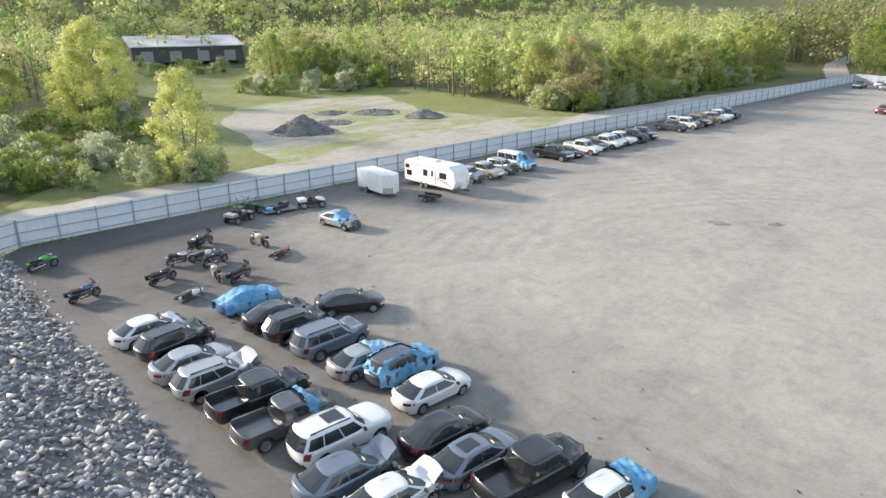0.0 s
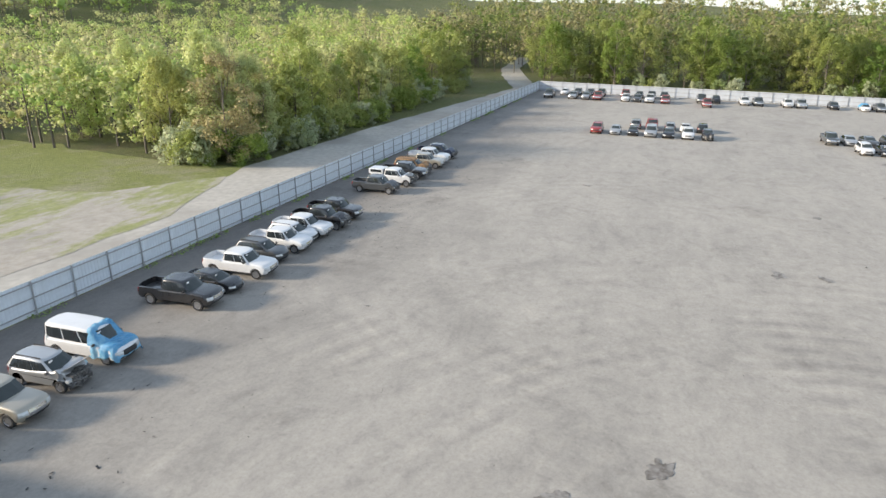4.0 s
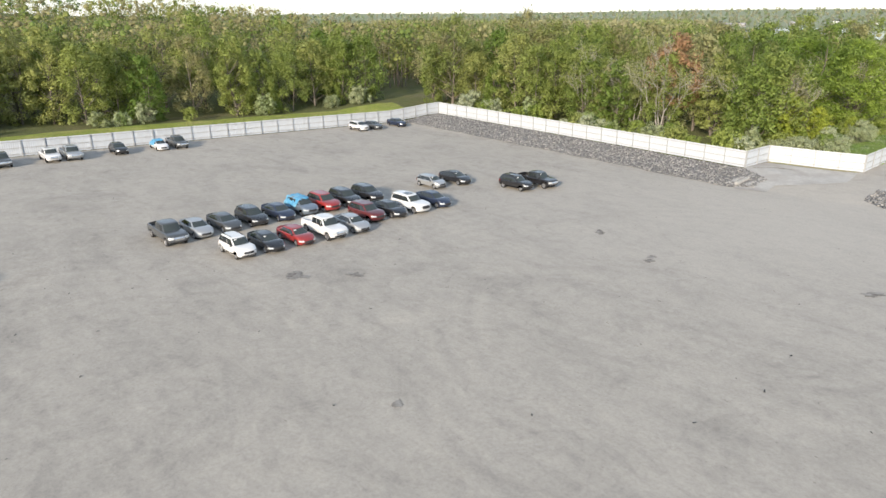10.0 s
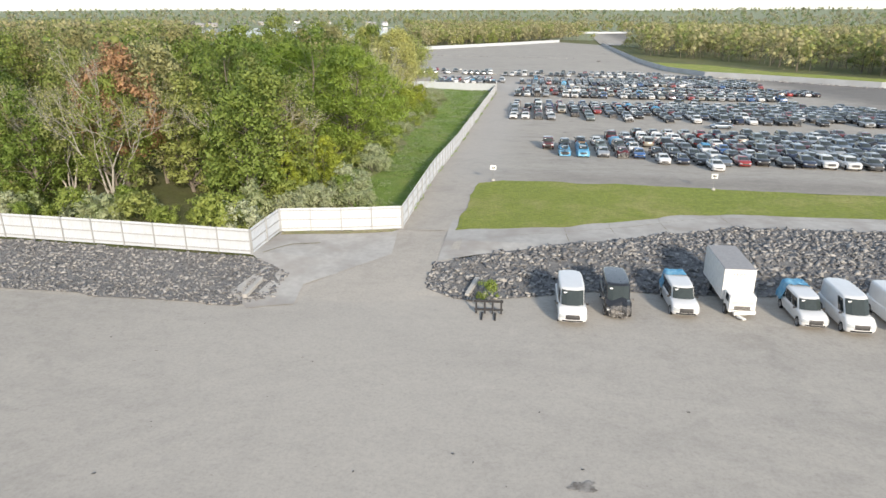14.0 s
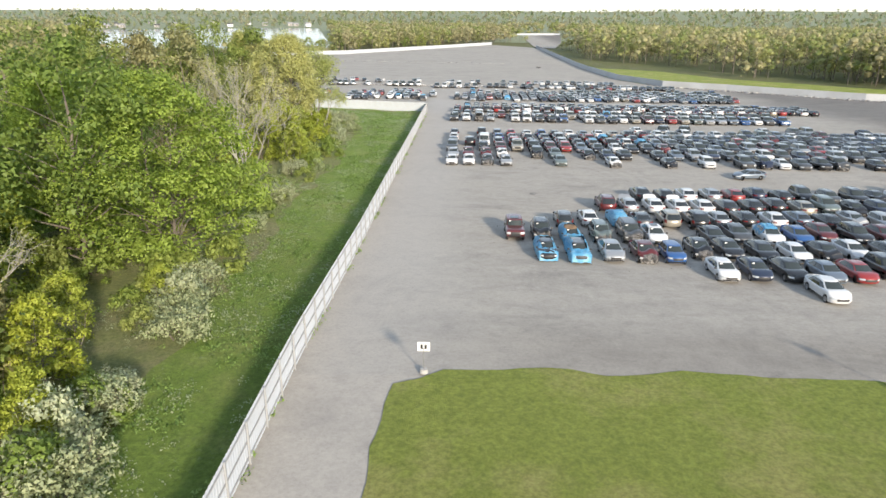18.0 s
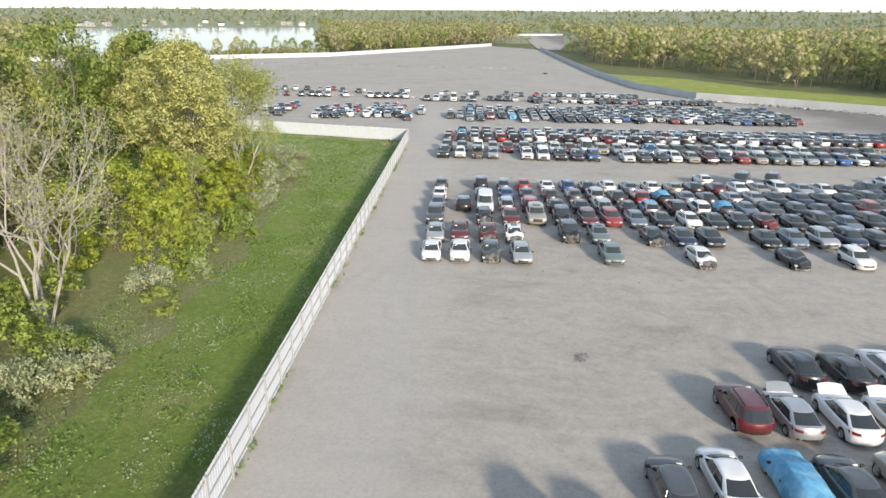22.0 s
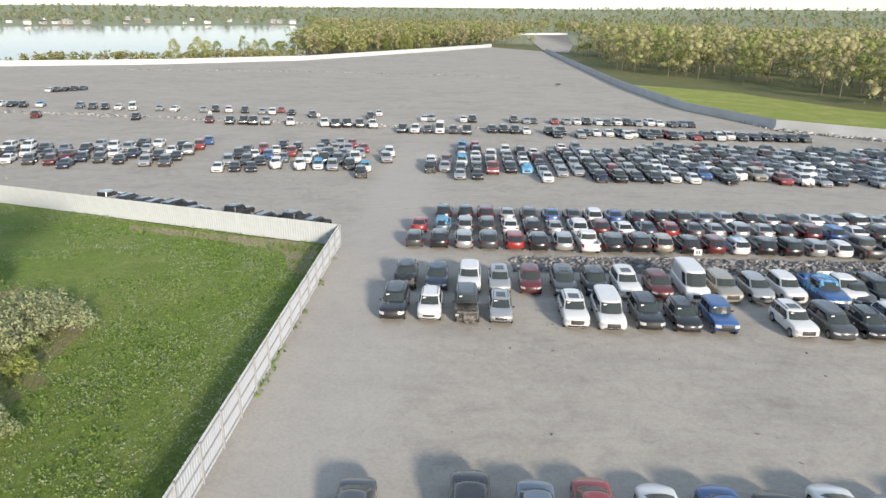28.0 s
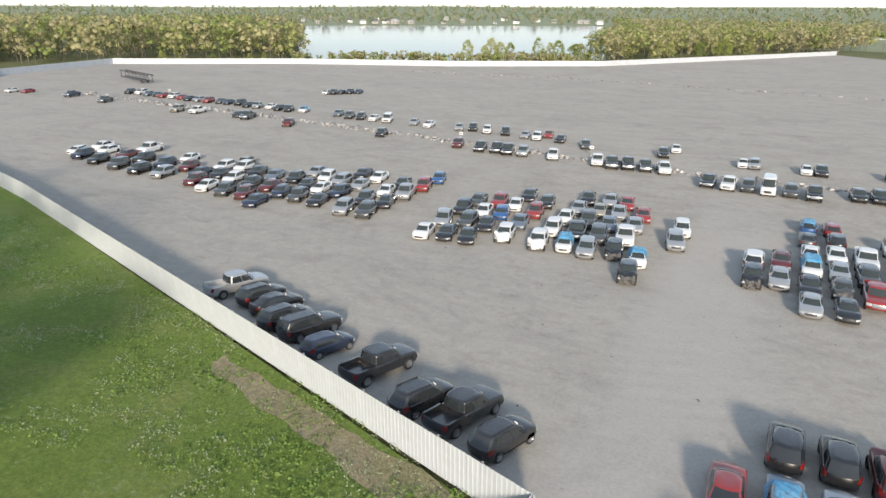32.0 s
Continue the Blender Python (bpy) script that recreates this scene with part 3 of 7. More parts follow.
sheet("far_drive", [(57, -700), (58, -740), (48, -1010), (30, -1080), (-14, -1100), (8, -925), (20, -826), (42, -700)], LOT, 0.25, 12.0, "grey drive leading on through a gap in the far fence", "drive")
bay = [(124 + r * math.sin(radians(a)), -224 - r * math.cos(radians(a)), -14.0) for r, a in [(330, 5), (330, 62), (1420, 62), (1420, 48), (1420, 34), (1420, 20), (1420, 5)]]
tagged(link_mesh("water", bay, [tuple(range(7))[::-1]], WATER), "calm grey bay reflecting the sky", "water", kind="structure")


# ---- fences ----
def ribbed_panel(width, height, steel, pitch=0.3, deep=0.02):
    """A steel sheet with trapezoid ribs, standing on its base, x along it."""
    n = max(2, round(width / pitch))
    p = width / n
    line = []
    for i in range(n):
        x = -width / 2 + i * p
        line += [(x, 0), (x + p * 0.55, 0), (x + p * 0.65, deep), (x + p * 0.9, deep)]
    line.append((width / 2, 0))
    k = len(line)
    v = [(x, y - 0.01, z) for z in (0.03, height) for x, y in line]
    f = [(i, i + 1, i + 1 + k, i + k) for i in range(k - 1)]
    v += [(x, y + 0.004 - 0.01, z) for z in (0.03, height) for x, y in line]
    f += [(2 * k + i + k, 2 * k + i + k + 1, 2 * k + i + 1, 2 * k + i) for i in range(k - 1)]
    f += [(i + k, i + 1 + k, 3 * k + i + 1, 3 * k + i) for i in range(k - 1)]
    me = bpy.data.meshes.new("panel")
    me.from_pydata(v, [], f)
    me.materials.append(steel)
    me.update()
    return me


def fence(points, side, label, bay=3.2, height=2.45, steel=None):
    """A run of ribbed steel panels on posts and three rails; side: +1 puts the posts left of the line of travel."""
    for a, b in zip(points, points[1:]):
        a, b = Vector(a), Vector(b)
        length = (b - a).length
        n = max(1, round(length / bay))
        w, ang = length / n, math.degrees(math.atan2(b.y - a.y, b.x - a.x))
        root = empty("steel_fence", pose(a.x, a.y, ground(*a), 0, 0, ang), label, "fence", "yard fence")
        panel = ribbed_panel(w, height, steel or FENCE)
        post = bpy.data.meshes.new("post")
        bm = box_bm((0.09, 0.09, height), (0, 0, height / 2), 0.012)
        bm.to_mesh(post)
        bm.free()
        post.materials.append(POSTGREY)
        z0 = ground(*a)
        zs = [ground(*(a + (b - a) * i / n)) - z0 for i in range(n + 1)]
        for i in range(n):
            o = new("panel", panel)
            o.parent = root
            lean = math.degrees(math.atan2(zs[i + 1] - zs[i], w))
            o.matrix_basis = pose((i + 0.5) * w, 0, (zs[i] + zs[i + 1]) / 2, 0, -lean, 0)
        for i in range(n + 1):
            o = new("post", post)
            o.parent = root
            o.matrix_basis = pose(i * w, side * 0.11, zs[i], random.uniform(-0.6, 0.6), random.uniform(-0.6, 0.6), 0)
        for h in (0.35, 1.25, 2.2):
            v, f = [], []
            for i in range(n + 1):
                for dy, dz in ((-0.025, -0.04), (0.025, -0.04), (0.025, 0.04), (-0.025, 0.04)):
                    v.append((i * w, side * 0.045 + dy, zs[i] + h + dz))
            for i in range(n):
                for j in range(4):
                    p, q = i * 4 + j, i * 4 + (j + 1) % 4
                    f.append((p, q, q + 4, p + 4))
            f += [(3, 2, 1, 0), (4 * n, 4 * n + 1, 4 * n + 2, 4 * n + 3)]
            link_mesh("rail", v, f, POSTGREY, root)


def far_fence(points, label, height=2.6, step=6.0, steel=None):
    """A distant fence in one mesh: sheets, posts and a top rail."""
    v, f = [], []
    for a, b in zip(points, points[1:]):
        a, b = Vector(a), Vector(b)
        n = max(1, round((b - a).length / step))
        side = Vector((-(b - a).y, (b - a).x)).normalized()
        for i in range(n):
            p, q = a + (b - a) * i / n, a + (b - a) * (i + 1) / n
            for s, t, h0, h1, d0, d1 in ((p, q, 0, height, 0, 0.06), (p, p + (q - p) * 0.02, 0, height + 0.05, 0.06, 0.16), (p, q, height - 0.3, height - 0.2, 0.06, 0.11), (p, q, 1.2, 1.3, 0.06, 0.11)):
                k = len(v)
                for c in (s, t):
                    g = ground(*c)
                    for d, h in ((d0, h0), (d1, h0), (d1, h1), (d0, h1)):
                        v.append((c.x + side.x * d, c.y + side.y * d, g + h))
                f += [(k, k + 1, k + 5, k + 4), (k + 1, k + 2, k + 6, k + 5), (k + 2, k + 3, k + 7, k + 6), (k + 3, k, k + 4, k + 7), (k, k + 3, k + 2, k + 1), (k + 4, k + 5, k + 6, k + 7)]
    tagged(link_mesh("distant_fence", v, f, steel or FENCE), label, "fence")


fence([NW, NE], -1, "pale corrugated steel fence with posts along the dirt road", steel=YARDFENCE)
fence([NE, SE], -1, "white corrugated steel fence below the woods")
fence([SE, S1, S2, S3], -1, "white corrugated steel fence on top of the riprap bank")
sheet("bank_toe", wavy([(136.2, -69.0), (139.6, -67.6), (142, -70), (140.8, -76), (137.2, -76)], 1.5, 0.3, 21), CONCRETE, 0.045, 1.5, "pale dusty ground at the end of the stone bank", "ground")
fence([S3, S4], -1, "long white corrugated steel fence between drive and meadow", 3.0)
fence([S4, S5, S6], -1, "white corrugated steel fence around the meadow corner", 3.2)
sheet("roadside_grass", wavy([(12, 66.2), (60, 64.4), (215, 58.3), (215, 57.3), (60, 62.6), (12, 64.4)], 2, 0.25, 6), GRASS, 0.03, 3.0, "thin strip of yellow-green grass outside the fence", "verge")
fence([(-25, 66.5), (4, 66), (8.5, 61.5), NW], -1, "short pale steel fence beside the stone bank", steel=YARDFENCE)
far_fence([S6, (396, -382), (419, -451), (347, -504), (275, -534), (211, -580), (97, -767)], "low white fence along the far edge of the lot")
far_fence([(58, -712), (58, -610), (57, -445), (54, -380), (43, -347), (23, -333), (-12, -303), (-80, -278)], "long grey-blue fence along the wooded side of the lot", 2.4, steel=FARFENCE)


far_fence([(90, -1086), (30, -1082), (-14, -1101)], "white fence far along the drive")
sheet("fence_foot", wavy([(142.7, -83.4), (137, -85.0), (131.9, -86.4), (131.5, -87.3), (142.9, -84.4)], 0.8, 0.3, 31), DRYGRASS, 0.05, 1.0, "dry brown grass at the foot of the fence", "grass")


# ---- vehicles ----
# length, width, height, wheelbase, wheel radius, sill, belt, deck, cowl, nose, cabin: rear base, rear roof, front roof, front base; roof width
KINDS = {
    "s": ("sedan", 4.85, 1.84, 1.46, 2.80, 0.33, 0.24, 0.96, 1.05, 1.0, 0.80, -2.12, -1.0, 0.28, 1.42, 0.62),
    "c": ("coupe", 4.7, 1.86, 1.38, 2.75, 0.34, 0.22, 0.92, 0.99, 0.95, 0.76, -2.1, -0.8, 0.15, 1.3, 0.60),
    "h": ("hatchback", 4.3, 1.80, 1.50, 2.62, 0.33, 0.25, 0.96, 1.05, 1.02, 0.88, -2.1, -1.55, 0.35, 1.22, 0.64),
    "u": ("sport_utility_car", 4.7, 1.90, 1.70, 2.75, 0.37, 0.33, 1.07, 1.12, 1.12, 0.96, -2.28, -1.72, 0.28, 1.25, 0.70),
    "x": ("large_sport_utility_car", 5.1, 1.98, 1.82, 2.95, 0.39, 0.36, 1.14, 1.16, 1.2, 1.08, -2.5, -2.1, 0.30, 1.08, 0.74),
    "m": ("minivan", 5.1, 1.98, 1.76, 3.0, 0.34, 0.26, 1.04, 1.1, 1.1, 0.95, -2.5, -2.15, 0.55, 1.55, 0.74),
    "p": ("pickup_truck", 5.85, 2.02, 1.92, 3.65, 0.41, 0.46, 1.22, 1.24, 1.24, 1.12, -1.0, -0.86, 0.75, 1.40, 0.74),
    "r": ("pickup_truck", 5.4, 1.94, 1.80, 3.25, 0.39, 0.44, 1.14, 1.16, 1.16, 1.0, -0.55, -0.45, 0.65, 1.25, 0.72),
    "v": ("cargo_van", 5.7, 2.04, 2.45, 3.55, 0.35, 0.34, 1.25, 1.25, 1.28, 1.05, -2.78, -2.72, 1.15, 2.0, 0.84),
    "w": ("passenger_van", 5.6, 2.02, 2.05, 3.5, 0.37, 0.36, 1.15, 1.2, 1.18, 1.02, -2.7, -2.6, 0.95, 1.6, 0.80),
    "j": ("off_road_car", 4.5, 1.86, 1.84, 2.95, 0.41, 0.46, 1.16, 1.16, 1.18, 1.1, -2.1, -2.05, 0.28, 0.5, 0.80),
}


from functools import lru_cache


BOXY = {"p": 0.6, "r": 0.6, "v": 0.5, "w": 0.6, "j": 0.35, "x": 0.8, "m": 0.9}
PLAN = [(0.0, 0.0), (0.25, 0.02), (0.6, 0.1), (0.84, 0.25), (0.94, 0.38), (0.985, 0.49), (1.0, 0.58)]


def end_cut(k, f):
    """How far the bumper line sweeps back at a fraction of the half width."""
    return BOXY.get(k, 1.0) * float(np.interp(abs(f), [p[0] for p in PLAN], [p[1] for p in PLAN]))


def nose_line(k):
    name, L, W, H, wb, r, sill, belt, deck, cowl, nose, rb, rr, fr, fb, rw = KINDS[k]
    h = L / 2
    return [(h - 0.32, nose + 0.02, 1), (h - 0.15, nose - 0.04, 1), (h - 0.06, nose - 0.12, 1), (h - 0.01, nose - 0.24, 0), (h, 0.5 * (nose - 0.24 + sill + 0.2), 0), (h - 0.01, sill + 0.18, 0), (h - 0.1, sill, 0)]


def tail_line(k):
    name, L, W, H, wb, r, sill, belt, deck, cowl, nose, rb, rr, fr, fb, rw = KINDS[k]
    h = L / 2
    return [(-h + 0.12, sill, 0), (-h + 0.01, sill + 0.2, 0), (-h, 0.55 * (sill + deck), 0), (-h + 0.05, deck - 0.2, 0), (-h + 0.09, deck - 0.06, 1), (-h + 0.15, deck, 1)]


@lru_cache(None)
def body_rings(k, crash, lite=False):
    name, L, W, H, wb, r, sill, belt, deck, cowl, nose, rb, rr, fr, fb, rw = KINDS[k]
    h, bed, arch = L / 2, k in "pr", 4 if lite else 10
    prof = tail_line(k)
    if bed:
        prof += [(-h + 0.18, deck, 2), (rb - 0.1, deck, 2), (rb - 0.04, deck, 1)]
    else:
        prof += [(-h + 0.35, deck + 0.02, 1), ((rb - h) / 2 + 0.1, deck + 0.02, 1)]
    prof += [(rb + 0.15, belt, 1), ((rb + fb) / 2, belt, 1), (fb - 0.15, max(belt, cowl), 1), (fb + 0.1, cowl, 1)]
    for t in (0.3, 0.6, 0.85):
        x = fb + (h - 0.32 - fb) * t
        prof.append((x, cowl + (nose + 0.02 - cowl) * t ** 1.8, 1))
    prof += nose_line(k)
    for c in (wb / 2 + 0.06, -wb / 2 + 0.06):
        R = r * 1.17
        prof += [(c + R * math.cos(a), max(sill, r + R * math.sin(a)), 0) for a in (math.pi * i / arch for i in range(arch + 1))]
    layers = [(1.0, -0.17), (0.985, -0.085), (0.94, -0.03), (0.84, 0.0), (0.6, 0.015), (0.25, 0.025)]
    if lite:
        layers = [(1.0, -0.15), (0.92, -0.03), (0.84, 0.0), (0.4, 0.02)]
    if bed:
        layers.insert(2 if lite else 3, (0.86, 0.0))
    layers = [(-f, a) for f, a in layers] + layers[::-1]
    verts, n = [], len(prof)
    rnd = random.Random(sum(map(ord, k)) + crash)
    wave = [rnd.uniform(-1, 1) for _ in range(12)]
    for f, dz in layers:
        for i, (x, z, top) in enumerate(prof):
            zz = z + (dz if top else 0)
            s = min(1, max(0, (abs(x) - (h - 0.72)) / 0.6)) ** 1.3
            xx = x - math.copysign(end_cut(k, f), x) * s
            if top == 2:
                zz = z if abs(f) > 0.85 else sill + 0.42
            y = f * W / 2 * (1 - 0.05 * (1 if zz < sill + 0.1 else 0))
            if crash and x > wb / 2 - 0.4:
                q = (x - wb / 2 + 0.4) / (h - wb / 2 + 0.4)
                jag = rnd.uniform(-1, 1)
                xx -= q * (0.26 + 0.2 * math.sin(6 * f + wave[0]) + 0.12 * jag)
                if top:
                    zz += 0.22 * math.sin(q * 3.3) * (0.7 + 0.8 * math.sin(4 * f + wave[2])) - 0.08 * q + 0.05 * jag
                y *= 1 - 0.07 * q * q + 0.02 * jag
            verts.append((xx, y, zz))
    faces = []
    for i in range(len(layers) - 1):
        for j in range(n):
            a, b = i * n + j, i * n + (j + 1) % n
            faces.append((a, b, b + n, a + n))
    faces += [tuple(range(n))[::-1], tuple((len(layers) - 1) * n + j for j in range(n))]
    return verts, faces


def torn(k, vf):
    """Face indices of a crushed nose: torn metal and plastic where the bumper was."""
    v, f = vf
    front = KINDS[k][1] / 2 - 0.42
    return [1 if min(v[i][0] for i in q) > front - 0.25 and min(v[i][2] for i in q) < KINDS[k][10] - 0.05 and len(q) < 5 else 0 for q in f]


def cabin_at(k, f):
    """Rear x, front x and half width of the cabin at a fraction of its height."""
    name, L, W, H, wb, r, sill, belt, deck, cowl, nose, rb, rr, fr, fb, rw = KINDS[k]
    g = f ** 0.92
    half = W / 2 * 0.93 + (W / 2 * rw * 1.08 - W / 2 * 0.93) * f ** 1.2
    return rb + (rr - rb) * g, fb + (fr - fb) * g, half, belt - 0.06 + (H - belt + 0.06) * f


def cabin_point(k, f, u, side, inset=0.0):
    """A point on the cabin's side: u from -1 at the rear to 1 at the front."""
    x0, x1, w, z = cabin_at(k, f)
    cx, ax = (x0 + x1) / 2, (x1 - x0) / 2 - inset * 0.8
    w -= inset * 0.75
    return cx + ax * u, side * w * (1 - min(1, abs(u)) ** 6) ** (1 / 6), z - 0.045 * f * u * u


def screen_point(k, f, v, front, inset=0.0):
    """A point on the cabin's front or rear: v from -1 to 1 across."""
    x0, x1, w, z = cabin_at(k, f)
    cx, ax = (x0 + x1) / 2, (x1 - x0) / 2 - inset * 0.8
    w -= inset * 0.75
    e = 1 if front else -1
    return cx + e * (ax * (1 - min(1, abs(v)) ** 6) ** (1 / 6) + 0.09 * (1 - v * v)), w * v, z - 0.045 * f


@lru_cache(None)
def cabin_mesh(k, lite=False):
    verts, faces = [], []
    us, vs = ([-0.86, 0, 0.86], [-0.86, 0, 0.86]) if lite else ([-0.86, -0.6, -0.2, 0.2, 0.6, 0.86], [-0.86, -0.45, 0, 0.45, 0.86])
    n = 2 * len(us) + 2 * len(vs)
    steps = ((0, 0), (0.4, 0), (0.75, 0), (0.87, 0.0), (0.94, 0.03), (0.975, 0.085), (0.993, 0.17), (1.0, 0.34))
    steps = steps[::3] + steps[-1:] if lite else steps
    for f, ins in steps:
        verts += [cabin_point(k, f, u, -1, ins) for u in us] + [screen_point(k, f, v, True, ins) for v in vs]
        verts += [cabin_point(k, f, u, 1, ins) for u in us[::-1]] + [screen_point(k, f, v, False, ins) for v in vs[::-1]]
    for i in range(len(steps) - 1):
        for j in range(n):
            a, b = i * n + j, i * n + (j + 1) % n
            faces.append((a, b, b + n, a + n))
    t = (len(steps) - 1) * n
    faces.append(tuple(range(t, t + n)))
    return verts, faces


def slab(quad, thick, out):
    """A bent plate from rows of points, with thickness along the vector out."""
    rows, cols = len(quad), len(quad[0])
    flat = [Vector(p) for row in quad for p in row]
    o = Vector(out) * thick
    v = [tuple(p + o) for p in flat] + [tuple(p - o) for p in flat]
    n, f = len(flat), []
    for i in range(rows - 1):
        for j in range(cols - 1):
            a = i * cols + j
            f.append((a, a + 1, a + cols + 1, a + cols))
            f.append((n + a + cols, n + a + cols + 1, n + a + 1, n + a))
    rim = [j for j in range(cols)] + [i * cols + cols - 1 for i in range(1, rows)] + [(rows - 1) * cols + j for j in range(cols - 2, -1, -1)] + [i * cols for i in range(rows - 2, 0, -1)]
    for a, b in zip(rim, rim[1:] + rim[:1]):
        f.append((b, a, n + a, n + b))
    return v, f


@lru_cache(None)
def windows(k):
    """name, verts, faces of each pane."""
    out = []
    hi, top = 0.88, 0.80
    blind = k == "v"

    def screen(front):
        rows = []
        for f in (0.1, 0.5, hi):
            rows.append([(x + (0.012 if front else -0.012), y, z) for x, y, z in (screen_point(k, f, t, front) for t in (-0.84, -0.45, 0, 0.45, 0.84))])
        return slab(rows if front else [r[::-1] for r in rows], 0.012, (1, 0, 0.5) if front else (-1, 0, 0.4))
    out.append(("windshield", *screen(True)))
    if not blind:
        out.append(("rear_window", *screen(False)))
    split = {"p": [(0.05, 0.48), (0.51, 0.95)], "r": [(0.42, 0.93)], "v": [(0.80, 0.97)], "w": [(0.04, 0.36), (0.39, 0.70), (0.73, 0.96)], "m": [(0.06, 0.32), (0.34, 0.63), (0.655, 0.94)],
             "u": [(0.07, 0.27), (0.29, 0.60), (0.625, 0.94)], "x": [(0.05, 0.28), (0.305, 0.60), (0.625, 0.94)], "j": [(0.05, 0.36), (0.42, 0.66), (0.72, 0.95)], "c": [(0.16, 0.44), (0.46, 0.93)], "h": [(0.1, 0.26), (0.28, 0.58), (0.60, 0.94)]}.get(k, [(0.12, 0.50), (0.525, 0.94)])
    for side in (-1, 1):
        for a, b in split:
            rows = []
            for f in (0.10, 0.45, top):
                trio = (a, (a + b) / 2, b) if side < 0 else (b, (a + b) / 2, a)
                rows.append([(x, y + side * 0.008, z) for x, y, z in (cabin_point(k, f, -0.93 + 1.86 * t, side) for t in trio)])
            out.append(("side_window", *slab(rows, 0.01, (0, side, 0.2))))
    return out


@lru_cache(None)
def side_band(k, side):
    """The side glass of a car farther off, in one band."""
    a, b = (0.8, 0.97) if k == "v" else (0.42, 0.93) if k == "r" else (0.08, 0.94)
    ts = [a + (b - a) * i / 4 for i in range(5)]
    rows = [[(x, y + side * 0.008, z) for x, y, z in (cabin_point(k, f, -0.93 + 1.86 * t, side) for t in (ts if side < 0 else ts[::-1]))] for f in (0.10, 0.45, 0.80)]
    return slab(rows, 0.01, (0, side, 0.2))


@lru_cache(None)
def wheel_mesh(r, w=0.22, seg=16):
    """tyre and rim round the y axis, outer face at -y."""
    def lathe(line):
        v = [(R * math.cos(2 * math.pi * i / seg), y, R * math.sin(2 * math.pi * i / seg)) for R, y in line for i in range(seg)]
        f = [(j * seg + i, j * seg + (i + 1) % seg, (j + 1) * seg + (i + 1) % seg, (j + 1) * seg + i) for j in range(len(line) - 1) for i in range(seg)]
        return v, f
    tyre = lathe([(r * 0.66, -w / 2 + 0.01), (r * 0.9, -w / 2), (r, -w / 2 + 0.04), (r, w / 2 - 0.04), (r * 0.9, w / 2), (r * 0.5, w / 2)])
    v, f = lathe([(r * 0.67, -w / 2 + 0.005), (r * 0.6, -w / 2 + 0.05)])
    for i in range(5):
        a = 2 * math.pi * i / 5
        d, s = Vector((math.cos(a), 0, math.sin(a))), Vector((-math.sin(a), 0, math.cos(a)))
        k = len(v)
        v += [tuple(d * 0.06 + s * 0.05 + Vector((0, -w / 2 + 0.01, 0))), tuple(d * r * 0.64 + s * 0.06 + Vector((0, -w / 2 + 0.02, 0))), tuple(d * r * 0.64 - s * 0.06 + Vector((0, -w / 2 + 0.02, 0))), tuple(d * 0.06 - s * 0.05 + Vector((0, -w / 2 + 0.01, 0)))]
        f.append((k + 3, k + 2, k + 1, k))
    k = len(v)
    v += [(0.09 * math.cos(2 * math.pi * i / 8), -w / 2, 0.09 * math.sin(2 * math.pi * i / 8)) for i in range(8)]
    f.append(tuple(range(k, k + 8)))
    k = len(v)
    v += [(r * 0.62 * math.cos(2 * math.pi * i / 12), -w / 2 + 0.07, r * 0.62 * math.sin(2 * math.pi * i / 12)) for i in range(12)]
    f.append(tuple(range(k, k + 12)))
    return tyre, (v, f)


def cubes(specs):
    v, f = [], []
    for (cx, cy, cz), (sx, sy, sz) in specs:
        k = len(v)
        v += [(cx + sx * i / 2, cy + sy * j / 2, cz + sz * m / 2) for m in (-1, 1) for j in (-1, 1) for i in (-1, 1)]
        f += [(k, k + 2, k + 3, k + 1), (k + 4, k + 5, k + 7, k + 6), (k, k + 1, k + 5, k + 4), (k + 2, k + 6, k + 7, k + 3), (k, k + 4, k + 6, k + 2), (k + 1, k + 3, k + 7, k + 5)]
    return v, f


MESHES, PANES, CROWDS = {}, {}, {}


def shared(key, name, verts, faces, mats, smooth=False, indices=None):
    if key not in MESHES:
        me = bpy.data.meshes.new(name)
        me.from_pydata([tuple(v) for v in verts], [], [tuple(f) for f in faces])
        for m in mats:
            me.materials.append(m)
        if indices:
            me.polygons.foreach_set("material_index", indices)
        if smooth:
            me.polygons.foreach_set("use_smooth", [True] * len(me.polygons))
            me.set_sharp_from_angle(angle=radians(38))
        me.update()
        MESHES[key] = me
    return MESHES[key]


def joined(pieces):
    v, f = [], []
    for pv, pf in pieces:
        k = len(v)
        v += pv
        f += [tuple(i + k for i in q) for q in pf]
    return v, f


def moved(vf, off, flip=False):
    v, f = vf
    s = -1 if flip else 1
    return [(x + off[0], s * y + off[1], z + off[2]) for x, y, z in v], [q[::-1] for q in f] if flip else f


def moulded(k, front, f0, f1, z0, z1, proud=0.012):
    """A plate that follows the bumper line between two fractions of the half width and two heights."""
    line = nose_line(k)[::-1] if front else tail_line(k)
    W, zs, xs = KINDS[k][2], [p[1] for p in line], [p[0] for p in line]
    rows = []
    for z in (z0, (z0 + z1) / 2, z1):
        row = []
        for i in range(4):
            f = f0 + (f1 - f0) * i / 3
            x = float(np.interp(z, zs, xs))
            x += (-end_cut(k, f) + proud) * (1 if front else -1)
            row.append((x, f * W / 2, z))
        rows.append(row if front else row[::-1])
    return slab(rows, 0.015, (1, 0, 0) if front else (-1, 0, 0))


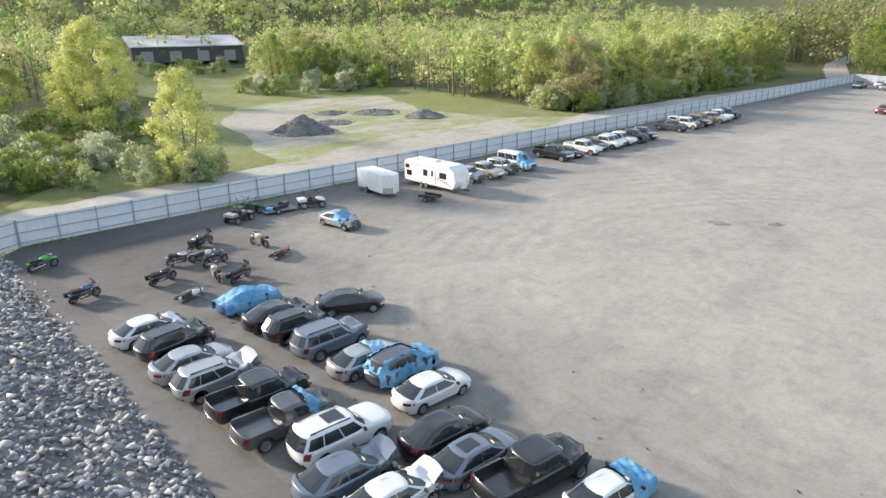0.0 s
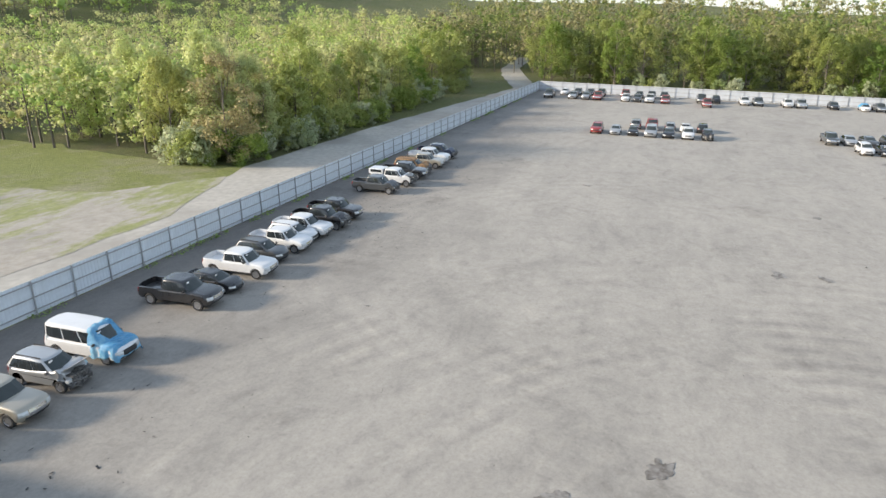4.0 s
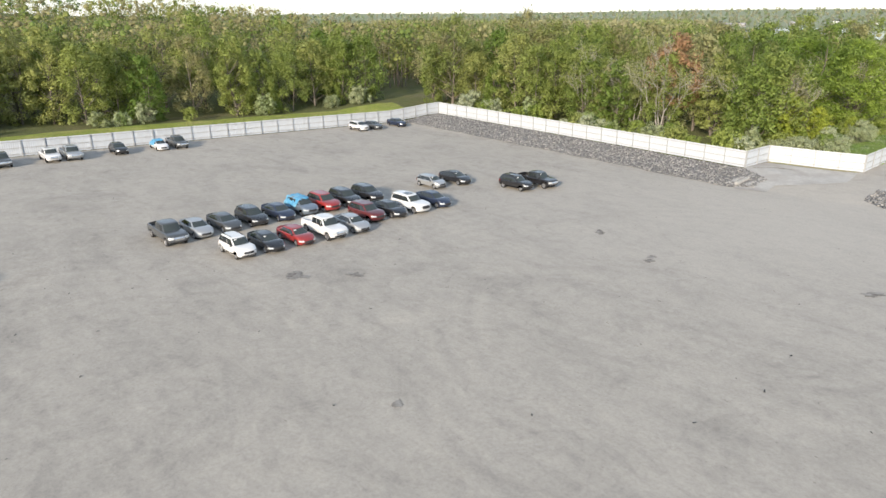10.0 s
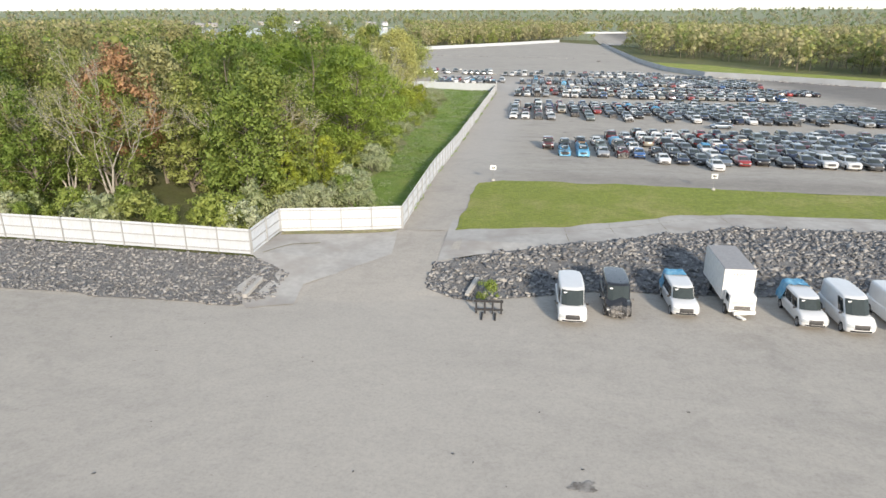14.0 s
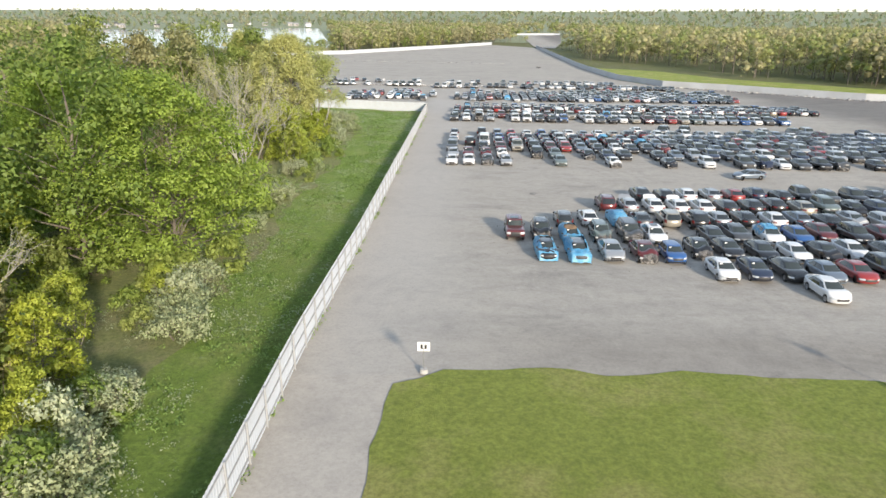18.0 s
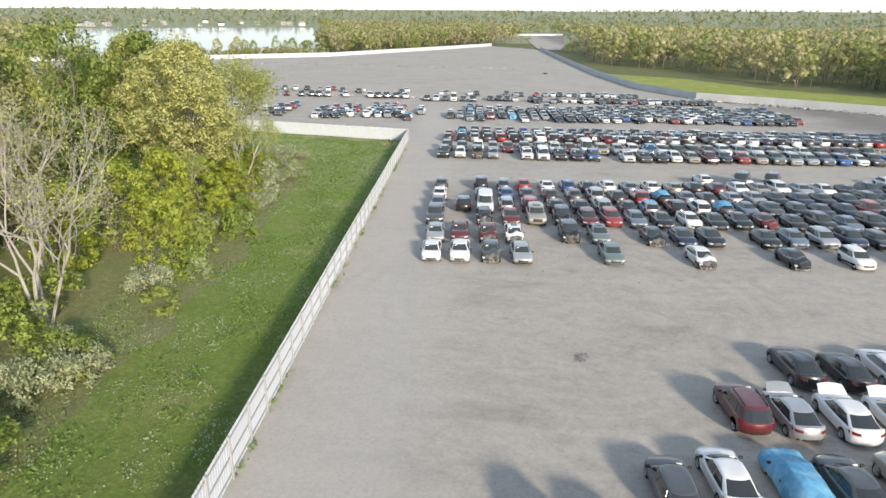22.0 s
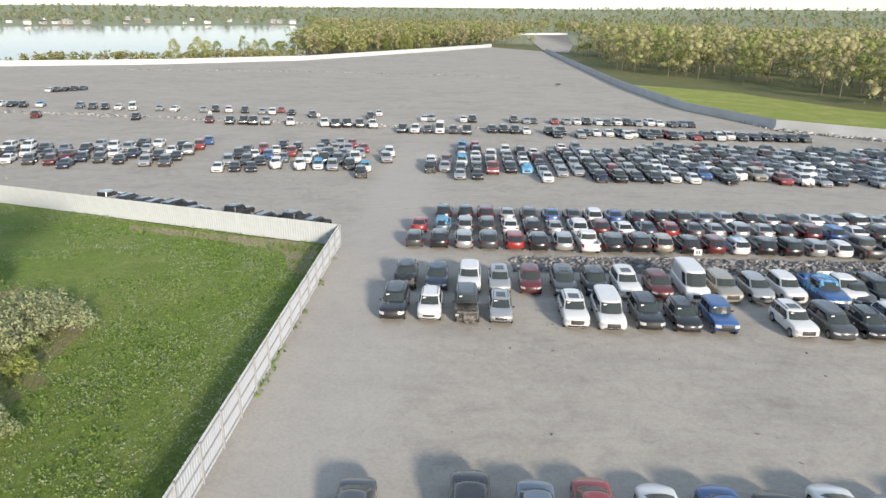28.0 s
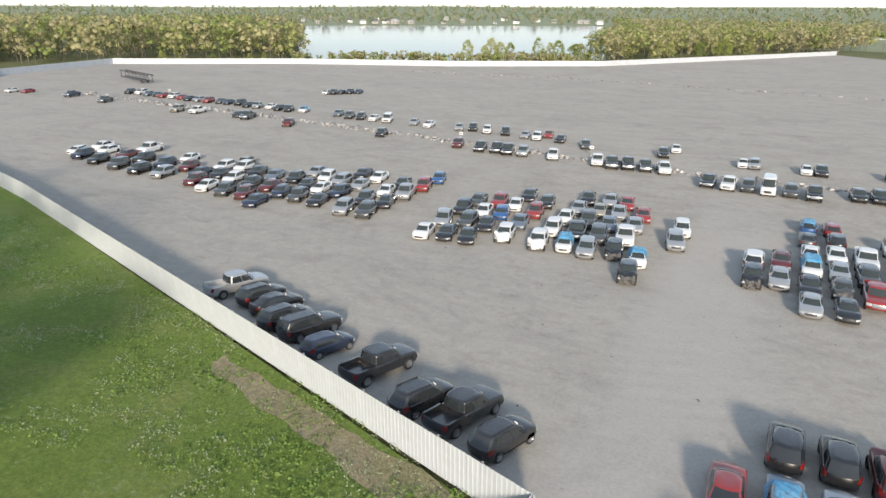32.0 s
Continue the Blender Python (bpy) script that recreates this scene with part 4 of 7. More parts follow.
@lru_cache(None)
def trims(k, crash):
    """name, material, verts, faces of lamps, grille, mirrors, bumpers and the like."""
    name, L, W, H, wb, r, sill, belt, deck, cowl, nose, rb, rr, fr, fb, rw = KINDS[k]
    h, out, big = L / 2, [], k in "prxjvw"
    if crash:
        rnd = random.Random(len(k) + ord(k))
        rows = [[(h - 0.75 + 0.11 * i + rnd.uniform(-0.06, 0.06), y + rnd.uniform(-0.05, 0.05), nose * rnd.uniform(0.5, 0.98) - 0.1 * i) for y in (0.72, 0.5, 0.3, 0.1, -0.1, -0.3, -0.5, -0.72)] for i in range(5)]
        out.append(("engine_wreckage", WRECK, *slab(rows, 0.05, (0, 0, 1))))
        out.append(("bumper_beam", CHROME, *cubes([((h - 0.36, 0.1, 0.45 * nose + 0.05), (0.1, W * 0.66, 0.09))])))
        out.append(("headlight", LENS, *cubes([((h - 0.46, -W * 0.37, nose * 0.72), (0.2, 0.24, 0.13))])))
    else:
        g0, g1 = (nose - 0.46, nose - 0.13) if big else (nose - 0.36, nose - 0.18)
        out.append(("grille", CHROME if k in "p" else TRIM, *moulded(k, True, -0.5, 0.5, g0, g1)))
        for s in (-1, 1):
            out.append(("headlight", LENS, *moulded(k, True, s * 0.54, s * 0.96, nose - (0.36 if big else 0.27), nose - 0.13)))
        out.append(("front_bumper", TRIM, *moulded(k, True, -0.7, 0.7, sill + 0.03, sill + 0.17)))
    for s in (-1, 1):
        t0, z0, z1 = (0.52, deck - 0.27, deck - 0.13) if k in "sc" else (0.78, deck - 0.38, deck - 0.06)
        out.append(("tail_light", TAIL, *moulded(k, False, s * t0, s * 0.985, z0, z1)))
        out.append(("wing_mirror", TRIM if not crash else WRECK, *cubes([((fb - 0.42, s * (W / 2 + 0.06), belt + 0.07), (0.1, 0.18, 0.13))])))
    out.append(("rear_bumper", CHROME if k in "pr" else TRIM, *moulded(k, False, -0.75, 0.75, sill + 0.04, sill + 0.2)))
    if k in "ux":
        for s in (-1, 1):
            out.append(("roof_rail", TRIM, *cubes([(((rr + fr) / 2, s * W * rw * 0.45, H - 0.01), ((fr - rr) * 0.85, 0.04, 0.06))])))
    x0, x1, w, z = cabin_at(k, 0.72)
    out.append(("paper_sticker", STICKER, *cubes([((x1 + 0.06, -w * 0.55, z), (0.03, 0.24, 0.1))])))
    return out


def vehicle(k, colour, x, y, heading, level=1, crash=False, state="", group="", roof=False, cap=False, raised=False):
    """One car of a kind; level 1 has all its parts, 2 fewer, 3 is for distant rows. heading: degrees of its nose from the x axis."""
    kind, L, W, H, wb, r, *_ = KINDS[k]
    crash = bool(crash)
    size = 1 + random.uniform(-0.015, 0.05)
    m = pose(x, y, ground(x, y), 0, 0, heading)
    ahead = Vector((math.cos(radians(heading)), math.sin(radians(heading)), 0))
    gx = (ground(x + ahead.x, y + ahead.y) - ground(x - ahead.x, y - ahead.y)) / 2
    gy = (ground(x - ahead.y, y + ahead.x) - ground(x + ahead.y, y - ahead.x)) / 2
    m = m @ pose(0, 0, 0, math.degrees(gy), -math.degrees(gx), 0) @ Matrix.Diagonal((size, size * random.uniform(0.98, 1.02), size * random.uniform(0.97, 1.03), 1))
    if level == 3:
        CROWDS.setdefault(group, []).append((k, colour, crash, m))
        return None
    words = kind.replace("_", " ")
    label = f"{COLOUR[colour]} {words}" + (", crushed front" if crash else "") + (f", {state}" if state else "") + " on the gravel lot"
    car = empty(kind, m, label, "pickup" if k in "pr" else "van" if k in "vwm" else "car", group)

    def piece(name, me, parent=car, painted=False, lab=""):
        o = new(name, me)
        o.parent = parent
        if painted:
            o.material_slots[0].link = "OBJECT"
            o.material_slots[0].material = PAINT[colour]
        return tagged(o, lab)

    panes = PANES.setdefault(k, windows(k))
    pos = [(wb / 2 + 0.06, -W / 2 + 0.12, False), (wb / 2 + 0.06, W / 2 - 0.12, True), (-wb / 2 + 0.06, -W / 2 + 0.12, False), (-wb / 2 + 0.06, W / 2 - 0.12, True)]
    rings = body_rings(k, crash)
    piece("body", shared((k, crash, "body"), "body", *rings, [PAINT["W"], WRECK], True, torn(k, rings) if crash else None), painted=True)
    piece("cabin", shared((k, "cabin"), "cabin", *cabin_mesh(k), [PAINT["W"]], True), painted=True)
    if level == 1:
        for i, (name, v, f) in enumerate(panes):
            piece(name, shared((k, "pane", i), name, v, f, [SCREEN if name == "windshield" else GLASS]))
    else:
        for name in ("windshield", "rear_window"):
            got = [(v, f) for n, v, f in panes if n == name]
            if got:
                piece(name, shared((k, name), name, *joined(got), [SCREEN if name == "windshield" else GLASS]))
        for side in (-1, 1):
            piece("side_window", shared((k, "band", side), "side_window", *side_band(k, side), [GLASS]))
    tyre, rim = wheel_mesh(r)
    for a, b, fl in pos:
        t_me = shared((r, "tyre", fl), "tyre", *moved(tyre, (0, 0, 0), fl), [RUBBER], True)
        r_me = shared((r, "rim", fl), "rim", *moved(rim, (0, 0, 0), fl), [RIM])
        if level == 1:
            w = piece("wheel", t_me)
            w.matrix_basis = pose(a, b, r)
            piece("rim", r_me, w)
        else:
            w = piece("wheel", shared((r, "wheel", fl), "wheel", *joined([moved(tyre, (0, 0, 0), fl), moved(rim, (0, 0, 0), fl)]), [RUBBER, RIM], True, [0] * len(tyre[1]) + [1] * len(rim[1])))
            w.matrix_basis = pose(a, b, r)
    for i, (name, material, v, f) in enumerate(trims(k, crash)):
        if level == 2 and name in ("bumper_beam", "wing_mirror", "rear_bumper", "front_bumper", "roof_rail", "paper_sticker"):
            continue
        piece(name, shared((k, crash, "trim", i), name, v, f, [material]))
    if cap:
        L_, b0 = KINDS[k][1], KINDS[k][11]
        top_bm = box_bm((b0 + L_ / 2 - 0.1, W * 0.86, 0.62), ((b0 - L_ / 2) / 2, 0, KINDS[k][8] + 0.3), 0.12)
        me = bpy.data.meshes.new("bed_cap")
        top_bm.to_mesh(me)
        top_bm.free()
        me.materials.append(PAINT["W"])
        piece("bed_cap", me, painted=True)
        for s in (-1, 1):
            piece("cap_window", shared((k, "capw", s), "cap_window", *cubes([(((b0 - L_ / 2) / 2, s * W * 0.432, KINDS[k][8] + 0.36), ((b0 + L_ / 2) * 0.7, 0.02, 0.3))]), [GLASS]))
    if raised:
        cowl, nose, fb = KINDS[k][9], KINDS[k][10], KINDS[k][14]
        up, long, rows = radians(38), L / 2 - fb - 0.3, []
        for t in (0, 0.35, 0.7, 1):
            rows.append([(fb + 0.15 + long * t * math.cos(up) + 0.1 * (1 - q * q) * t, q * W * 0.42 * (1 - 0.12 * t), cowl + 0.03 + long * t * math.sin(up) - 0.05 * q * q - 0.1 * t * t) for q in (-1, -0.5, 0, 0.5, 1)])
        piece("raised_hood", shared((k, "raised_hood"), "raised_hood", *slab(rows, 0.02, (0, 0, 1)), [PAINT["W"]], True), painted=True, lab="hood standing open")
        piece("engine_bay", shared((k, "engine_bay"), "engine_bay", *cubes([((fb + 0.2 + long * 0.5, 0, nose + 0.03), (long * 0.85, W * 0.72, 0.1)), ((fb + 0.5, 0.2, nose + 0.08), (0.4, 0.5, 0.1))]), [WRECK]))
    if roof:
        x0, x1, w, z = cabin_at(k, 0.995)
        piece("sunroof", shared((k, "sunroof"), "sunroof", *cubes([((x1 - 0.75, 0, KINDS[k][3] - 0.018), (0.85, w * 1.05, 0.05))]), [GLASS]))
    return car


def crowd(group):
    """Cars too far off to pick apart, joined into one mesh."""
    mats = list(PAINT.values()) + [SCREEN, GLASS, RUBBER, LENS, TAIL, TRIM, WRECK, CHROME, STICKER]
    at = {m.name: i for i, m in enumerate(mats)}
    V, Fc, idx = [], [], []
    for k, colour, crash, m in CROWDS[group]:
        r, wb, W = KINDS[k][5], KINDS[k][4], KINDS[k][2]
        if ("far", k, crash) not in MESHES:
            tyre = wheel_mesh(r, 0.22, 8)[0]
            pos = [(wb / 2 + 0.06, -W / 2 + 0.12, False), (wb / 2 + 0.06, W / 2 - 0.12, True), (-wb / 2 + 0.06, -W / 2 + 0.12, False), (-wb / 2 + 0.06, W / 2 - 0.12, True)]
            bits = [(None, body_rings(k, crash, True)), (None, cabin_mesh(k, True))] + [(SCREEN if nm == "windshield" else GLASS, (v, f)) for nm, v, f in windows(k)]
            bits += [(RUBBER, moved(tyre, (a, b, r), fl)) for a, b, fl in pos]
            bits += [(t[1], (t[2], t[3])) for t in trims(k, crash) if t[0] in ("headlight", "tail_light", "grille", "engine_wreckage")]
            v, f = joined([q for _, q in bits])
            MESHES["far", k, crash] = (np.array(v), f, [at[mt.name] if mt else -1 for mt, q in bits for _ in q[1]])
        v, f, ix = MESHES["far", k, crash]
        M = np.array(m)
        n = len(V) and sum(len(q) for q in V)
        V.append(v @ M[:3, :3].T + M[:3, 3])
        Fc += [tuple(i + n for i in q) for q in f]
        own = at[PAINT[colour].name]
        idx += [own if i < 0 else i for i in ix]
    me = bpy.data.meshes.new("parked_cars")
    me.from_pydata(np.concatenate(V).tolist(), [], Fc)
    for mt in mats:
        me.materials.append(mt)
    me.polygons.foreach_set("material_index", idx)
    me.polygons.foreach_set("use_smooth", [True] * len(me.polygons))
    me.set_sharp_from_angle(angle=radians(38))
    me.update()
    tagged(new("parked_cars", me), "dense rows of parked cars in mixed colours", "cars", kind="stuff")


def parked(code, x, y, dx, dy, heading, level=1, group="", jitter=0.15, swing=1.5):
    """A row of cars. code: a word a car - kind, colour, then * crashed, t tarped, ^ sunroof, ! turned round; '.' leaves a gap."""
    for i, word in enumerate(code.split()):
        if word[0] == ".":
            continue
        px, py = x + dx * i + random.uniform(-jitter, jitter), y + dy * i + random.uniform(-jitter, jitter) * 2
        a = heading + random.uniform(-swing, swing) + (180 if "!" in word else 0)
        state = "under blue tarpaulin" if "t" in word[2:] else ""
        vehicle(word[0], word[1], px, py, a, level, "*" in word, state, group, "^" in word, "C" in word[2:], "h" in word[2:])
        if "t" in word[2:]:
            tarp(word[0], px, py, a, "f" in word[2:], "a" in word[2:], "b" in word[2:], "o" in word[2:])


def tarp(k, x, y, heading, front=False, whole=False, back=False, opened=False, material=None, glass=False):
    """A tarpaulin draped over a car: over its front, its rear half or the whole of it."""
    kind, L, W, H, wb, r, sill, belt, deck, cowl, nose, rb, rr, fr, fb, rw = KINDS[k]
    lo, hi = (-L / 2 - 0.05, L / 2 + 0.05)
    if not whole:
        lo, hi = (fb - 0.9, L / 2 + 0.06) if front else (rr - 0.5, fr + 0.3)
    if glass:
        lo, hi = fr - 0.25, fb + 0.1
    if back:
        lo, hi = -L / 2 - 0.06, -L / 2 + 1.5
    nx, ny = 34, 23
    rnd = random.Random(int(x * 97 + y * 31))
    ph = [rnd.uniform(0, 6) for _ in range(6)]

    def top(px, s):
        if px < rb or px > fb:
            base = deck if px < rb else cowl + (nose - cowl) * ((px - fb) / (L / 2 - fb)) ** 2
        elif px < rr:
            base = deck + (H - deck) * (px - rb) / max(0.05, rr - rb)
        elif px > fr:
            base = H + (cowl - H) * (px - fr) / max(0.05, fb - fr)
        else:
            base = H
        edge = max(0, abs(s) - rw * 1.02) / max(0.1, 1 - rw * 1.02)
        return base + (min(base, belt) - 0.04 - base) * edge
    v, f = [], []
    for i in range(nx):
        px = lo + (hi - lo) * i / (nx - 1)
        end = end_cut(k, 0.9) * min(1, max(0, (abs(px) - L / 2 + 0.6) / 0.6))
        for j in range(ny):
            s = -1.32 + 2.64 * j / (ny - 1)
            wob = 0.035 * math.sin(5 * px + 3 * s + ph[0]) * math.sin(3 * px - 7 * s + ph[4]) + 0.02 * math.sin(13 * px - 8 * s + ph[1]) + 0.018 * rnd.uniform(-1, 1)
            if abs(s) <= 1:
                z = top(px, s) + 0.075 + wob
                yy = s * (W / 2 * 0.99 - 0.4 * end * abs(s))
            else:
                hang = (belt - sill) * (0.95 if whole or front else 0.45) + 0.1 * math.sin(2.3 * px + ph[2]) + 0.05 * math.sin(7 * px + ph[5])
                z = top(px, 1) + 0.06 - (abs(s) - 1) / 0.32 * hang
                yy = math.copysign(W / 2 + 0.05 - 0.4 * end + 0.025 * math.sin(9 * px + ph[3]) + 0.6 * wob, s)
                z = max(z, 0.2)
            drop = 0.0
            if front or whole:
                drop = 0.5 * max(0, px - (L / 2 - 0.25)) / 0.25
            v.append((px - 0.3 * end * abs(min(1, abs(s))) * math.copysign(1, px) + 0.01 * rnd.uniform(-1, 1), yy, max(0.25, z - drop)))
    for i in range(nx - 1):
        for j in range(ny - 1):
            a = i * ny + j
            px, s = lo + (hi - lo) * (i + 0.5) / (nx - 1), -1.32 + 2.64 * (j + 0.5) / (ny - 1)
            if opened and rr - 0.2 < px < fb - 0.15 and abs(s) < 0.66 + 0.05 * math.sin(4 * px + ph[2]):
                continue
            f.append((a, a + ny, a + ny + 1, a + 1))
    n = len(v)
    v += [(a, b, c - 0.015) for a, b, c in v]
    f += [tuple(n + q for q in reversed(face)) for face in f]
    ob = link_mesh("tarpaulin", v, f, material or TARP, smooth=True)
    ob.matrix_basis = pose(x, y, ground(x, y), 0, 0, heading)
    tagged(ob, "wrinkled blue plastic tarpaulin draped over a wrecked car", "tarpaulin")


def mixed(n, seed, kinds="sssshuuux", gaps=0.0, tail=""):
    """A row of n everyday cars in the usual mix of colours."""
    rnd = random.Random(seed)
    words = []
    for _ in range(n):
        c = rnd.choice("KKKKKKKKKGGGGGGWWWWWWWSSSSSLLLNNNRMMBTE")
        words.append("." if rnd.random() < gaps else rnd.choice(kinds) + c + ("*" if rnd.random() < 0.14 else "") + ("^" if rnd.random() < 0.15 else "") + tail)
    return " ".join(words)


# the lower yard: two rows by the stone bank
for word, x, y, a in (("sW*", 13.3, 39.6, 2), ("uK*", 13.8, 36.8, 6), ("sS", 13.4, 33.8, -2), ("uS*h", 13.6, 31.2, -2), ("pK*", 14.4, 28.0, -3), ("rG*", 14.2, 25.2, -4), ("xW^", 15.4, 22.3, -4), ("sL*h", 13.9, 19.9, -6), ("sW*h", 14.5, 17.4, -6)):
    parked(word, x, y, 0, 0, a, 1, "cars by the stone bank", 0, 0)
tarp("r", 14.6, 25.2, -4, glass=True)
for word, x, y, a in (("cBta", 20.1, 39.5, 4), ("sK*", 20.3, 35.9, -3), ("uK*", 20.4, 33.6, -2), ("xL*", 20.8, 30.6, -2), ("sS", 20.8, 27.3, -3), ("uGtao", 21.8, 25.2, 0), ("sW", 21.4, 22.3, -4), ("sK", 19.2, 19.1, -5), ("sL^", 18.9, 16.8, -5), ("pK*", 19.9, 14.2, -8), ("sWtf", 21.2, 11.2, -8), ("sK", 24.9, 34.2, -28)):
    parked(word, x, y, 0, 0, a, 1, "cars by the stone bank", 0, 0)
tarp("s", 20.8, 27.3, -3, glass=True, material=PALETARP)
parked("sS*", 35.5, 49.8, 0, 0, -82, 1, "cars by the stone bank", 0, 0)
tarp("s", 35.5, 49.8, -82, glass=True)

# trucks along the north fence, noses to the yard
for word, x in (("rS*", 57.2), ("pT", 60.5), ("uS*h", 63.6), ("wWtf", 67.0), ("pK", 74.8), ("sK", 77.8), ("pW", 81.2), ("uG", 84.4), ("pW", 87.4), ("uW", 89.6), ("pW", 91.6), ("pK*", 94.2), ("pK", 97.4), ("pG*", 108.2), ("pW*Ch", 112.0), ("pK", 115.8), ("xO*", 119.0), ("pT", 122.6), ("pW", 125.5), ("pN*", 129.0)):
    parked(word, x, 53.8 + (57 - x) * 0.01, 0, 0, -88, 1, "trucks along the north fence")

# the middle of the lower yard
parked("uR sS hK mS sK uW uK*", 159.6, 33.9, 0, -3.02, 180, 2, "cars in mid yard", 0.1)
parked("uS pR hS sW uK", 167.0, 27.8, 0, -2.9, 0, 2, "cars in mid yard", 0.1)
parked("uW sK sR pW sS", 155.9, -6.6, 0, -3.1, 182, 1, "long double row of cars", 0.1)
parked("uM sK xW^ sN", 158.0, -22.2, 0, -3.1, 184, 2, "long double row of cars", 0.1)
parked("pG sS sG uK sN uLt uR uK uK", 163.8, -3.2, 0.1, -2.95, 182, 2, "long double row of cars", 0.1)
parked("hS sK", 165.0, -37.1, 0, -3.8, 184, 1, "cars in mid yard")
parked("uK pK", 157.4, -45.3, -0.3, -3.6, 184, 1, "cars in mid yard")
parked("uW sG . sN", 209.4, -56.0, 0, -3.2, 184, 3, "cars along the east fence")
parked("pG . uS uS pR . uW uG pW pR", 207.2, 51, 0, -3.05, 180, 3, "cars along the east fence")
parked("sW uK uK uK . pR uK pK uK", 214.8, 48, 0, -3.05, 180, 3, "cars along the east fence")
parked("pR", 204.4, 14.3, 0, 0, 180, 3, "cars along the east fence")
parked("pK uK* . pW pG . pW pS . uK . sWt pG", 211.8, 15.4, 0, -3.1, 180, 3, "cars along the east fence")

# vans at the foot of the riprap
for word, x, y in (("vW", 114.6, -71.2), ("vK*", 111.3, -72.8), ("wWtb", 106.2, -73.4), ("wWtb", 97.2, -73.0), ("vW", 94.2, -72.6), ("vW", 90.6, -73.2), ("vW", 87.2, -73.0)):
    parked(word, x, y, 0, 0, 91, 1, "vans by the riprap")


def columns(specs, y0, level, group, pitch=5.35, heading=90, swing=1.5):
    """Nose-to-tail columns: (x, front offset, code)."""
    for x, off, code in specs:
        parked(code, x, y0 - off - 2.4, 0, -pitch, heading, level, group, 0.14, swing)


# first block of the upper lot
columns([(115.8, 7.6, "jM^"), (113.0, 1.0, "sKtfao uK*"), (110.1, 0, "uGtfao sOtao hG!"), (107.0, 0.6, "sS uE* sW!"), (103.9, 0.6, "sM* xG* sKta! uM!"), (101.3, 0.4, "hB sW^ sG! sS!h"),
         (98.4, -4.0, "sW sK*"), (95.5, -3.9, "sN sK")], -129.5, 1, "first block of the upper lot", 6.1)
columns([(98.4, 12.9, "uT! sW!h sK!"), (95.5, 6.8, "sK uK! sW!h sK!"), (92.6, -4.1, "sK sK sG sS! sW! sW!"), (91.6, -8.8, "sW")], -129.5, 2, "first block of the upper lot", 5.75)
columns([(89.6, -4, "sL sW sWt sK! sK! sS!"), (86.6, -4, "sR sK* sB sW! sK! sR!"), (83.6, -3, "uK sW sM sL! sK! sN!"), (80.6, -4, "sK sG uK sK! sT! sK!")], -129.5, 3, "first block of the upper lot", 5.75)
columns([(77.6 - 3.0 * i, random.Random(i).choice((-4, -3.5, 0.5)), mixed(6, 50 + i)) for i in range(11)], -129.5, 3, "first block of the upper lot", 5.75)

# second block: six rows deep, unevenly spaced
DEPTHS = [-178.4, -184.9, -191.3, -196.8, -202.3, -207.9]


def ranks(specs, level, group):
    """Nose-to-tail columns of the second block: (x, first row, code)."""
    for x, first, code in specs:
        for i, word in enumerate(code.split()):
            y = DEPTHS[first + i] if first + i < 6 else DEPTHS[5] - 5.5 * (first + i - 5)
            parked(word, x, y, 0, 0, 90, level, group, 0.16, 1.5)


ranks([(123.0, 0, "sW sS"), (120.4, 0, "sW sM"), (117.5, 0, "sG* sM*"), (114.65, 0, "sS sW^*")], 1, "second block of the upper lot")
ranks([(123.2, 2, "uG sL sW! sG!"), (120.1, 3, "uK*!"), (117.65, 2, "hK* wW sG! uK!"), (114.75, 2, "sM hS! sB! hL!"), (111.9, 2, "xT^ uR! sG! sR!"),
       (108.9, 1, "uK* uK* sK! sK! cW!"), (105.9, 0, "sE sE^ uM sN! sG! hB!"), (103.1, 2, "uR uS! uS! sK!"), (100.3, 1, "sK* sL sK! sK! sW!"), (97.3, 0, "sW* sN")], 2, "second block of the upper lot")
ranks([(97.4, 2, "sK hSt! uR! sL!"), (94.4, 1, "sK sW^ uK! sKt! sW!"), (91.5, 2, "sK uW! sL! sT!"), (88.6, 0, "sK* sK sK sGt! sK! sK!"), (85.6, 1, "sL sM* sL sS! sM! sW!")], 3, "second block of the upper lot")
ranks([(82.6 - 2.95 * i, random.Random(i + 9).choice((0, 0, 1)), mixed(6, 80 + i)) for i in range(17)], 3, "second block of the upper lot")
parked("xK xK", 80, -213, -4.2, 0, 60, 3, "second block of the upper lot")
parked("sL", 79.5, -169.5, 0, 0, 10, 3, "second block of the upper lot")

# third block, either side of the strip of rocks
parked("xK uW xG*h uS^ . xW^ wW xK uK jB . xW^ mG uK", 123.7, -232.1, -2.84, 0.13, 90, 1, "third block of the upper lot", 0.1)
parked("uK* uN xW uS^ uM xG^ uK xW^ uM vW xT uS xW pBt uG", 123.35, -238.3, -2.78, 0.1, 90, 2, "third block of the upper lot", 0.1)
parked(mixed(14, 3, "uuxxmp"), 84.3, -231, -2.8, 0, 90, 3, "third block of the upper lot")
parked(mixed(14, 4, "uuxxmp"), 84.9, -237.6, -2.8, 0, 90, 3, "third block of the upper lot")
parked("hG uK uS uG uR uK* uS pW xK xK uT uK uM hWt uK* xK hS hW pG*", 123.4, -250.1, -2.61, 0.0, -90, 2, "third block of the upper lot", 0.1)
parked("sR hLt uS uG sW uK sS uW uM sW sN hR sG sS uS sS sK uM hBt sW", 123.4, -256.2, -2.6, 0, -90, 2, "third block of the upper lot", 0.1)
parked(". uK uK uM* sS uG sB sG uW sB sK* uK uG sL sS uK sS sG sW sS uW", 123.4, -261.6, -2.62, 0, -90, 3, "third block of the upper lot", 0.1)
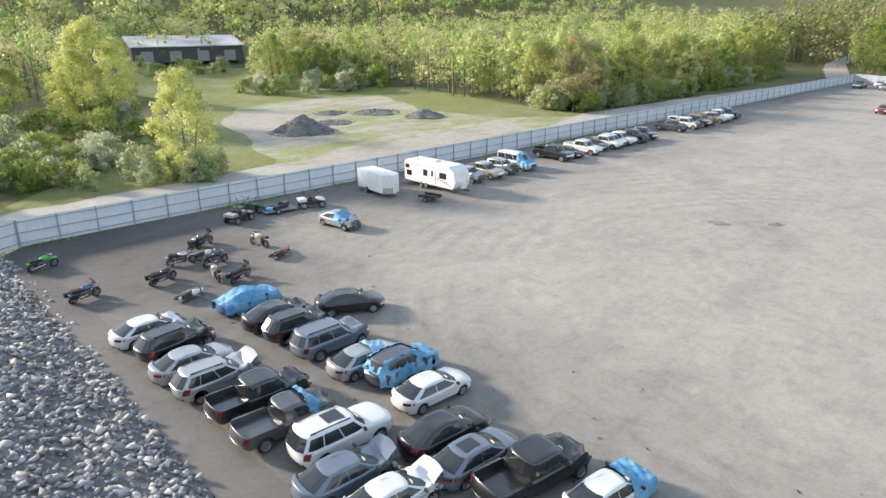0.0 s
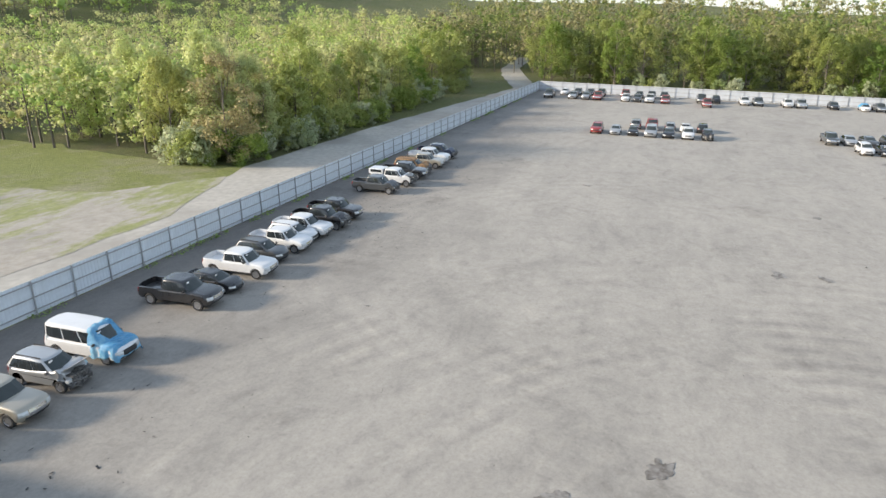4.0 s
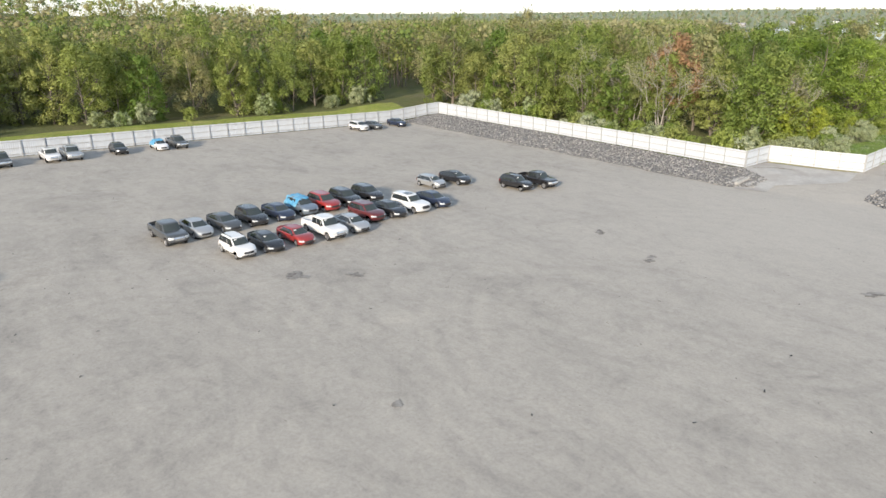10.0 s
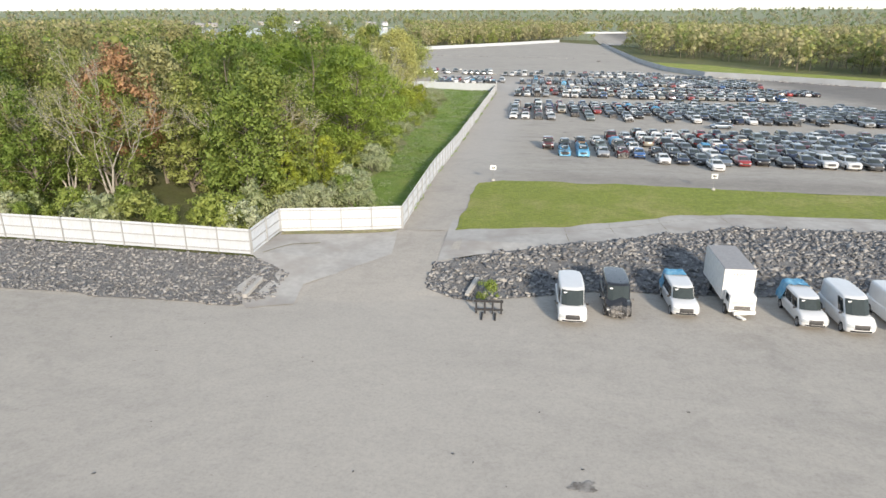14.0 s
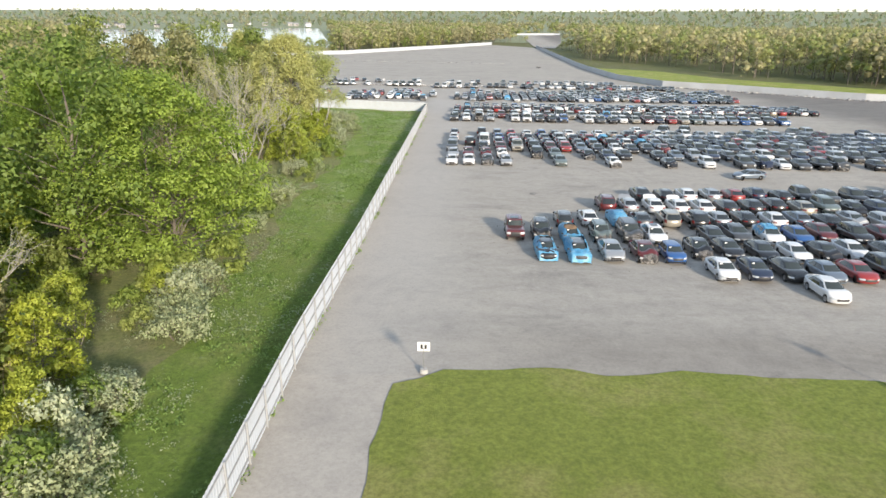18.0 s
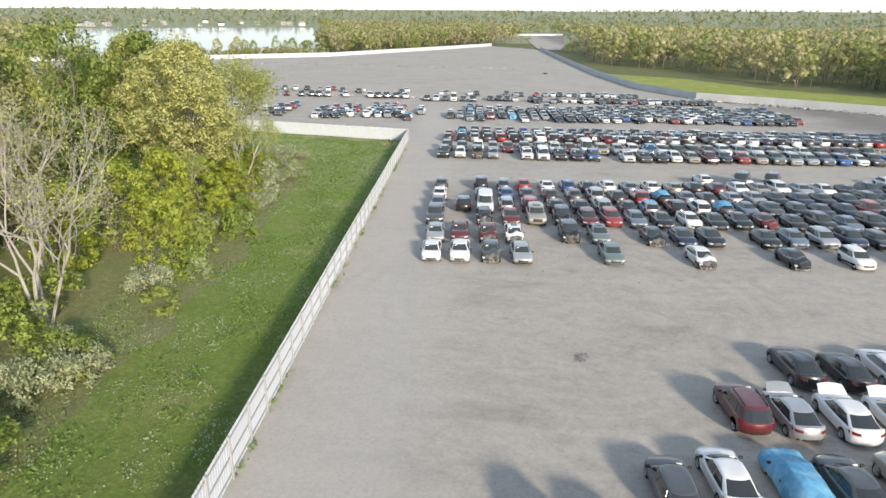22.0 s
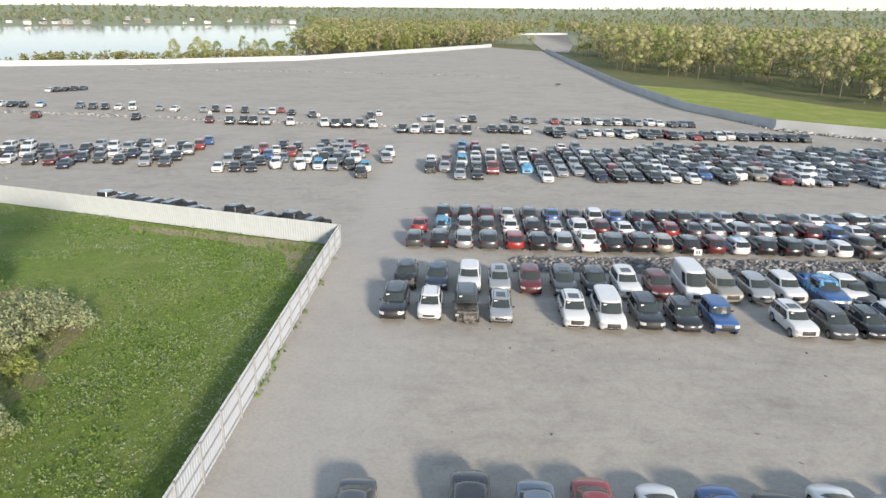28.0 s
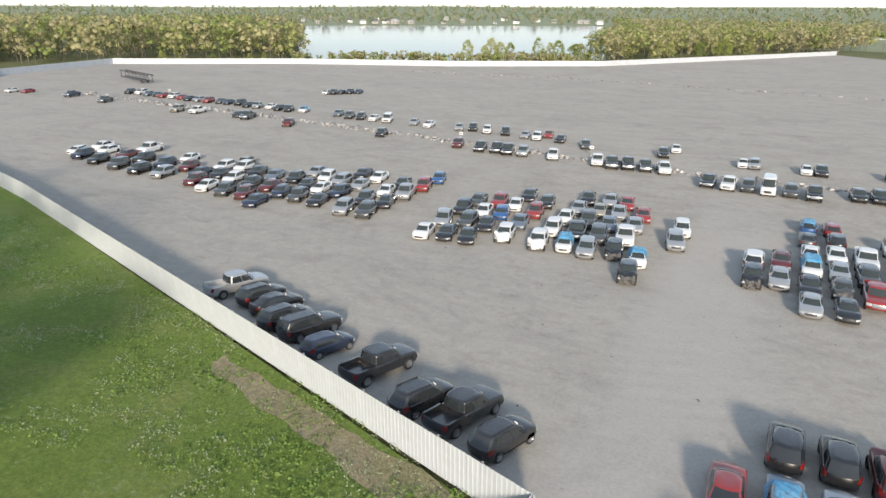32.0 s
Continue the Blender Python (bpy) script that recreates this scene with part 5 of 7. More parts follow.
for r in range(3):
    parked(mixed(16, 20 + r), 71.5, -251 - 5.2 * r, -2.7, 0, -90, 3, "third block of the upper lot")

# fourth block
columns([(124.1, 5.2, "uK* uW!"), (121.5, 6.4, "sS sM"), (118.9, 0, "sS sK uWt sW! sG! hBt!"), (116.2, 0.4, "sK sG* sS sW uK! hR!")], -284.6, 2, "fourth block of the upper lot")
columns([(113.7, 5.2, "pR uG pW"), (110.6, 6, "uK sG sS uW"), (107.8, 6.2, "sLtf sW sG uK!"), (105.3, -1.2, "sW sS sK uM! sW!"), (102.2, 4, "sS sS sK sK!"), (99.4, 5, "sS uS uK sM! sW!")], -284.6, 3, "fourth block of the upper lot")
columns([(96.6 - 2.9 * i, random.Random(i + 3).choice((0, 0, 1, 4)), mixed(random.Random(i).choice((5, 6, 6)), 120 + i)) for i in range(22)], -284.5, 3, "fourth block of the upper lot", 5.2)

# fifth block, past the end of the meadow fence
columns([(132.3, 13.6, "uS uW"), (135.0, 0.5, "uK* sWt"), (137.7, 7, "uK* pW sS sR"), (140.8, 6.5, "uS uG sL sS sR"),], -284.2, 2, "fifth block of the lot", 5.3, 100)
columns([(143.3, 6.8, "hWt pK uG sT sS"), (146.2, 6.5, "uW* uW sW sS sK"), (150.6, 7, "uW* sL uR hK")], -284.2, 3, "fifth block of the lot", 5.3, 100)
columns([(154.0, 4, "sK sK hB sW sK"), (156.6, 4, "sK uG sW uR"), (159.4, 3.4, "sW uS uK sG"), (169.8, 6.8, "uG sK pS uR hB"), (173, 6.4, "uS uK sW sK"), (178.2, 8, "sK uN sS sW"), (182.0, 8.6, "uG sW uS sK"), (185.3, 4, "sN hN sK uW"), (189, 6, "uM sM uK sS"),
         (193, 6, "uG sK sL"), (197, 6.6, "sW uW sK"), (201, 8, "uM sK uW"), (204, 12, "sN uW sT"), (209, 9, "uS uM"), (214, 9, "uK uN sW"), (220, 10, "uG uK"), (226, 11, "uK sM pW"), (232, 12, "uN sW"), (236, 14, "hW sW")], -284.2, 3, "fifth block of the lot", 5.3, 104, 6)

# dark cars behind the meadow fence
for word, x, y in (("uK", 135.3, -254.9), ("pK", 138.4, -256.4), ("uK", 141.3, -256.7), ("pK", 146.1, -258.8), ("hN", 151.0, -259.8), ("xK", 154.0, -261.5), ("uK", 156.8, -262.2), ("sK", 159.4, -264.0), ("uK", 161.6, -264.8), ("pS", 165.0, -265.4)):
    parked(word, x, y, 0, 0, -108, 1, "dark cars behind the meadow fence", 0.1, 3)

# pickups along the far line of rocks, and the strays behind them
parked("pK pW uG vW uG pK", 132.5, -333.5, -2.9, 0.3, 90, 3, "row along the far rocks")
parked("uK uK uK sW . uK uK . sK sW sW uG sW uK uK uR sS sK uG uK uW uS sN uK sK uK uG", 112.3, -334.5, -2.6, 0.2, 92, 3, "row along the far rocks")
parked("sK uS . uW sG uK sR uW sK", 98, -329.5, -5, 0, 92, 3, "row along the far rocks")
parked("sW uS . . sW uK . . . uG sS sG . sR sS sW uK sW sG uW uK sS uW sW sG sL sK", 129, -351, -2.55, 0.1, 92, 3, "row behind the far rocks", 0.4)
parked("pW pG pK pG pW . . pW . pS pK pK pK . uM", 140.5, -339.5, 2.85, -0.2, 104, 3, "pickups along the far rocks", 0.3)
for word, x, y in (("uK", 199.4, -345), ("uM*", 225, -345), ("pG", 240, -349), ("sK", 244, -350), ("pW", 257.5, -349.5), ("xT", 263.7, -348), ("pG", 294.9, -352), ("pN", 314, -355.5), ("cR", 334, -354), ("sW", 339, -352), ("uG", 157.9, -355), ("uK", 142.7, -354), ("sW", 141.5, -360), ("sR", 168, -363), ("uW", 169.5, -359.5), ("sS", 172.5, -360), ("sK", 164.5, -358.5)):
    parked(word, x, y, 0, 0, 106, 3, "strays along the far rocks", 0.3, 8)
parked("uK uW uK sS . sW sS . wW sW uK uG uL . . sWt uK sK sW uS sK uK sN sG uR sS sK sR uW sR sK sL uW uK", 177.6, -361, 3.9, -0.25, 106, 3, "row behind the far rocks", 0.5, 8)
parked("sW uK sK uK sN", 255.8, -402, -1.7, -2.0, 106, 3, "a few cars standing alone", 0.3, 8)

for rows_of in CROWDS:
    crowd(rows_of)


# ---- trees and shrubs ----
def limb(v, f, a, b, r0, r1, seg=6):
    a, b = Vector(a), Vector(b)
    d = (b - a).normalized()
    s = d.orthogonal().normalized()
    t = d.cross(s)
    k = len(v)
    for p, r in ((a, r0), (b, r1)):
        for i in range(seg):
            w = 2 * math.pi * i / seg
            v.append(tuple(p + (s * math.cos(w) + t * math.sin(w)) * r))
    f += [(k + i, k + (i + 1) % seg, k + seg + (i + 1) % seg, k + seg + i) for i in range(seg)]


def quick_mesh(name, parts_, mats, normals=None):
    """A mesh of triangles and quads from arrays: (points, faces, material index) each."""
    me = bpy.data.meshes.new(name)
    vs, idx, start, mi, k, c = [], [], [], [], 0, 0
    for v, f, m in parts_:
        v, f = np.asarray(v, np.float32).reshape(-1, 3), np.asarray(f, np.int32)
        if not len(f):
            continue
        vs.append(v)
        idx.append((f + k).ravel())
        start.append(c + np.arange(len(f)) * f.shape[1])
        mi.append(np.full(len(f), m, np.int32))
        k += len(v)
        c += f.size
    me.vertices.add(k)
    me.vertices.foreach_set("co", np.concatenate(vs).ravel())
    me.loops.add(c)
    me.loops.foreach_set("vertex_index", np.concatenate(idx))
    me.polygons.add(sum(len(s) for s in start))
    me.polygons.foreach_set("loop_start", np.concatenate(start).astype(np.int32))
    for m in mats:
        me.materials.append(m)
    me.polygons.foreach_set("material_index", np.concatenate(mi))
    me.update(calc_edges=True)
    if normals is not None:
        me.normals_split_custom_set_from_vertices(normals)
    return me


def leaves(centres, radii, count, size, rng, droop=0.2, rise=0.6):
    """Small leaf sprays round the given centres, as points and triangles."""
    c = np.repeat(np.arange(len(centres)), count)
    d = rng.normal(size=(len(c), 3))
    d /= np.linalg.norm(d, axis=1)[:, None]
    p = np.asarray(centres)[c] + d * (np.asarray(radii)[c] * np.abs(rng.normal(0.84, 0.27, len(c))))[:, None] * np.array([1, 1, 0.85])
    n = d + rng.normal(size=d.shape) * 0.75 + np.array([0, 0, 0.25])
    n /= np.linalg.norm(n, axis=1)[:, None]
    a = np.cross(n, rng.normal(size=d.shape))
    a /= np.linalg.norm(a, axis=1)[:, None]
    b = np.cross(n, a)
    s = (size * rng.uniform(0.5, 1.35, len(c)))[:, None]
    v = np.stack([p - a * s - b * s * 0.5, p + a * s * 0.7 - b * s * 0.75, p + a * s * 0.2 + b * s], 1)
    v[:, 2, 2] -= droop * s[:, 0]
    soft = d * 1.15 + rng.normal(size=d.shape) * 0.25 + np.array([0, 0, rise])
    soft /= np.linalg.norm(soft, axis=1)[:, None]
    face = np.cross(v[:, 1] - v[:, 0], v[:, 2] - v[:, 0])
    away = (face * soft).sum(1) < 0
    v[away] = v[away][:, ::-1]
    return v.reshape(-1, 3), np.arange(len(v) * 3).reshape(-1, 3), np.repeat(soft, 3, 0)


ICO = bmesh.new()
bmesh.ops.create_icosphere(ICO, subdivisions=1, radius=1)
ICO_V, ICO_F = np.array([v.co[:] for v in ICO.verts]), np.array([[v.index for v in f.verts] for f in ICO.faces])
ICO.free()


def cores(centres, radii, rng, k=0.7, rise=0.5):
    """The dense inside of each leaf clump: a small uneven lump, as points, triangles and soft normals."""
    c, r = np.asarray(centres), np.asarray(radii) * k
    n, m = len(c), len(ICO_V)
    rough = rng.uniform(0.72, 1.2, (n, m))[:, :, None]
    v = c[:, None, :] + ICO_V[None] * rough * r[:, None, None] * np.array([1, 1, 0.85])
    f = ICO_F[None] + (np.arange(n) * m)[:, None, None]
    nn = np.repeat(ICO_V[None], n, 0) + rng.normal(size=(n, m, 3)) * 0.2 + np.array([0, 0, rise])
    nn /= np.linalg.norm(nn, axis=2)[:, :, None]
    return v.reshape(-1, 3), f.reshape(-1, 3), nn.reshape(-1, 3)


def spreading_tree(seed, height, spread, stems, depth, per, size, leaf, bark, puff=0.7, r0=0.2, fill=0.0):
    """A tree whose stems fan out from the base and fork again and again; sprays of leaves at the tips."""
    rng = np.random.default_rng(seed)
    v, f, tips = [], [], []

    def grow(p, d, length, r, level):
        bend = d + rng.normal(size=3) * 0.12
        mid = p + d * length * 0.5
        q = mid + bend / np.linalg.norm(bend) * length * 0.5
        limb(v, f, p, mid, r, r * 0.86, 6 if level > 2 else 4)
        limb(v, f, mid, q, r * 0.86, r * 0.7, 6 if level > 2 else 4)
        if level <= 2:
            tips.append(q)
        if level == 0:
            return
        for _ in range(3 if level in (2, 3) else 2):
            e = d + rng.normal(size=3) * 0.42 + np.array([0, 0, 0.12])
            grow(q, e / np.linalg.norm(e), length * rng.uniform(0.62, 0.86), r * 0.62, level - 1)
    for i in range(stems):
        w = 2 * math.pi * (i + rng.uniform(0, 0.6)) / stems
        out = spread / height * rng.uniform(0.45, 0.85)
        d = np.array([math.cos(w) * out, math.sin(w) * out, 1.0])
        grow(np.array([math.cos(w) * 0.25, math.sin(w) * 0.25, -0.3]), d / np.linalg.norm(d), height * rng.uniform(0.27, 0.34), r0 * rng.uniform(0.7, 1), depth)
    trunk = shared(("spreading", seed), "trunk", v, f, [bark], True)
    rad = puff * rng.uniform(0.6, 1.3, len(tips))
    lv, lf, ln = leaves(tips, rad, per, size, rng)
    bits, normals = [(lv, lf, 0)], [ln]
    if fill:
        cv, cf, cn = cores(tips, rad, rng, fill)
        bits.append((cv, cf, 0))
        normals.append(cn)
    return trunk, quick_mesh("crown", bits, [leaf], np.concatenate(normals))


def tree_meshes(seed, height, spread, clumps, per, size, bare=0.15, stems=1, leaf=None, bark=None, puff=0.27, fill=0.0):
    """Trunk with limbs, and a crown of many small leaf clumps inside an uneven dome."""
    rng = np.random.default_rng(seed)
    v, f, cen, rad = [], [], [], []
    lobes = rng.uniform(0.7, 1.15, 7)
    stem = []
    for s in range(stems):
        off = rng.normal(size=2) * (0.5 if stems > 1 else 0)
        lean = rng.normal(size=2) * 0.04 * height + off * 1.5
        pts = [np.array([off[0] + lean[0] * t, off[1] + lean[1] * t, -0.3 + height * 0.88 * t]) + np.append(rng.normal(size=2) * 0.15 * t, 0) for t in np.linspace(0, 1, 6)]
        r0 = 0.016 * height / stems ** 0.5
        for i in range(5):
            limb(v, f, pts[i], pts[i + 1], r0 * (1 - i / 5.5), r0 * (1 - (i + 1) / 5.5))
        stem.append((pts, r0))
    for i in range(clumps):
        t = bare + (1 - bare) * rng.uniform(0, 1) ** 0.9
        w = rng.uniform(0, 2 * math.pi)
        u = (t - bare) / (1 - bare)
        reach = spread * max(0.12, math.sin(math.pi * (0.2 + 0.78 * u)) ** 0.7) * lobes[int(w / 2 / math.pi * 7) % 7] * rng.uniform(0.5, 1.0) ** 0.5
        q = np.array([math.cos(w) * reach, math.sin(w) * reach, height * t + rng.normal() * 0.3])
        cen.append(q)
        rad.append(spread * puff * rng.uniform(0.6, 1.2))
        if i % 3 == 0:
            pts, r0 = stem[i % stems]
            k = min(4, max(0, int((t - 0.14) * 5)))
            p0 = pts[k] + (pts[k + 1] - pts[k]) * rng.uniform(0, 1)
            m = (p0 + q) / 2 + np.array([0, 0, 0.06 * reach])
            limb(v, f, p0, m, r0 * 0.4 * (1.15 - t), r0 * 0.22 * (1.15 - t), 5)
            limb(v, f, m, q, r0 * 0.22 * (1.15 - t), 0.015, 4)
    trunk = shared(("trunk", seed, height), "trunk", v, f, [bark or BARK], True)
    lv, lf, ln = leaves(cen, rad, per, size, rng)
    bits, normals = [(lv, lf, 0)], [ln]
    if fill:
        cv, cf, cn = cores(cen, rad, rng, fill)
        bits.append((cv, cf, 0))
        normals.append(cn)
    return trunk, quick_mesh("crown", bits, [leaf or LEAF], np.concatenate(normals))


def tree(meshes, x, y, scale, label, group="woods", turn=None, leaf=None):
    root = empty("tree", pose(x, y, ground(x, y) - 0.1, 0, 0, random.uniform(0, 360) if turn is None else turn) @ Matrix.Diagonal((scale * random.uniform(0.9, 1.1), scale, scale * random.uniform(0.9, 1.1), 1)), label, "tree", group)
    for name, me in zip(("trunk", "crown"), meshes):
        ob = new(name, me)
        ob.parent = root
        if leaf and name == "crown":
            ob.material_slots[0].link = "OBJECT"
            ob.material_slots[0].material = leaf


def shrub(meshes, x, y, scale, label="grey-green leafy shrub at the wood's edge"):
    ob = new("shrub", meshes[1])
    ob.matrix_basis = pose(x, y, ground(x, y) - 0.1, 0, 0, random.uniform(0, 360)) @ Matrix.Diagonal((scale, scale, scale * random.uniform(0.8, 1.2), 1))
    tagged(ob, label, "shrub", "shrubs")


MID = [tree_meshes(i, h, s, 84, 84, 0.135, b * 0.5, st, None, None, 0.24) for i, (h, s, b, st) in enumerate([(12, 3.8, 0.12, 1), (14, 4.2, 0.2, 1), (10, 3.6, 0.06, 2), (13, 3.4, 0.1, 1), (11, 4.3, 0.12, 2), (13, 4.4, 0.15, 1)])]
TAN = [tree_meshes(20 + i, h, 4.8, 90, 88, 0.13, 0.2, 1, TANLEAF, None, 0.22) for i, h in enumerate((13, 14))]
WILLOW = [tree_meshes(30 + i, h, 2.9, 60, 100, 0.12, 0.03, 2, WILLOWLEAF, None, 0.27) for i, h in enumerate((9, 11))]
BUSH = [tree_meshes(40 + i, 2.7, 1.6, 26, 76, 0.1, 0.08, 2, lf, None, 0.32) for i, lf in enumerate((SHRUB, SHRUB, SCRUB))]
BIGGREEN = tree_meshes(50, 18, 7.6, 330, 130, 0.13, 0.14, 2, GREENLEAF, None, 0.16)
BIGTAN = tree_meshes(51, 20, 6.6, 330, 110, 0.13, 0.3, 1, TANLEAF, None, 0.165)
RED = tree_meshes(52, 15, 4.4, 90, 90, 0.16, 0.3, 2, RUSTLEAF, None, 0.22)
BARE = [spreading_tree(53 + i, 15, 6.0, 4, 6, 2, 0.08, TANLEAF, PALEBARK, 0.6, 0.17) for i in range(2)]
LIGHT = spreading_tree(57, 15, 6.5, 3, 5, 34, 0.11, leaf_material("thin yellow-green leaves", [(0.0, (0.42, 0.47, 0.14)), (1.0, (0.46, 0.50, 0.18))]), PALEBARK, 0.95, 0.22)
YELLOW = tree_meshes(54, 11, 3.7, 130, 150, 0.1, 0.03, 3, leaf_material("yellow-green catkins", [(0.0, (0.63, 0.66, 0.22)), (1.0, (0.68, 0.70, 0.26))]), None, 0.2)
SILVER = spreading_tree(58, 3.0, 2.6, 7, 3, 16, 0.085, leaf_material("silvery shrub leaves", [(0.0, (0.405, 0.466, 0.246)), (1.0, (0.493, 0.528, 0.334))]), BARK, 0.42, 0.05)
BRIGHT = tree_meshes(59, 6.5, 2.6, 70, 90, 0.1, 0.02, 3, leaf_material("bright yellow-green leaves", [(0.0, (0.425, 0.476, 0.068)), (1.0, (0.374, 0.442, 0.0765))]), None, 0.22)


def in_the_way(x, y):
    """The gap in the woods through which the shed shows."""
    return 17.5 < math.degrees(math.atan2(x, y)) < 30 and 118 < math.hypot(x, y) < 228


def wood(n, seed, inside, kinds, lo, hi, label, gap=3.0, leaf=None):
    """Trees strewn over a stretch of the plan, never closer than gap."""
    rnd, got, tries = random.Random(seed), [], 0
    while len(got) < n and tries < n * 60:
        tries += 1
        x, y = inside(rnd)
        if not in_the_way(x, y) and all((x - a) ** 2 + (y - b) ** 2 > gap * gap for a, b in got):
            got.append((x, y))
            tree(rnd.choice(kinds), x, y, rnd.uniform(lo, hi), label, leaf=leaf)


def thicket(n, seed, inside, lo, hi, kinds=None):
    rnd = random.Random(seed)
    for _ in range(n):
        shrub(rnd.choice(kinds or BUSH), *inside(rnd), rnd.uniform(lo, hi))


# north woods behind the clearing and along the road
wood(36, 1, lambda r: (r.uniform(112, 232), r.uniform(78.5, 90)), MID + MID + WILLOW, 0.85, 1.15, "leafing spring tree on the wood's edge", 4.6)
wood(9, 11, lambda r: (r.uniform(116, 132), r.uniform(82, 116)), WILLOW, 1.15, 1.5, "tall pale-green willow beside the sandy clearing", 4.5)
for x, y, k in ((118.4, 83, 1.5), (123.5, 80, 1.35), (119, 93, 1.3), (122, 110, 1.3), (134, 80, 1.2), (162, 77.5, 1.1)):
    tree(WILLOW[int(y) % 2], x, y, k, "tall pale-green willow beside the sandy clearing")
wood(16, 2, lambda r: (r.uniform(64, 128), r.uniform(152, 166)), MID, 0.75, 1.0, "leafing spring tree behind the clearing", 5)
for x, y, k in ((86.4, 152, 1.0), (98, 152, 1.1), (111.5, 150, 1.25), (122, 134, 1.1), (116, 142, 0.9)):
    tree(WILLOW[int(x) % 2], x, y, k, "slim pale-green tree behind the clearing")
wood(10, 3, lambda r: (r.uniform(-14, 30), r.uniform(112, 150)), MID, 0.7, 0.95, "leafing spring tree among the scrub", 6)
tree(YELLOW, 33.4, 77.8, 1.12, "bright yellow-green tree beside the dirt road")
tree(YELLOW, 39.4, 126, 1.5, "tall bright yellow-green tree among shrubs")
tree(YELLOW, 35.5, 121, 1.25, "bright yellow-green tree among shrubs")
tree(YELLOW, 52, 150, 1.2, "bright yellow-green tree near the shed")
thicket(46, 12, lambda r: (r.uniform(10, 31), r.uniform(79, 102)), 0.75, 1.45)
thicket(12, 25, lambda r: (r.uniform(28, 38), r.uniform(75, 80)), 0.7, 1.2, BUSH[:2])
thicket(30, 26, lambda r: (r.uniform(10, 44), r.uniform(98, 128)), 1.0, 1.9, [BUSH[2], BUSH[2], BUSH[0]])
thicket(34, 27, lambda r: (r.uniform(78, 118), r.uniform(133, 150)), 0.9, 1.7, BUSH)
thicket(40, 13, lambda r: (r.uniform(112, 225), r.uniform(74.5, 78)), 0.9, 1.7, BUSH + [BUSH[2]])
thicket(9, 28, lambda r: (r.uniform(70, 108), r.uniform(188, 200)), 1.0, 1.7)
thicket(22, 29, lambda r: (r.uniform(110, 132), r.uniform(77, 86)), 1.0, 1.7, BUSH)
# east woods
wood(44, 4, lambda r: (r.uniform(243, 262), r.uniform(-84, 62)), MID + TAN, 1.15, 1.45, "tall spring tree behind the east fence", 4.6, OLIVE)
thicket(22, 15, lambda r: (r.uniform(240, 243), r.uniform(-84, 40)), 0.8, 1.4)
# woods between the two lots
wood(32, 5, lambda r: (r.uniform(150, 236), r.uniform(-106, -90)), MID + TAN, 1.0, 1.45, "spring tree behind the white fence", 4.8, OLIVE)
wood(16, 6, lambda r: (r.uniform(150, 232), r.uniform(-128, -104)), MID + TAN, 1.25, 1.5, "tall spring tree in the wood", 5, OLIVE)
wood(26, 7, lambda r: (r.uniform(163, 185), r.uniform(-222, -118)), MID + TAN, 1.2, 1.5, "spring tree beside the meadow", 5, OLIVE)
tree(RED, 167, -97, 1.15, "tree with red-brown young leaves in the wood")
for x, y, k in ((173, -94, 0.9), (153, -99, 0.85), (166, -92, 0.9), (184, -95, 0.95)):
    tree(BARE[int(x) % 2], x, y, k, "pale-barked tree with few leaves")
tree(BIGGREEN, 147.8, -129, 1.0, "large fresh-green tree at the meadow's edge", turn=20)
tree(BIGGREEN, 160, -136, 0.95, "large fresh-green tree in the wood", turn=140)
tree(BARE[0], 151, -161.5, 1.0, "pale-barked nearly bare tree at the meadow's edge", turn=0)
tree(BARE[1], 153.5, -167, 1.0, "pale-barked nearly bare tree at the meadow's edge", turn=75)
tree(BARE[1], 164, -170.5, 0.85, "pale-barked nearly bare tree in the wood", turn=10)
tree(BARE[0], 150, -105, 0.75, "pale-barked nearly bare tree in the wood", turn=190)
tree(BIGTAN, 154.5, -199, 1.05, "large oak with tan spring catkins", turn=30)
tree(BIGTAN, 165, -209, 0.95, "large oak with tan spring catkins", turn=200)
tree(BIGTAN, 168, -186, 0.9, "large oak with tan spring catkins", turn=100)
tree(LIGHT, 154.3, -217, 1.1, "slender pale-barked tree with thin yellow-green leaves", turn=40)
tree(LIGHT, 156.5, -219, 1.0, "slender pale-barked tree with thin yellow-green leaves", turn=210)
tree(LIGHT, 152.5, -190, 0.55, "slender pale-barked tree with thin yellow-green leaves", turn=120)
tree(LIGHT, 150, -204, 0.7, "slender pale-barked tree with thin yellow-green leaves", turn=300)
for x, y, k in ((147, -173.5, 1.0), (149, -180, 0.9), (146.5, -186, 0.7), (149, -198, 0.9), (150, -210, 0.7), (152, -186, 1.3), (154, -180, 1.4), (151, -193, 1.1), (156, -174, 1.3), (153, -205, 1.2), (157, -211, 1.3), (150, -140, 1.1), (153, -148, 1.3), (155, -118, 1.3), (151, -110, 1.2), (148, -102, 1.1), (142, -100, 0.75), (145, -106, 0.9), (143.5, -118, 0.6), (147, -96, 0.8), (147, -112, 0.8)):
    tree(BRIGHT, x, y, k, "young bright yellow-green tree at the wood's edge")
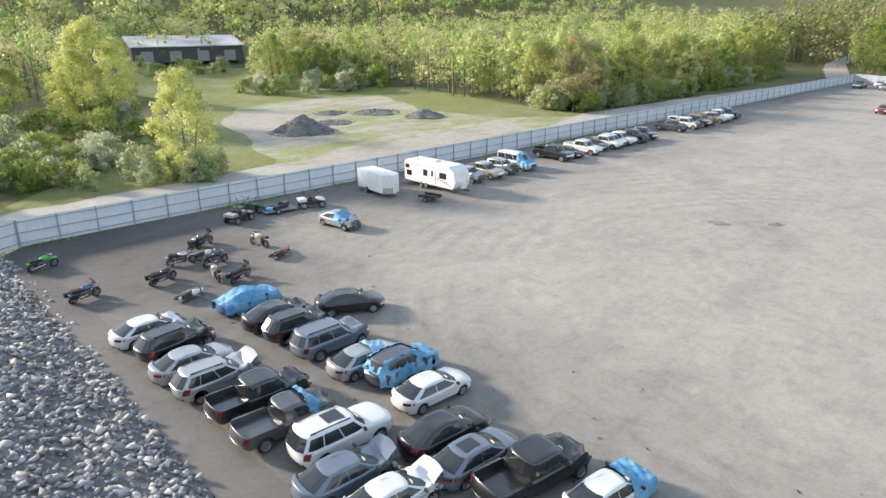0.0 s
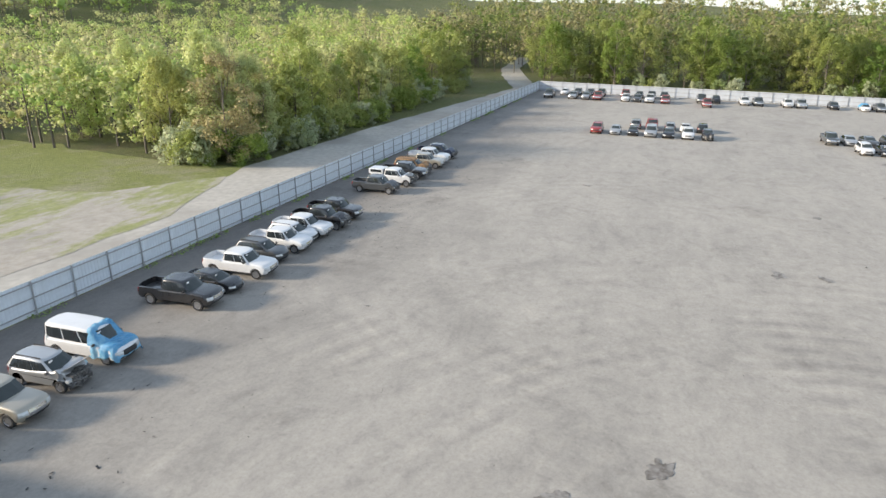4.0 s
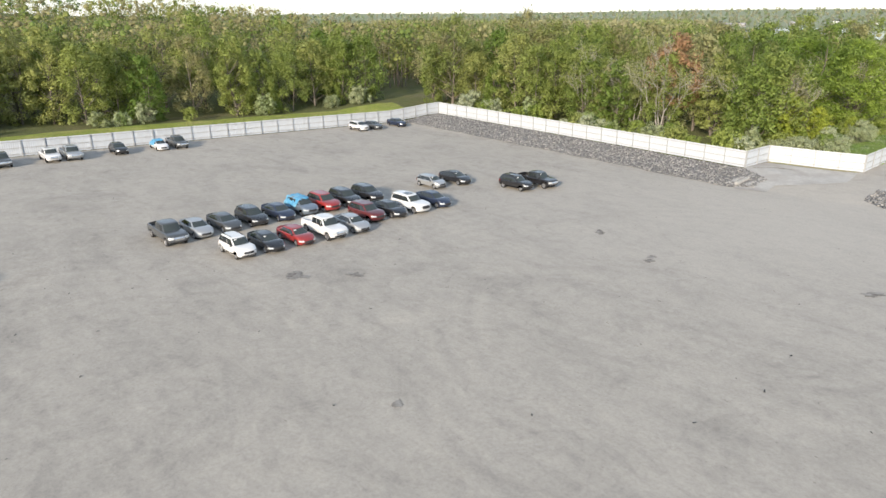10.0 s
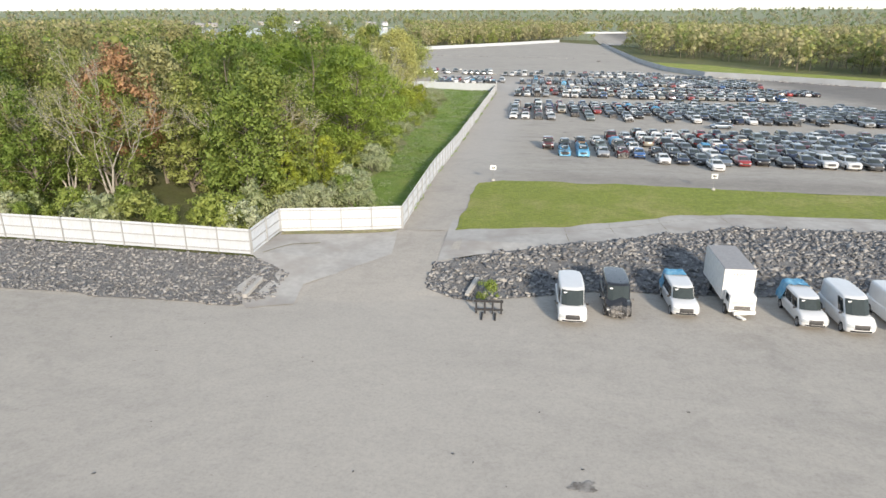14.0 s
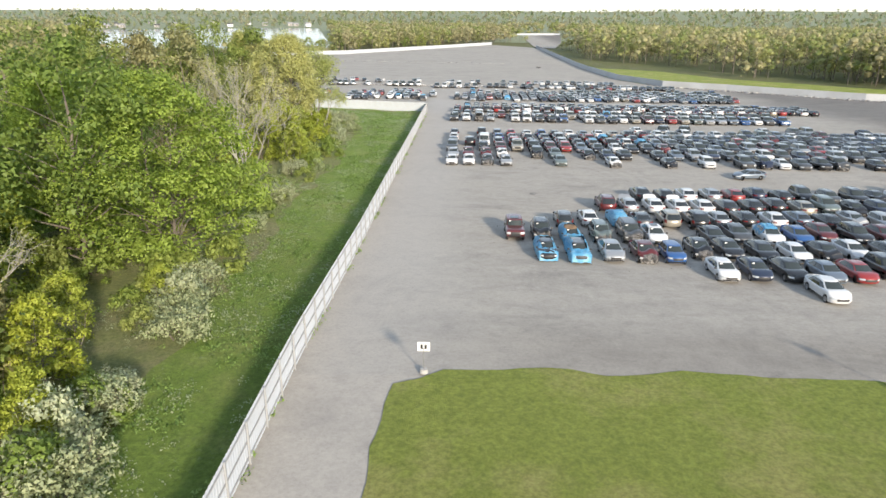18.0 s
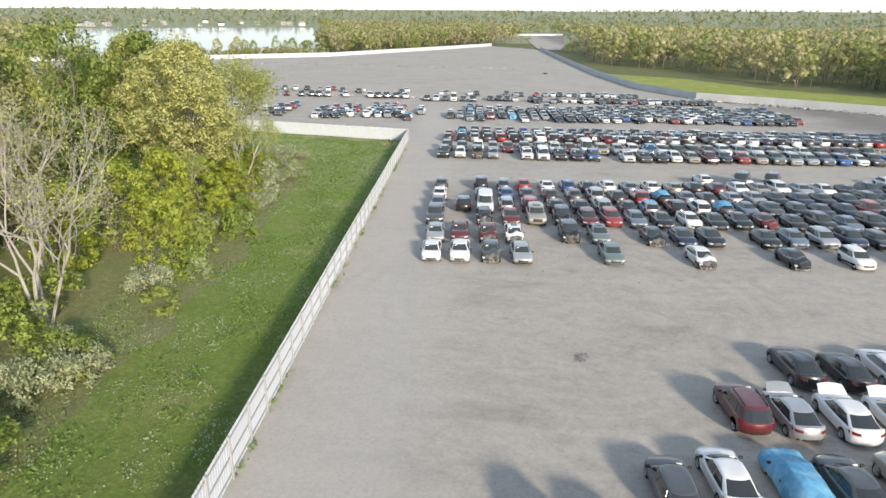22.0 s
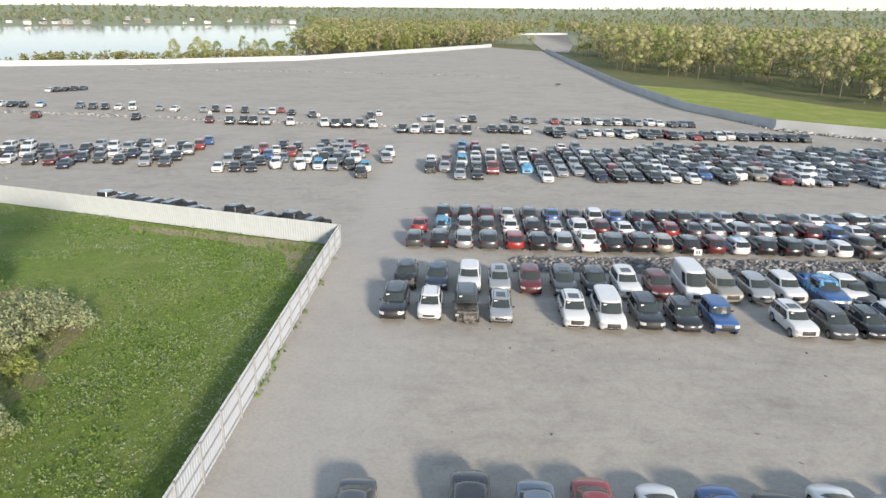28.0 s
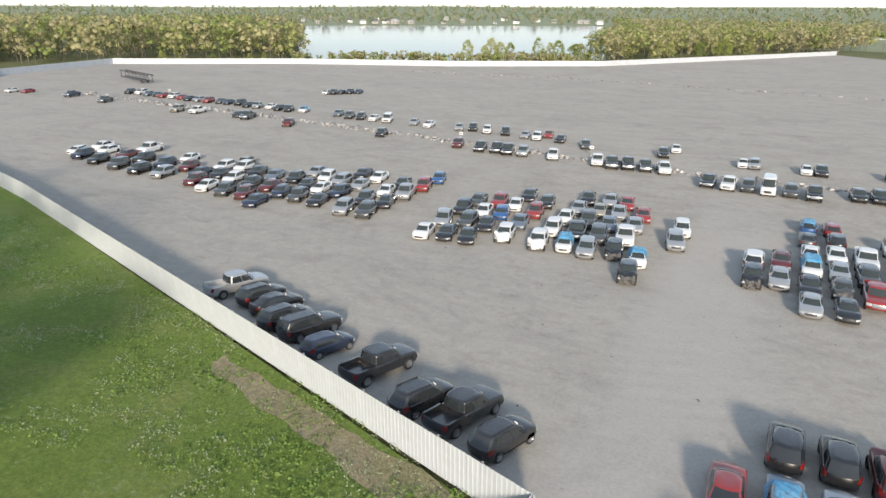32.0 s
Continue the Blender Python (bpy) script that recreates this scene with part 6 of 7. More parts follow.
for x, y, k in ((145.5, -151.7, 1.1), (144.6, -154, 0.9), (146.1, -168, 1.0), (144.7, -213.2, 0.7), (146.3, -211, 0.8), (145.1, -196, 0.9), (145.3, -185.7, 1.0), (148.6, -227, 1.1), (150.2, -225, 1.2),
                (140.9, -115, 0.9), (139.9, -112.5, 1.0), (141.5, -117, 1.1), (138, -94.8, 1.0), (139.6, -97.5, 1.2), (142, -93, 1.2), (144, -90.5, 1.1), (140.5, -104, 0.9), (142.5, -122, 1.0), (143.8, -140, 0.8), (151.5, -228, 1.2)):
    tree(SILVER, x, y, k, "silvery grey-green shrub at the meadow's edge", "silvery shrubs")
thicket(46, 16, lambda r: (r.uniform(146, 212), r.uniform(-89, -82)), 0.7, 1.5)
EDGE_Y, EDGE_X = [-250, -231, -208, -188, -178, -153, -128, -115, -98, -90], [150, 148, 144.5, 143.8, 141.5, 142.5, 141, 140, 138.5, 142]
edge = lambda y: float(np.interp(y, EDGE_Y, EDGE_X))
thicket(50, 17, lambda r: (lambda y: (edge(y) + 0.8 + 4.5 * r.random() ** 1.3, y))(r.uniform(-228, -92)), 0.45, 1.1, [BUSH[2], BUSH[2], BUSH[0]])
thicket(42, 18, lambda r: (lambda y: (edge(y) + 4 + 12 * r.random(), y))(r.uniform(-232, -92)), 0.8, 1.5, [BUSH[2]])
# a belt of low trees between the far fence and the bay
wood(26, 19, lambda r: (lambda t: (405 - 300 * t + r.uniform(4, 20), -468 - 265 * t))(r.uniform(0.42, 0.9)), TAN + MID[4:], 0.6, 0.95, "round tree on the bay's shore", 5)
wood(14, 22, lambda r: (lambda t: (405 - 300 * t + r.uniform(4, 12), -468 - 265 * t))(r.uniform(0, 0.42)), MID, 0.3, 0.45, "low round tree on the bay's shore", 5)


def canopy(name, n, seed, inside, hi, size, per, material, label, puffs=6, core=0.42):
    """Far woods that nobody could count: bare stems and crowns of leaf clumps, in one mesh."""
    rnd, rng = random.Random(seed), np.random.default_rng(seed)
    cen, rad, v, f = [], [], [], []
    for _ in range(n):
        x, y = inside(rnd)
        z, h = ground(x, y), rnd.uniform(0.7, 1.05) * hi
        if z < -13.9 or in_the_way(x, y) or -25 < x < 60 and -1110 < y < -690:
            continue
        limb(v, f, (x, y, z - 0.3), (x, y, z + h * 0.7), 0.2, 0.08, 4)
        for j in range(puffs):
            u = rnd.uniform(0.25, 1)
            cen.append((x + rnd.gauss(0, 1.8 * hi / 12), y + rnd.gauss(0, 1.8 * hi / 12), z + h * (u if j else 0.95)))
            rad.append(rnd.uniform(1.3, 2.5) * hi / 12 * (6 / puffs) ** 0.45)
    lv, lf, ln = leaves(cen, rad, per, size, rng)
    cv, cf, cn = cores(cen, rad, rng, core)
    stems = new("stems", quick_mesh("stems", [(v, f, 0)], [BARK]))
    me = quick_mesh(name, [(lv, lf, 0), (cv, cf, 0)], [material], np.concatenate([ln, cn]))
    ob = tagged(new(name, me), label, "woods", kind="stuff")
    stems.parent = ob


def ring_spot(r, a0, a1, r0, r1):
    a, d = radians(r.uniform(a0, a1)), math.sqrt(r.uniform(r0 * r0, r1 * r1))
    return 124 + d * math.sin(a), -224 - d * math.cos(a)
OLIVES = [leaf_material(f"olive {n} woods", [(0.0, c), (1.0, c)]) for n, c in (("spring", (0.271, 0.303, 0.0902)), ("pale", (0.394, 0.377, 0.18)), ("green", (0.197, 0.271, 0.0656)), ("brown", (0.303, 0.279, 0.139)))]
# lightened and greyed for haze in the colour itself, less than HAZE
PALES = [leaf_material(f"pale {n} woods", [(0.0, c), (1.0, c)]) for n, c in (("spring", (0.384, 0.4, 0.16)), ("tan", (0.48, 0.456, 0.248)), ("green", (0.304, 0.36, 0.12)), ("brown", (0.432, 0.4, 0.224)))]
# leaf colours of the farthest woods, with the haze of distance mixed in
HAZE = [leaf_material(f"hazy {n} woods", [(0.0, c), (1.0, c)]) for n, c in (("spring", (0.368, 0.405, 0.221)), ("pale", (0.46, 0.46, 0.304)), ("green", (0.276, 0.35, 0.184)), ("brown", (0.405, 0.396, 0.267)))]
# sun through the backlit north crowns painted in as brighter leaf colours
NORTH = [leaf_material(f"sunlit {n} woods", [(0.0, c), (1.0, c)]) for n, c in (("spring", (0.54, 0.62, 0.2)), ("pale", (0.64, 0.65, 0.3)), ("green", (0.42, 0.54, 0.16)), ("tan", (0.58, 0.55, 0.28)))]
for i in range(4):
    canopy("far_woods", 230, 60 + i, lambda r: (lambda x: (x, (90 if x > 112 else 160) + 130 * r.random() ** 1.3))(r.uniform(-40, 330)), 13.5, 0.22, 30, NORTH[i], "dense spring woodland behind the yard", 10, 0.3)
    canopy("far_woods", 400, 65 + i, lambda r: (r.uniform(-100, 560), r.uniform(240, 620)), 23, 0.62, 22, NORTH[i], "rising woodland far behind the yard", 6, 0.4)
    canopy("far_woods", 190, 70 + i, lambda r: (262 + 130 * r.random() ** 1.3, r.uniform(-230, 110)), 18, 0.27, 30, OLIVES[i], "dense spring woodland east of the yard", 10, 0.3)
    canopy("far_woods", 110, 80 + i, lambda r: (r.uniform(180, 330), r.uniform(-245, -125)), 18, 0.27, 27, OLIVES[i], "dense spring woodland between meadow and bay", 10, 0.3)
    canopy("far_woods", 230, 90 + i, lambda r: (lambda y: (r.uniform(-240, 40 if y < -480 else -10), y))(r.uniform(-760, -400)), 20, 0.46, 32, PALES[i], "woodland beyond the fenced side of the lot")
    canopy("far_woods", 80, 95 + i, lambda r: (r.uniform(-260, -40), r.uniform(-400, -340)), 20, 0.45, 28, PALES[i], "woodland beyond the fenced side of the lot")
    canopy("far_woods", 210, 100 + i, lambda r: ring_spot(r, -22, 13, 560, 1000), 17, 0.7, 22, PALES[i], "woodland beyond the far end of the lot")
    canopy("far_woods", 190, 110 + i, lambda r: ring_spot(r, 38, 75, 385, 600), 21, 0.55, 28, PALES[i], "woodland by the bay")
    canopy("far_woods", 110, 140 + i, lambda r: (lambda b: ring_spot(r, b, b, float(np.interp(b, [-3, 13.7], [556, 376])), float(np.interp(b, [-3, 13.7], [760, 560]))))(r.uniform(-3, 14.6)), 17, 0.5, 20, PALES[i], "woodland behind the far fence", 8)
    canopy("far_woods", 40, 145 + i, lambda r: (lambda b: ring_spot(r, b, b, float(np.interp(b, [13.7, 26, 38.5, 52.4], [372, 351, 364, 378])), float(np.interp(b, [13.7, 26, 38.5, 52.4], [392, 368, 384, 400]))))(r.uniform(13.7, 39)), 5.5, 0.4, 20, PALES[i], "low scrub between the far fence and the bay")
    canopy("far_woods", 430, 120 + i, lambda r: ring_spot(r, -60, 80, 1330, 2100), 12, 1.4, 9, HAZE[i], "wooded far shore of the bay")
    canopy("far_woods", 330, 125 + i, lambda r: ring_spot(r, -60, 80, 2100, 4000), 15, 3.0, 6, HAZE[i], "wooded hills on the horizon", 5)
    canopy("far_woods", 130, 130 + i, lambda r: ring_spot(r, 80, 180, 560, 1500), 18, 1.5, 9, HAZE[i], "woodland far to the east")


# ---- stone banks ----
def stone_shapes(n=10):
    out = []
    for i in range(n):
        rng = np.random.default_rng(300 + i)
        bm = bmesh.new()
        for p in rng.uniform(-1, 1, size=(13, 3)) * np.array([0.78, 0.6, 0.34]):
            bm.verts.new(p)
        hull = bmesh.ops.convex_hull(bm, input=bm.verts[:])
        bmesh.ops.delete(bm, geom=hull["geom_interior"], context="VERTS")
        bmesh.ops.triangulate(bm, faces=bm.faces[:])
        bm.verts.index_update()
        out.append((np.array([v.co[:] for v in bm.verts]), [tuple(v.index for v in f.verts) for f in bm.faces]))
        bm.free()
    return out


SHAPES = stone_shapes()
STONES = [shared(("stone", i), "stone", v.tolist(), f, [STONE]) for i, (v, f) in enumerate(SHAPES)]


def riprap(name, poly, n, seed, lo, hi, label, singles=0, near=None, bed=True, stone=None):
    """A bank of broken stone: a bed of rubble, single stones on it, and the rest in one mesh."""
    rnd = random.Random(seed)
    xs, ys = [p[0] for p in poly], [p[1] for p in poly]
    root = sheet(name, poly, RUBBLE, 0.04, 2.0, label, "stone bank") if bed else empty(name, Matrix(), label, "stone bank", kind="structure")

    def within(x, y):
        hit = False
        for (a, b), (c, d) in zip(poly, poly[1:] + poly[:1]):
            if (b > y) != (d > y) and x < (c - a) * (y - b) / (d - b) + a:
                hit = not hit
        return hit
    V, Fc, k, left = [], [], 0, singles
    while n > 0:
        x, y = rnd.uniform(min(xs), max(xs)), rnd.uniform(min(ys), max(ys))
        if not within(x, y):
            continue
        n -= 1
        s = lo + (hi - lo) * rnd.random() ** 2.2
        m = pose(x, y, ground(x, y) + 0.12 * s + 0.05, rnd.uniform(-35, 35), rnd.uniform(-35, 35), rnd.uniform(0, 360)) @ Matrix.Diagonal((s, s, s, 1))
        i = rnd.randrange(len(SHAPES))
        if left and (near is None or near(x, y)):
            left -= 1
            o = new("stone", STONES[i])
            o.parent = root
            o.matrix_basis = m
            if stone:
                o.material_slots[0].link = "OBJECT"
                o.material_slots[0].material = stone
        else:
            M = np.array(m)
            v, f = SHAPES[i]
            V.append(v @ M[:3, :3].T + M[:3, 3])
            Fc += [tuple(q + k for q in face) for face in f]
            k += len(v)
    if V:
        ob = new("loose_stones", quick_mesh("loose_stones", [(np.concatenate(V), np.array(Fc), 0)], [stone or STONE]))
        ob.parent = root
        tagged(ob, kind="stuff")


riprap("bank_west", wavy([(10.7, 62), (10.5, 52), (10.1, 42), (9.6, 33), (9.2, 26), (9.0, 4), (-12, 4), (-12, 60), (4, 63.5)], 2, 0.5, 11), 15500, 1, 0.13, 0.44, "sloping bank of broken grey stone beside the yard", 190, lambda x, y: x > -3 and 18 < y < 50)
riprap("bank_south", wavy([(213, -69.5), (140.6, -68.0), (138, -70), (138.5, -74), (143, -76.9), (213, -79.4)], 2, 0.5, 12), 7500, 2, 0.14, 0.34, "low bank of broken grey stone below the white fence", stone=BLUESTONE)
riprap("bank_vans", wavy([(126.4, -73.5), (122.5, -71.8), (112, -75.5), (92, -76.5), (40, -76.5), (40, -92.8), (88, -93), (97, -92.6), (108, -87.4), (120, -82), (126.6, -78.6)], 2, 0.5, 13), 8500, 3, 0.18, 0.48, "bank of broken grey stone behind the parked vans", 110, lambda x, y: 96 < x < 126, stone=BLUESTONE)
riprap("rock_strip", wavy([(113.5, -241.8), (113.3, -246.2), (72, -247.2), (40, -247.5), (40, -243.2), (72, -242.6)], 2, 0.4, 14), 2200, 4, 0.2, 0.5, "strip of broken stone between two rows of cars", stone=BLUESTONE)
riprap("rock_line", [(325, -360), (233, -351.5), (184, -345.5), (138, -339.5), (108, -338.5), (108, -340.5), (138, -342.5), (184, -349.5), (233, -355.5), (325, -364)], 900, 5, 0.3, 0.9, "broken line of pale stones across the far lot", bed=False)
riprap("rock_line_far", [(286, -496), (184, -502), (95, -487), (95, -488.5), (184, -504), (286, -498)], 220, 6, 0.3, 1.0, "thin line of stones across the empty far lot", bed=False)
riprap("rock_edge", wavy([(44, -343), (24, -329), (-12, -299.5), (-40, -288.5), (-40, -292), (-12, -303), (23, -332.6), (43, -346.6), (53, -380), (51, -378)], 3, 0.4, 15), 700, 7, 0.3, 0.9, "stones along the foot of the far fence")


# ---- mounds in the clearing ----
def mound(x, y, r, h, label, material, seed):
    v, f, seg, rings = [(0, 0, h * 0.93)], [], 36, 14
    lift = lambda px, py: 0.45 * noise.noise((px * 0.8, py * 0.8, x)) + 0.3 * noise.noise((px * 2.3, py * 2.3, x))
    height = lambda q, px, py: h * (1 - q ** 0.9) + lift(px, py) * h * 0.32 * (1 - q * q)
    for i in range(1, rings + 1):
        for k in range(seg):
            a, q = 2 * math.pi * k / seg, i / rings
            rr = r * q * (1 + 0.35 * noise.noise((math.cos(a) * 1.5 + x, math.sin(a) * 1.5, 0.5)))
            px, py = rr * math.cos(a), rr * math.sin(a)
            v.append((px, py, height(q, px, py) - (0.25 if i == rings else 0)))
    f += [(0, 1 + k, 1 + (k + 1) % seg) for k in range(seg)]
    for i in range(rings - 1):
        for k in range(seg):
            a, b = 1 + i * seg + k, 1 + i * seg + (k + 1) % seg
            f.append((a, a + seg, b + seg, b))
    ob = link_mesh("stone_mound", v, f, material)
    ob.location = (x, y, ground(x, y))
    tagged(ob, label, "heap")
    rnd, V, Fc, k = random.Random(seed), [], [], 0
    for _ in range(int(60 * r)):
        w, q = rnd.uniform(0, 2 * math.pi), rnd.random() ** 0.6 * 1.15
        px, py, s = r * q * math.cos(w), r * q * math.sin(w), rnd.uniform(0.1, 0.32)
        M = np.array(pose(px, py, max(0.02, height(min(q, 1), px, py)), rnd.uniform(-40, 40), rnd.uniform(-40, 40), rnd.uniform(0, 360)) @ Matrix.Diagonal((s, s, s, 1)))
        sv, sf = rnd.choice(SHAPES)
        V.append(sv @ M[:3, :3].T + M[:3, 3])
        Fc += [tuple(j + k for j in face) for face in sf]
        k += len(sv)
    lumps = new("loose_stones", quick_mesh("loose_stones", [(np.concatenate(V), np.array(Fc), 0)], [DARKSTONE]))
    lumps.parent = ob
    tagged(lumps, kind="stuff")


DARKSTONE = speckled("dark grey broken rubble", (0.10, 0.10, 0.105), (0.2, 0.2, 0.2), 4.0, 0.9, bump=0.6)
mound(61, 95, 5.2, 2.9, "dark grey heap of gravel on the sandy clearing", RUBBLE, 1)
mound(87, 93, 3.8, 1.5, "low grey heap of gravel on the sandy clearing", RUBBLE, 2)
mound(83, 103, 4.4, 0.7, "low grey heap of gravel on the sandy clearing", RUBBLE, 3)
mound(70, 99, 3.6, 0.3, "flat spread of dark gravel on the sand", RUBBLE, 4)
mound(76, 108, 3.2, 0.5, "low dark heap of soil on the sand", DARKSTONE, 5)


# ---- trailers and the box truck ----
def wheels_on(root, spots, r):
    tyre, rim = wheel_mesh(r)
    for x, y in spots:
        fl = y > 0
        w = new("wheel", shared((r, "tyre", fl), "tyre", *moved(tyre, (0, 0, 0), fl), [RUBBER], True))
        w.parent, w.matrix_basis = root, pose(x, y, r)
        o = new("rim", shared((r, "rim", fl), "rim", *moved(rim, (0, 0, 0), fl), [RIM]))
        o.parent = w


def caravan():
    root = empty("travel_trailer", pose(52.2, 53.7, ground(52.2, 53.7), 0, 0, -89), "white travel trailer with dark windows and dusty roof", "travel trailer")
    L, W, H = 8.3, 2.45, 3.05
    prof = [(-L / 2, 0.6), (-L / 2, 2.75), (-L / 2 + 0.25, H), (L / 2 - 1.1, H), (L / 2 - 0.25, 2.5), (L / 2, 1.5), (L / 2 - 0.15, 0.85), (L / 2 - 0.6, 0.55)]
    bm = bmesh.new()
    a = [bm.verts.new((x, -W / 2, z)) for x, z in prof]
    b = [bm.verts.new((x, W / 2, z)) for x, z in prof]
    bm.faces.new(a)
    bm.faces.new(b[::-1])
    for i in range(len(prof)):
        j = (i + 1) % len(prof)
        bm.faces.new((a[j], a[i], b[i], b[j]))
    bmesh.ops.recalc_face_normals(bm, faces=bm.faces[:])
    bmesh.ops.bevel(bm, geom=bm.edges[:], offset=0.06, segments=2, affect="EDGES")
    part("shell", bm, WHITE, root)
    for x, z, w, h in ((-3.6, 2.3, 0.5, 0.35), (-3.3, 1.55, 0.7, 0.5), (-0.6, 1.9, 0.55, 0.6), (2.2, 1.9, 0.95, 0.55)):
        for s in (-1, 1):
            fr_ = part("window_frame", box_bm((w + 0.12, 0.05, h + 0.12), (x, s * (W / 2 + 0.005), z), 0.01), TRIM, root)
            part("pane", box_bm((w, 0.03, h), (x, s * (W / 2 + 0.025), z)), GLASS, fr_)
    part("door", box_bm((0.7, 0.04, 1.8), (0.7, -W / 2 - 0.015, 1.6), 0.015), WHITE, root, "white entry door")
    part("door_window", box_bm((0.28, 0.03, 0.6), (0.55, -W / 2 - 0.04, 1.95)), GLASS, root)
    part("roof_vent", box_bm((0.8, 0.8, 0.22), (-0.2, 0.1, H + 0.1), 0.04), WHITE, root)
    part("roof_hatch", box_bm((0.4, 0.4, 0.15), (-2.8, -0.4, H + 0.06), 0.03), WHITE, root)
    part("awning_rail", box_bm((6.5, 0.08, 0.1), (-0.4, -W / 2 - 0.05, 2.75), 0.02), WHITE, root)
    part("gas_cover", box_bm((0.35, 0.7, 0.7), (L / 2 + 0.1, 0, 0.95), 0.08), WHITE, root)
    part("tow_frame", box_bm((1.3, 0.1, 0.12), (L / 2 + 0.4, 0, 0.5)), TRIM, root)
    for i in range(3):
        part("stripe", box_bm((3.0 - 0.7 * i, 0.012, 0.06), (2.2, -W / 2 - 0.01, 1.15 + 0.13 * i), turn=Matrix.Rotation(0.2, 4, "Y")), ROOFGREY, root)
    wheels_on(root, [(-1.35, -W / 2 + 0.1), (-0.55, -W / 2 + 0.1), (-1.35, W / 2 - 0.1), (-0.55, W / 2 - 0.1)], 0.36)


def cargo_trailer():
    root = empty("cargo_trailer", pose(46.0, 56.8, ground(46.0, 56.8), 0, 0, -97), "white enclosed cargo trailer with aluminium front corner", "trailer")
    L, W, H = 5.2, 2.2, 2.5
    part("box", box_bm((L, W, H - 0.45), (0, 0, 0.45 + (H - 0.45) / 2), 0.06), WHITE, root)
    bm = bmesh.new()
    tri = [(L / 2 - 0.02, -W / 2), (L / 2 + 0.7, 0), (L / 2 - 0.02, W / 2)]
    lo, hi = [bm.verts.new((x, y, 0.45)) for x, y in tri], [bm.verts.new((x, y, H - 0.03)) for x, y in tri]
    bm.faces.new(hi)
    bm.faces.new(lo[::-1])
    for i in range(3):
        j = (i + 1) % 3
        bm.faces.new((lo[i], lo[j], hi[j], hi[i]))
    bmesh.ops.recalc_face_normals(bm, faces=bm.faces[:])
    part("nose", bm, WHITE, root)
    part("stone_guard", box_bm((1.15, 0.03, 0.6), (L / 2 + 0.33, -W / 4 - 0.02, 0.8), turn=Matrix.Rotation(math.atan2(W / 2, 0.72), 4, "Z")), CHROME, root)
    part("side_door", box_bm((0.8, 0.03, 1.75), (1.2, -W / 2 - 0.01, 1.4), 0.01), WHITE, root)
    part("drawbar", box_bm((1.4, 0.12, 0.12), (L / 2 + 0.9, 0, 0.45)), GALV, root)
    wheels_on(root, [(-0.6, -W / 2), (-0.6, W / 2)], 0.34)


def utility_trailer(x, y, a):
    root = empty("utility_trailer", pose(x, y, ground(x, y), 0, 0, a), "small black flat utility trailer with low tow bar", "trailer")
    part("deck", box_bm((2.2, 1.3, 0.08), (0, 0, 0.5), 0.01), TRIM, root)
    for s in (-1, 1):
        part("side_rail", box_bm((2.2, 0.05, 0.2), (0, s * 0.65, 0.62)), TRIM, root)
    part("drawbar", box_bm((1.0, 0.08, 0.08), (1.5, 0, 0.42)), GALV, root)
    wheels_on(root, [(-0.1, -0.72), (-0.1, 0.72)], 0.27)


def box_truck():
    root = empty("box_truck", pose(101.9, -75.2, ground(101.9, -73.5), 0, 0, 91), "white box truck with crushed cab and grey roof", "truck")
    L, W = 5.6, 2.35
    part("cargo_box", box_bm((L, W, 2.5), (-0.9, 0, 2.15), 0.03), WHITE, root)
    part("roof", box_bm((L - 0.04, W - 0.04, 0.06), (-0.9, 0, 3.42), 0.02), ROOFGREY, root)
    part("side_panel", box_bm((L * 0.85, 0.02, 1.9), (-0.9, W / 2 + 0.008, 2.1)), ROOFGREY, root, "grey printed side panel")
    for i, (x, z, r) in enumerate(((-2.2, 2.3, 0.5), (-0.4, 1.7, 0.45), (0.9, 2.4, 0.4))):
        part("decal", cyl_bm(r, r, 0.02, pose(x, W / 2 + 0.03, z, 90), 20), WHITE, root, "pale round emblem")
    part("cab", box_bm((1.5, 1.95, 1.35), (2.65, 0, 1.15), 0.14), WHITE, root)
    part("windshield", box_bm((0.06, 1.6, 0.62), (3.36, 0, 1.48), 0.02, turn=Matrix.Rotation(-0.2, 4, "Y")), plain("shattered glass", (0.42, 0.5, 0.47), 0.3), root, "shattered windshield")
    for s in (-1, 1):
        part("side_window", box_bm((0.7, 0.03, 0.5), (2.75, s * 0.98, 1.5)), GLASS, root)
        part("headlight", box_bm((0.12, 0.26, 0.2), (3.36, s * 0.75, 0.72), 0.02), LENS, root)
    part("bumper", box_bm((0.2, 1.7, 0.25), (3.45, 0.2, 0.5), 0.03, turn=Matrix.Rotation(0.2, 4, "Z")), WHITE, root, "bent white bumper hanging loose")
    part("broken_panel", box_bm((0.7, 0.3, 0.12), (3.8, -0.1, 0.25), 0.03, turn=Matrix.Rotation(0.5, 4, "Z")), WHITE, root)
    part("grille", box_bm((0.1, 1.2, 0.35), (3.37, 0, 0.85), 0.02), WRECK, root)
    part("chassis", box_bm((6.6, 0.9, 0.25), (-0.2, 0, 0.7)), TRIM, root)
    text = bpy.data.curves.new("lettering", "FONT")
    text.body, text.size, text.extrude, text.align_x, text.align_y = "PEAK", 0.42, 0.006, "CENTER", "CENTER"
    ob = new("lettering", text)
    ob.parent, ob.matrix_basis = root, pose(L / 2 - 0.9 + 0.012, 0, 3.0, 90, 0, 90)
    text.materials.append(ROOFGREY)
    wheels_on(root, [(2.55, -0.95), (2.55, 0.95), (-2.0, -0.98), (-2.0, 0.98)], 0.42)


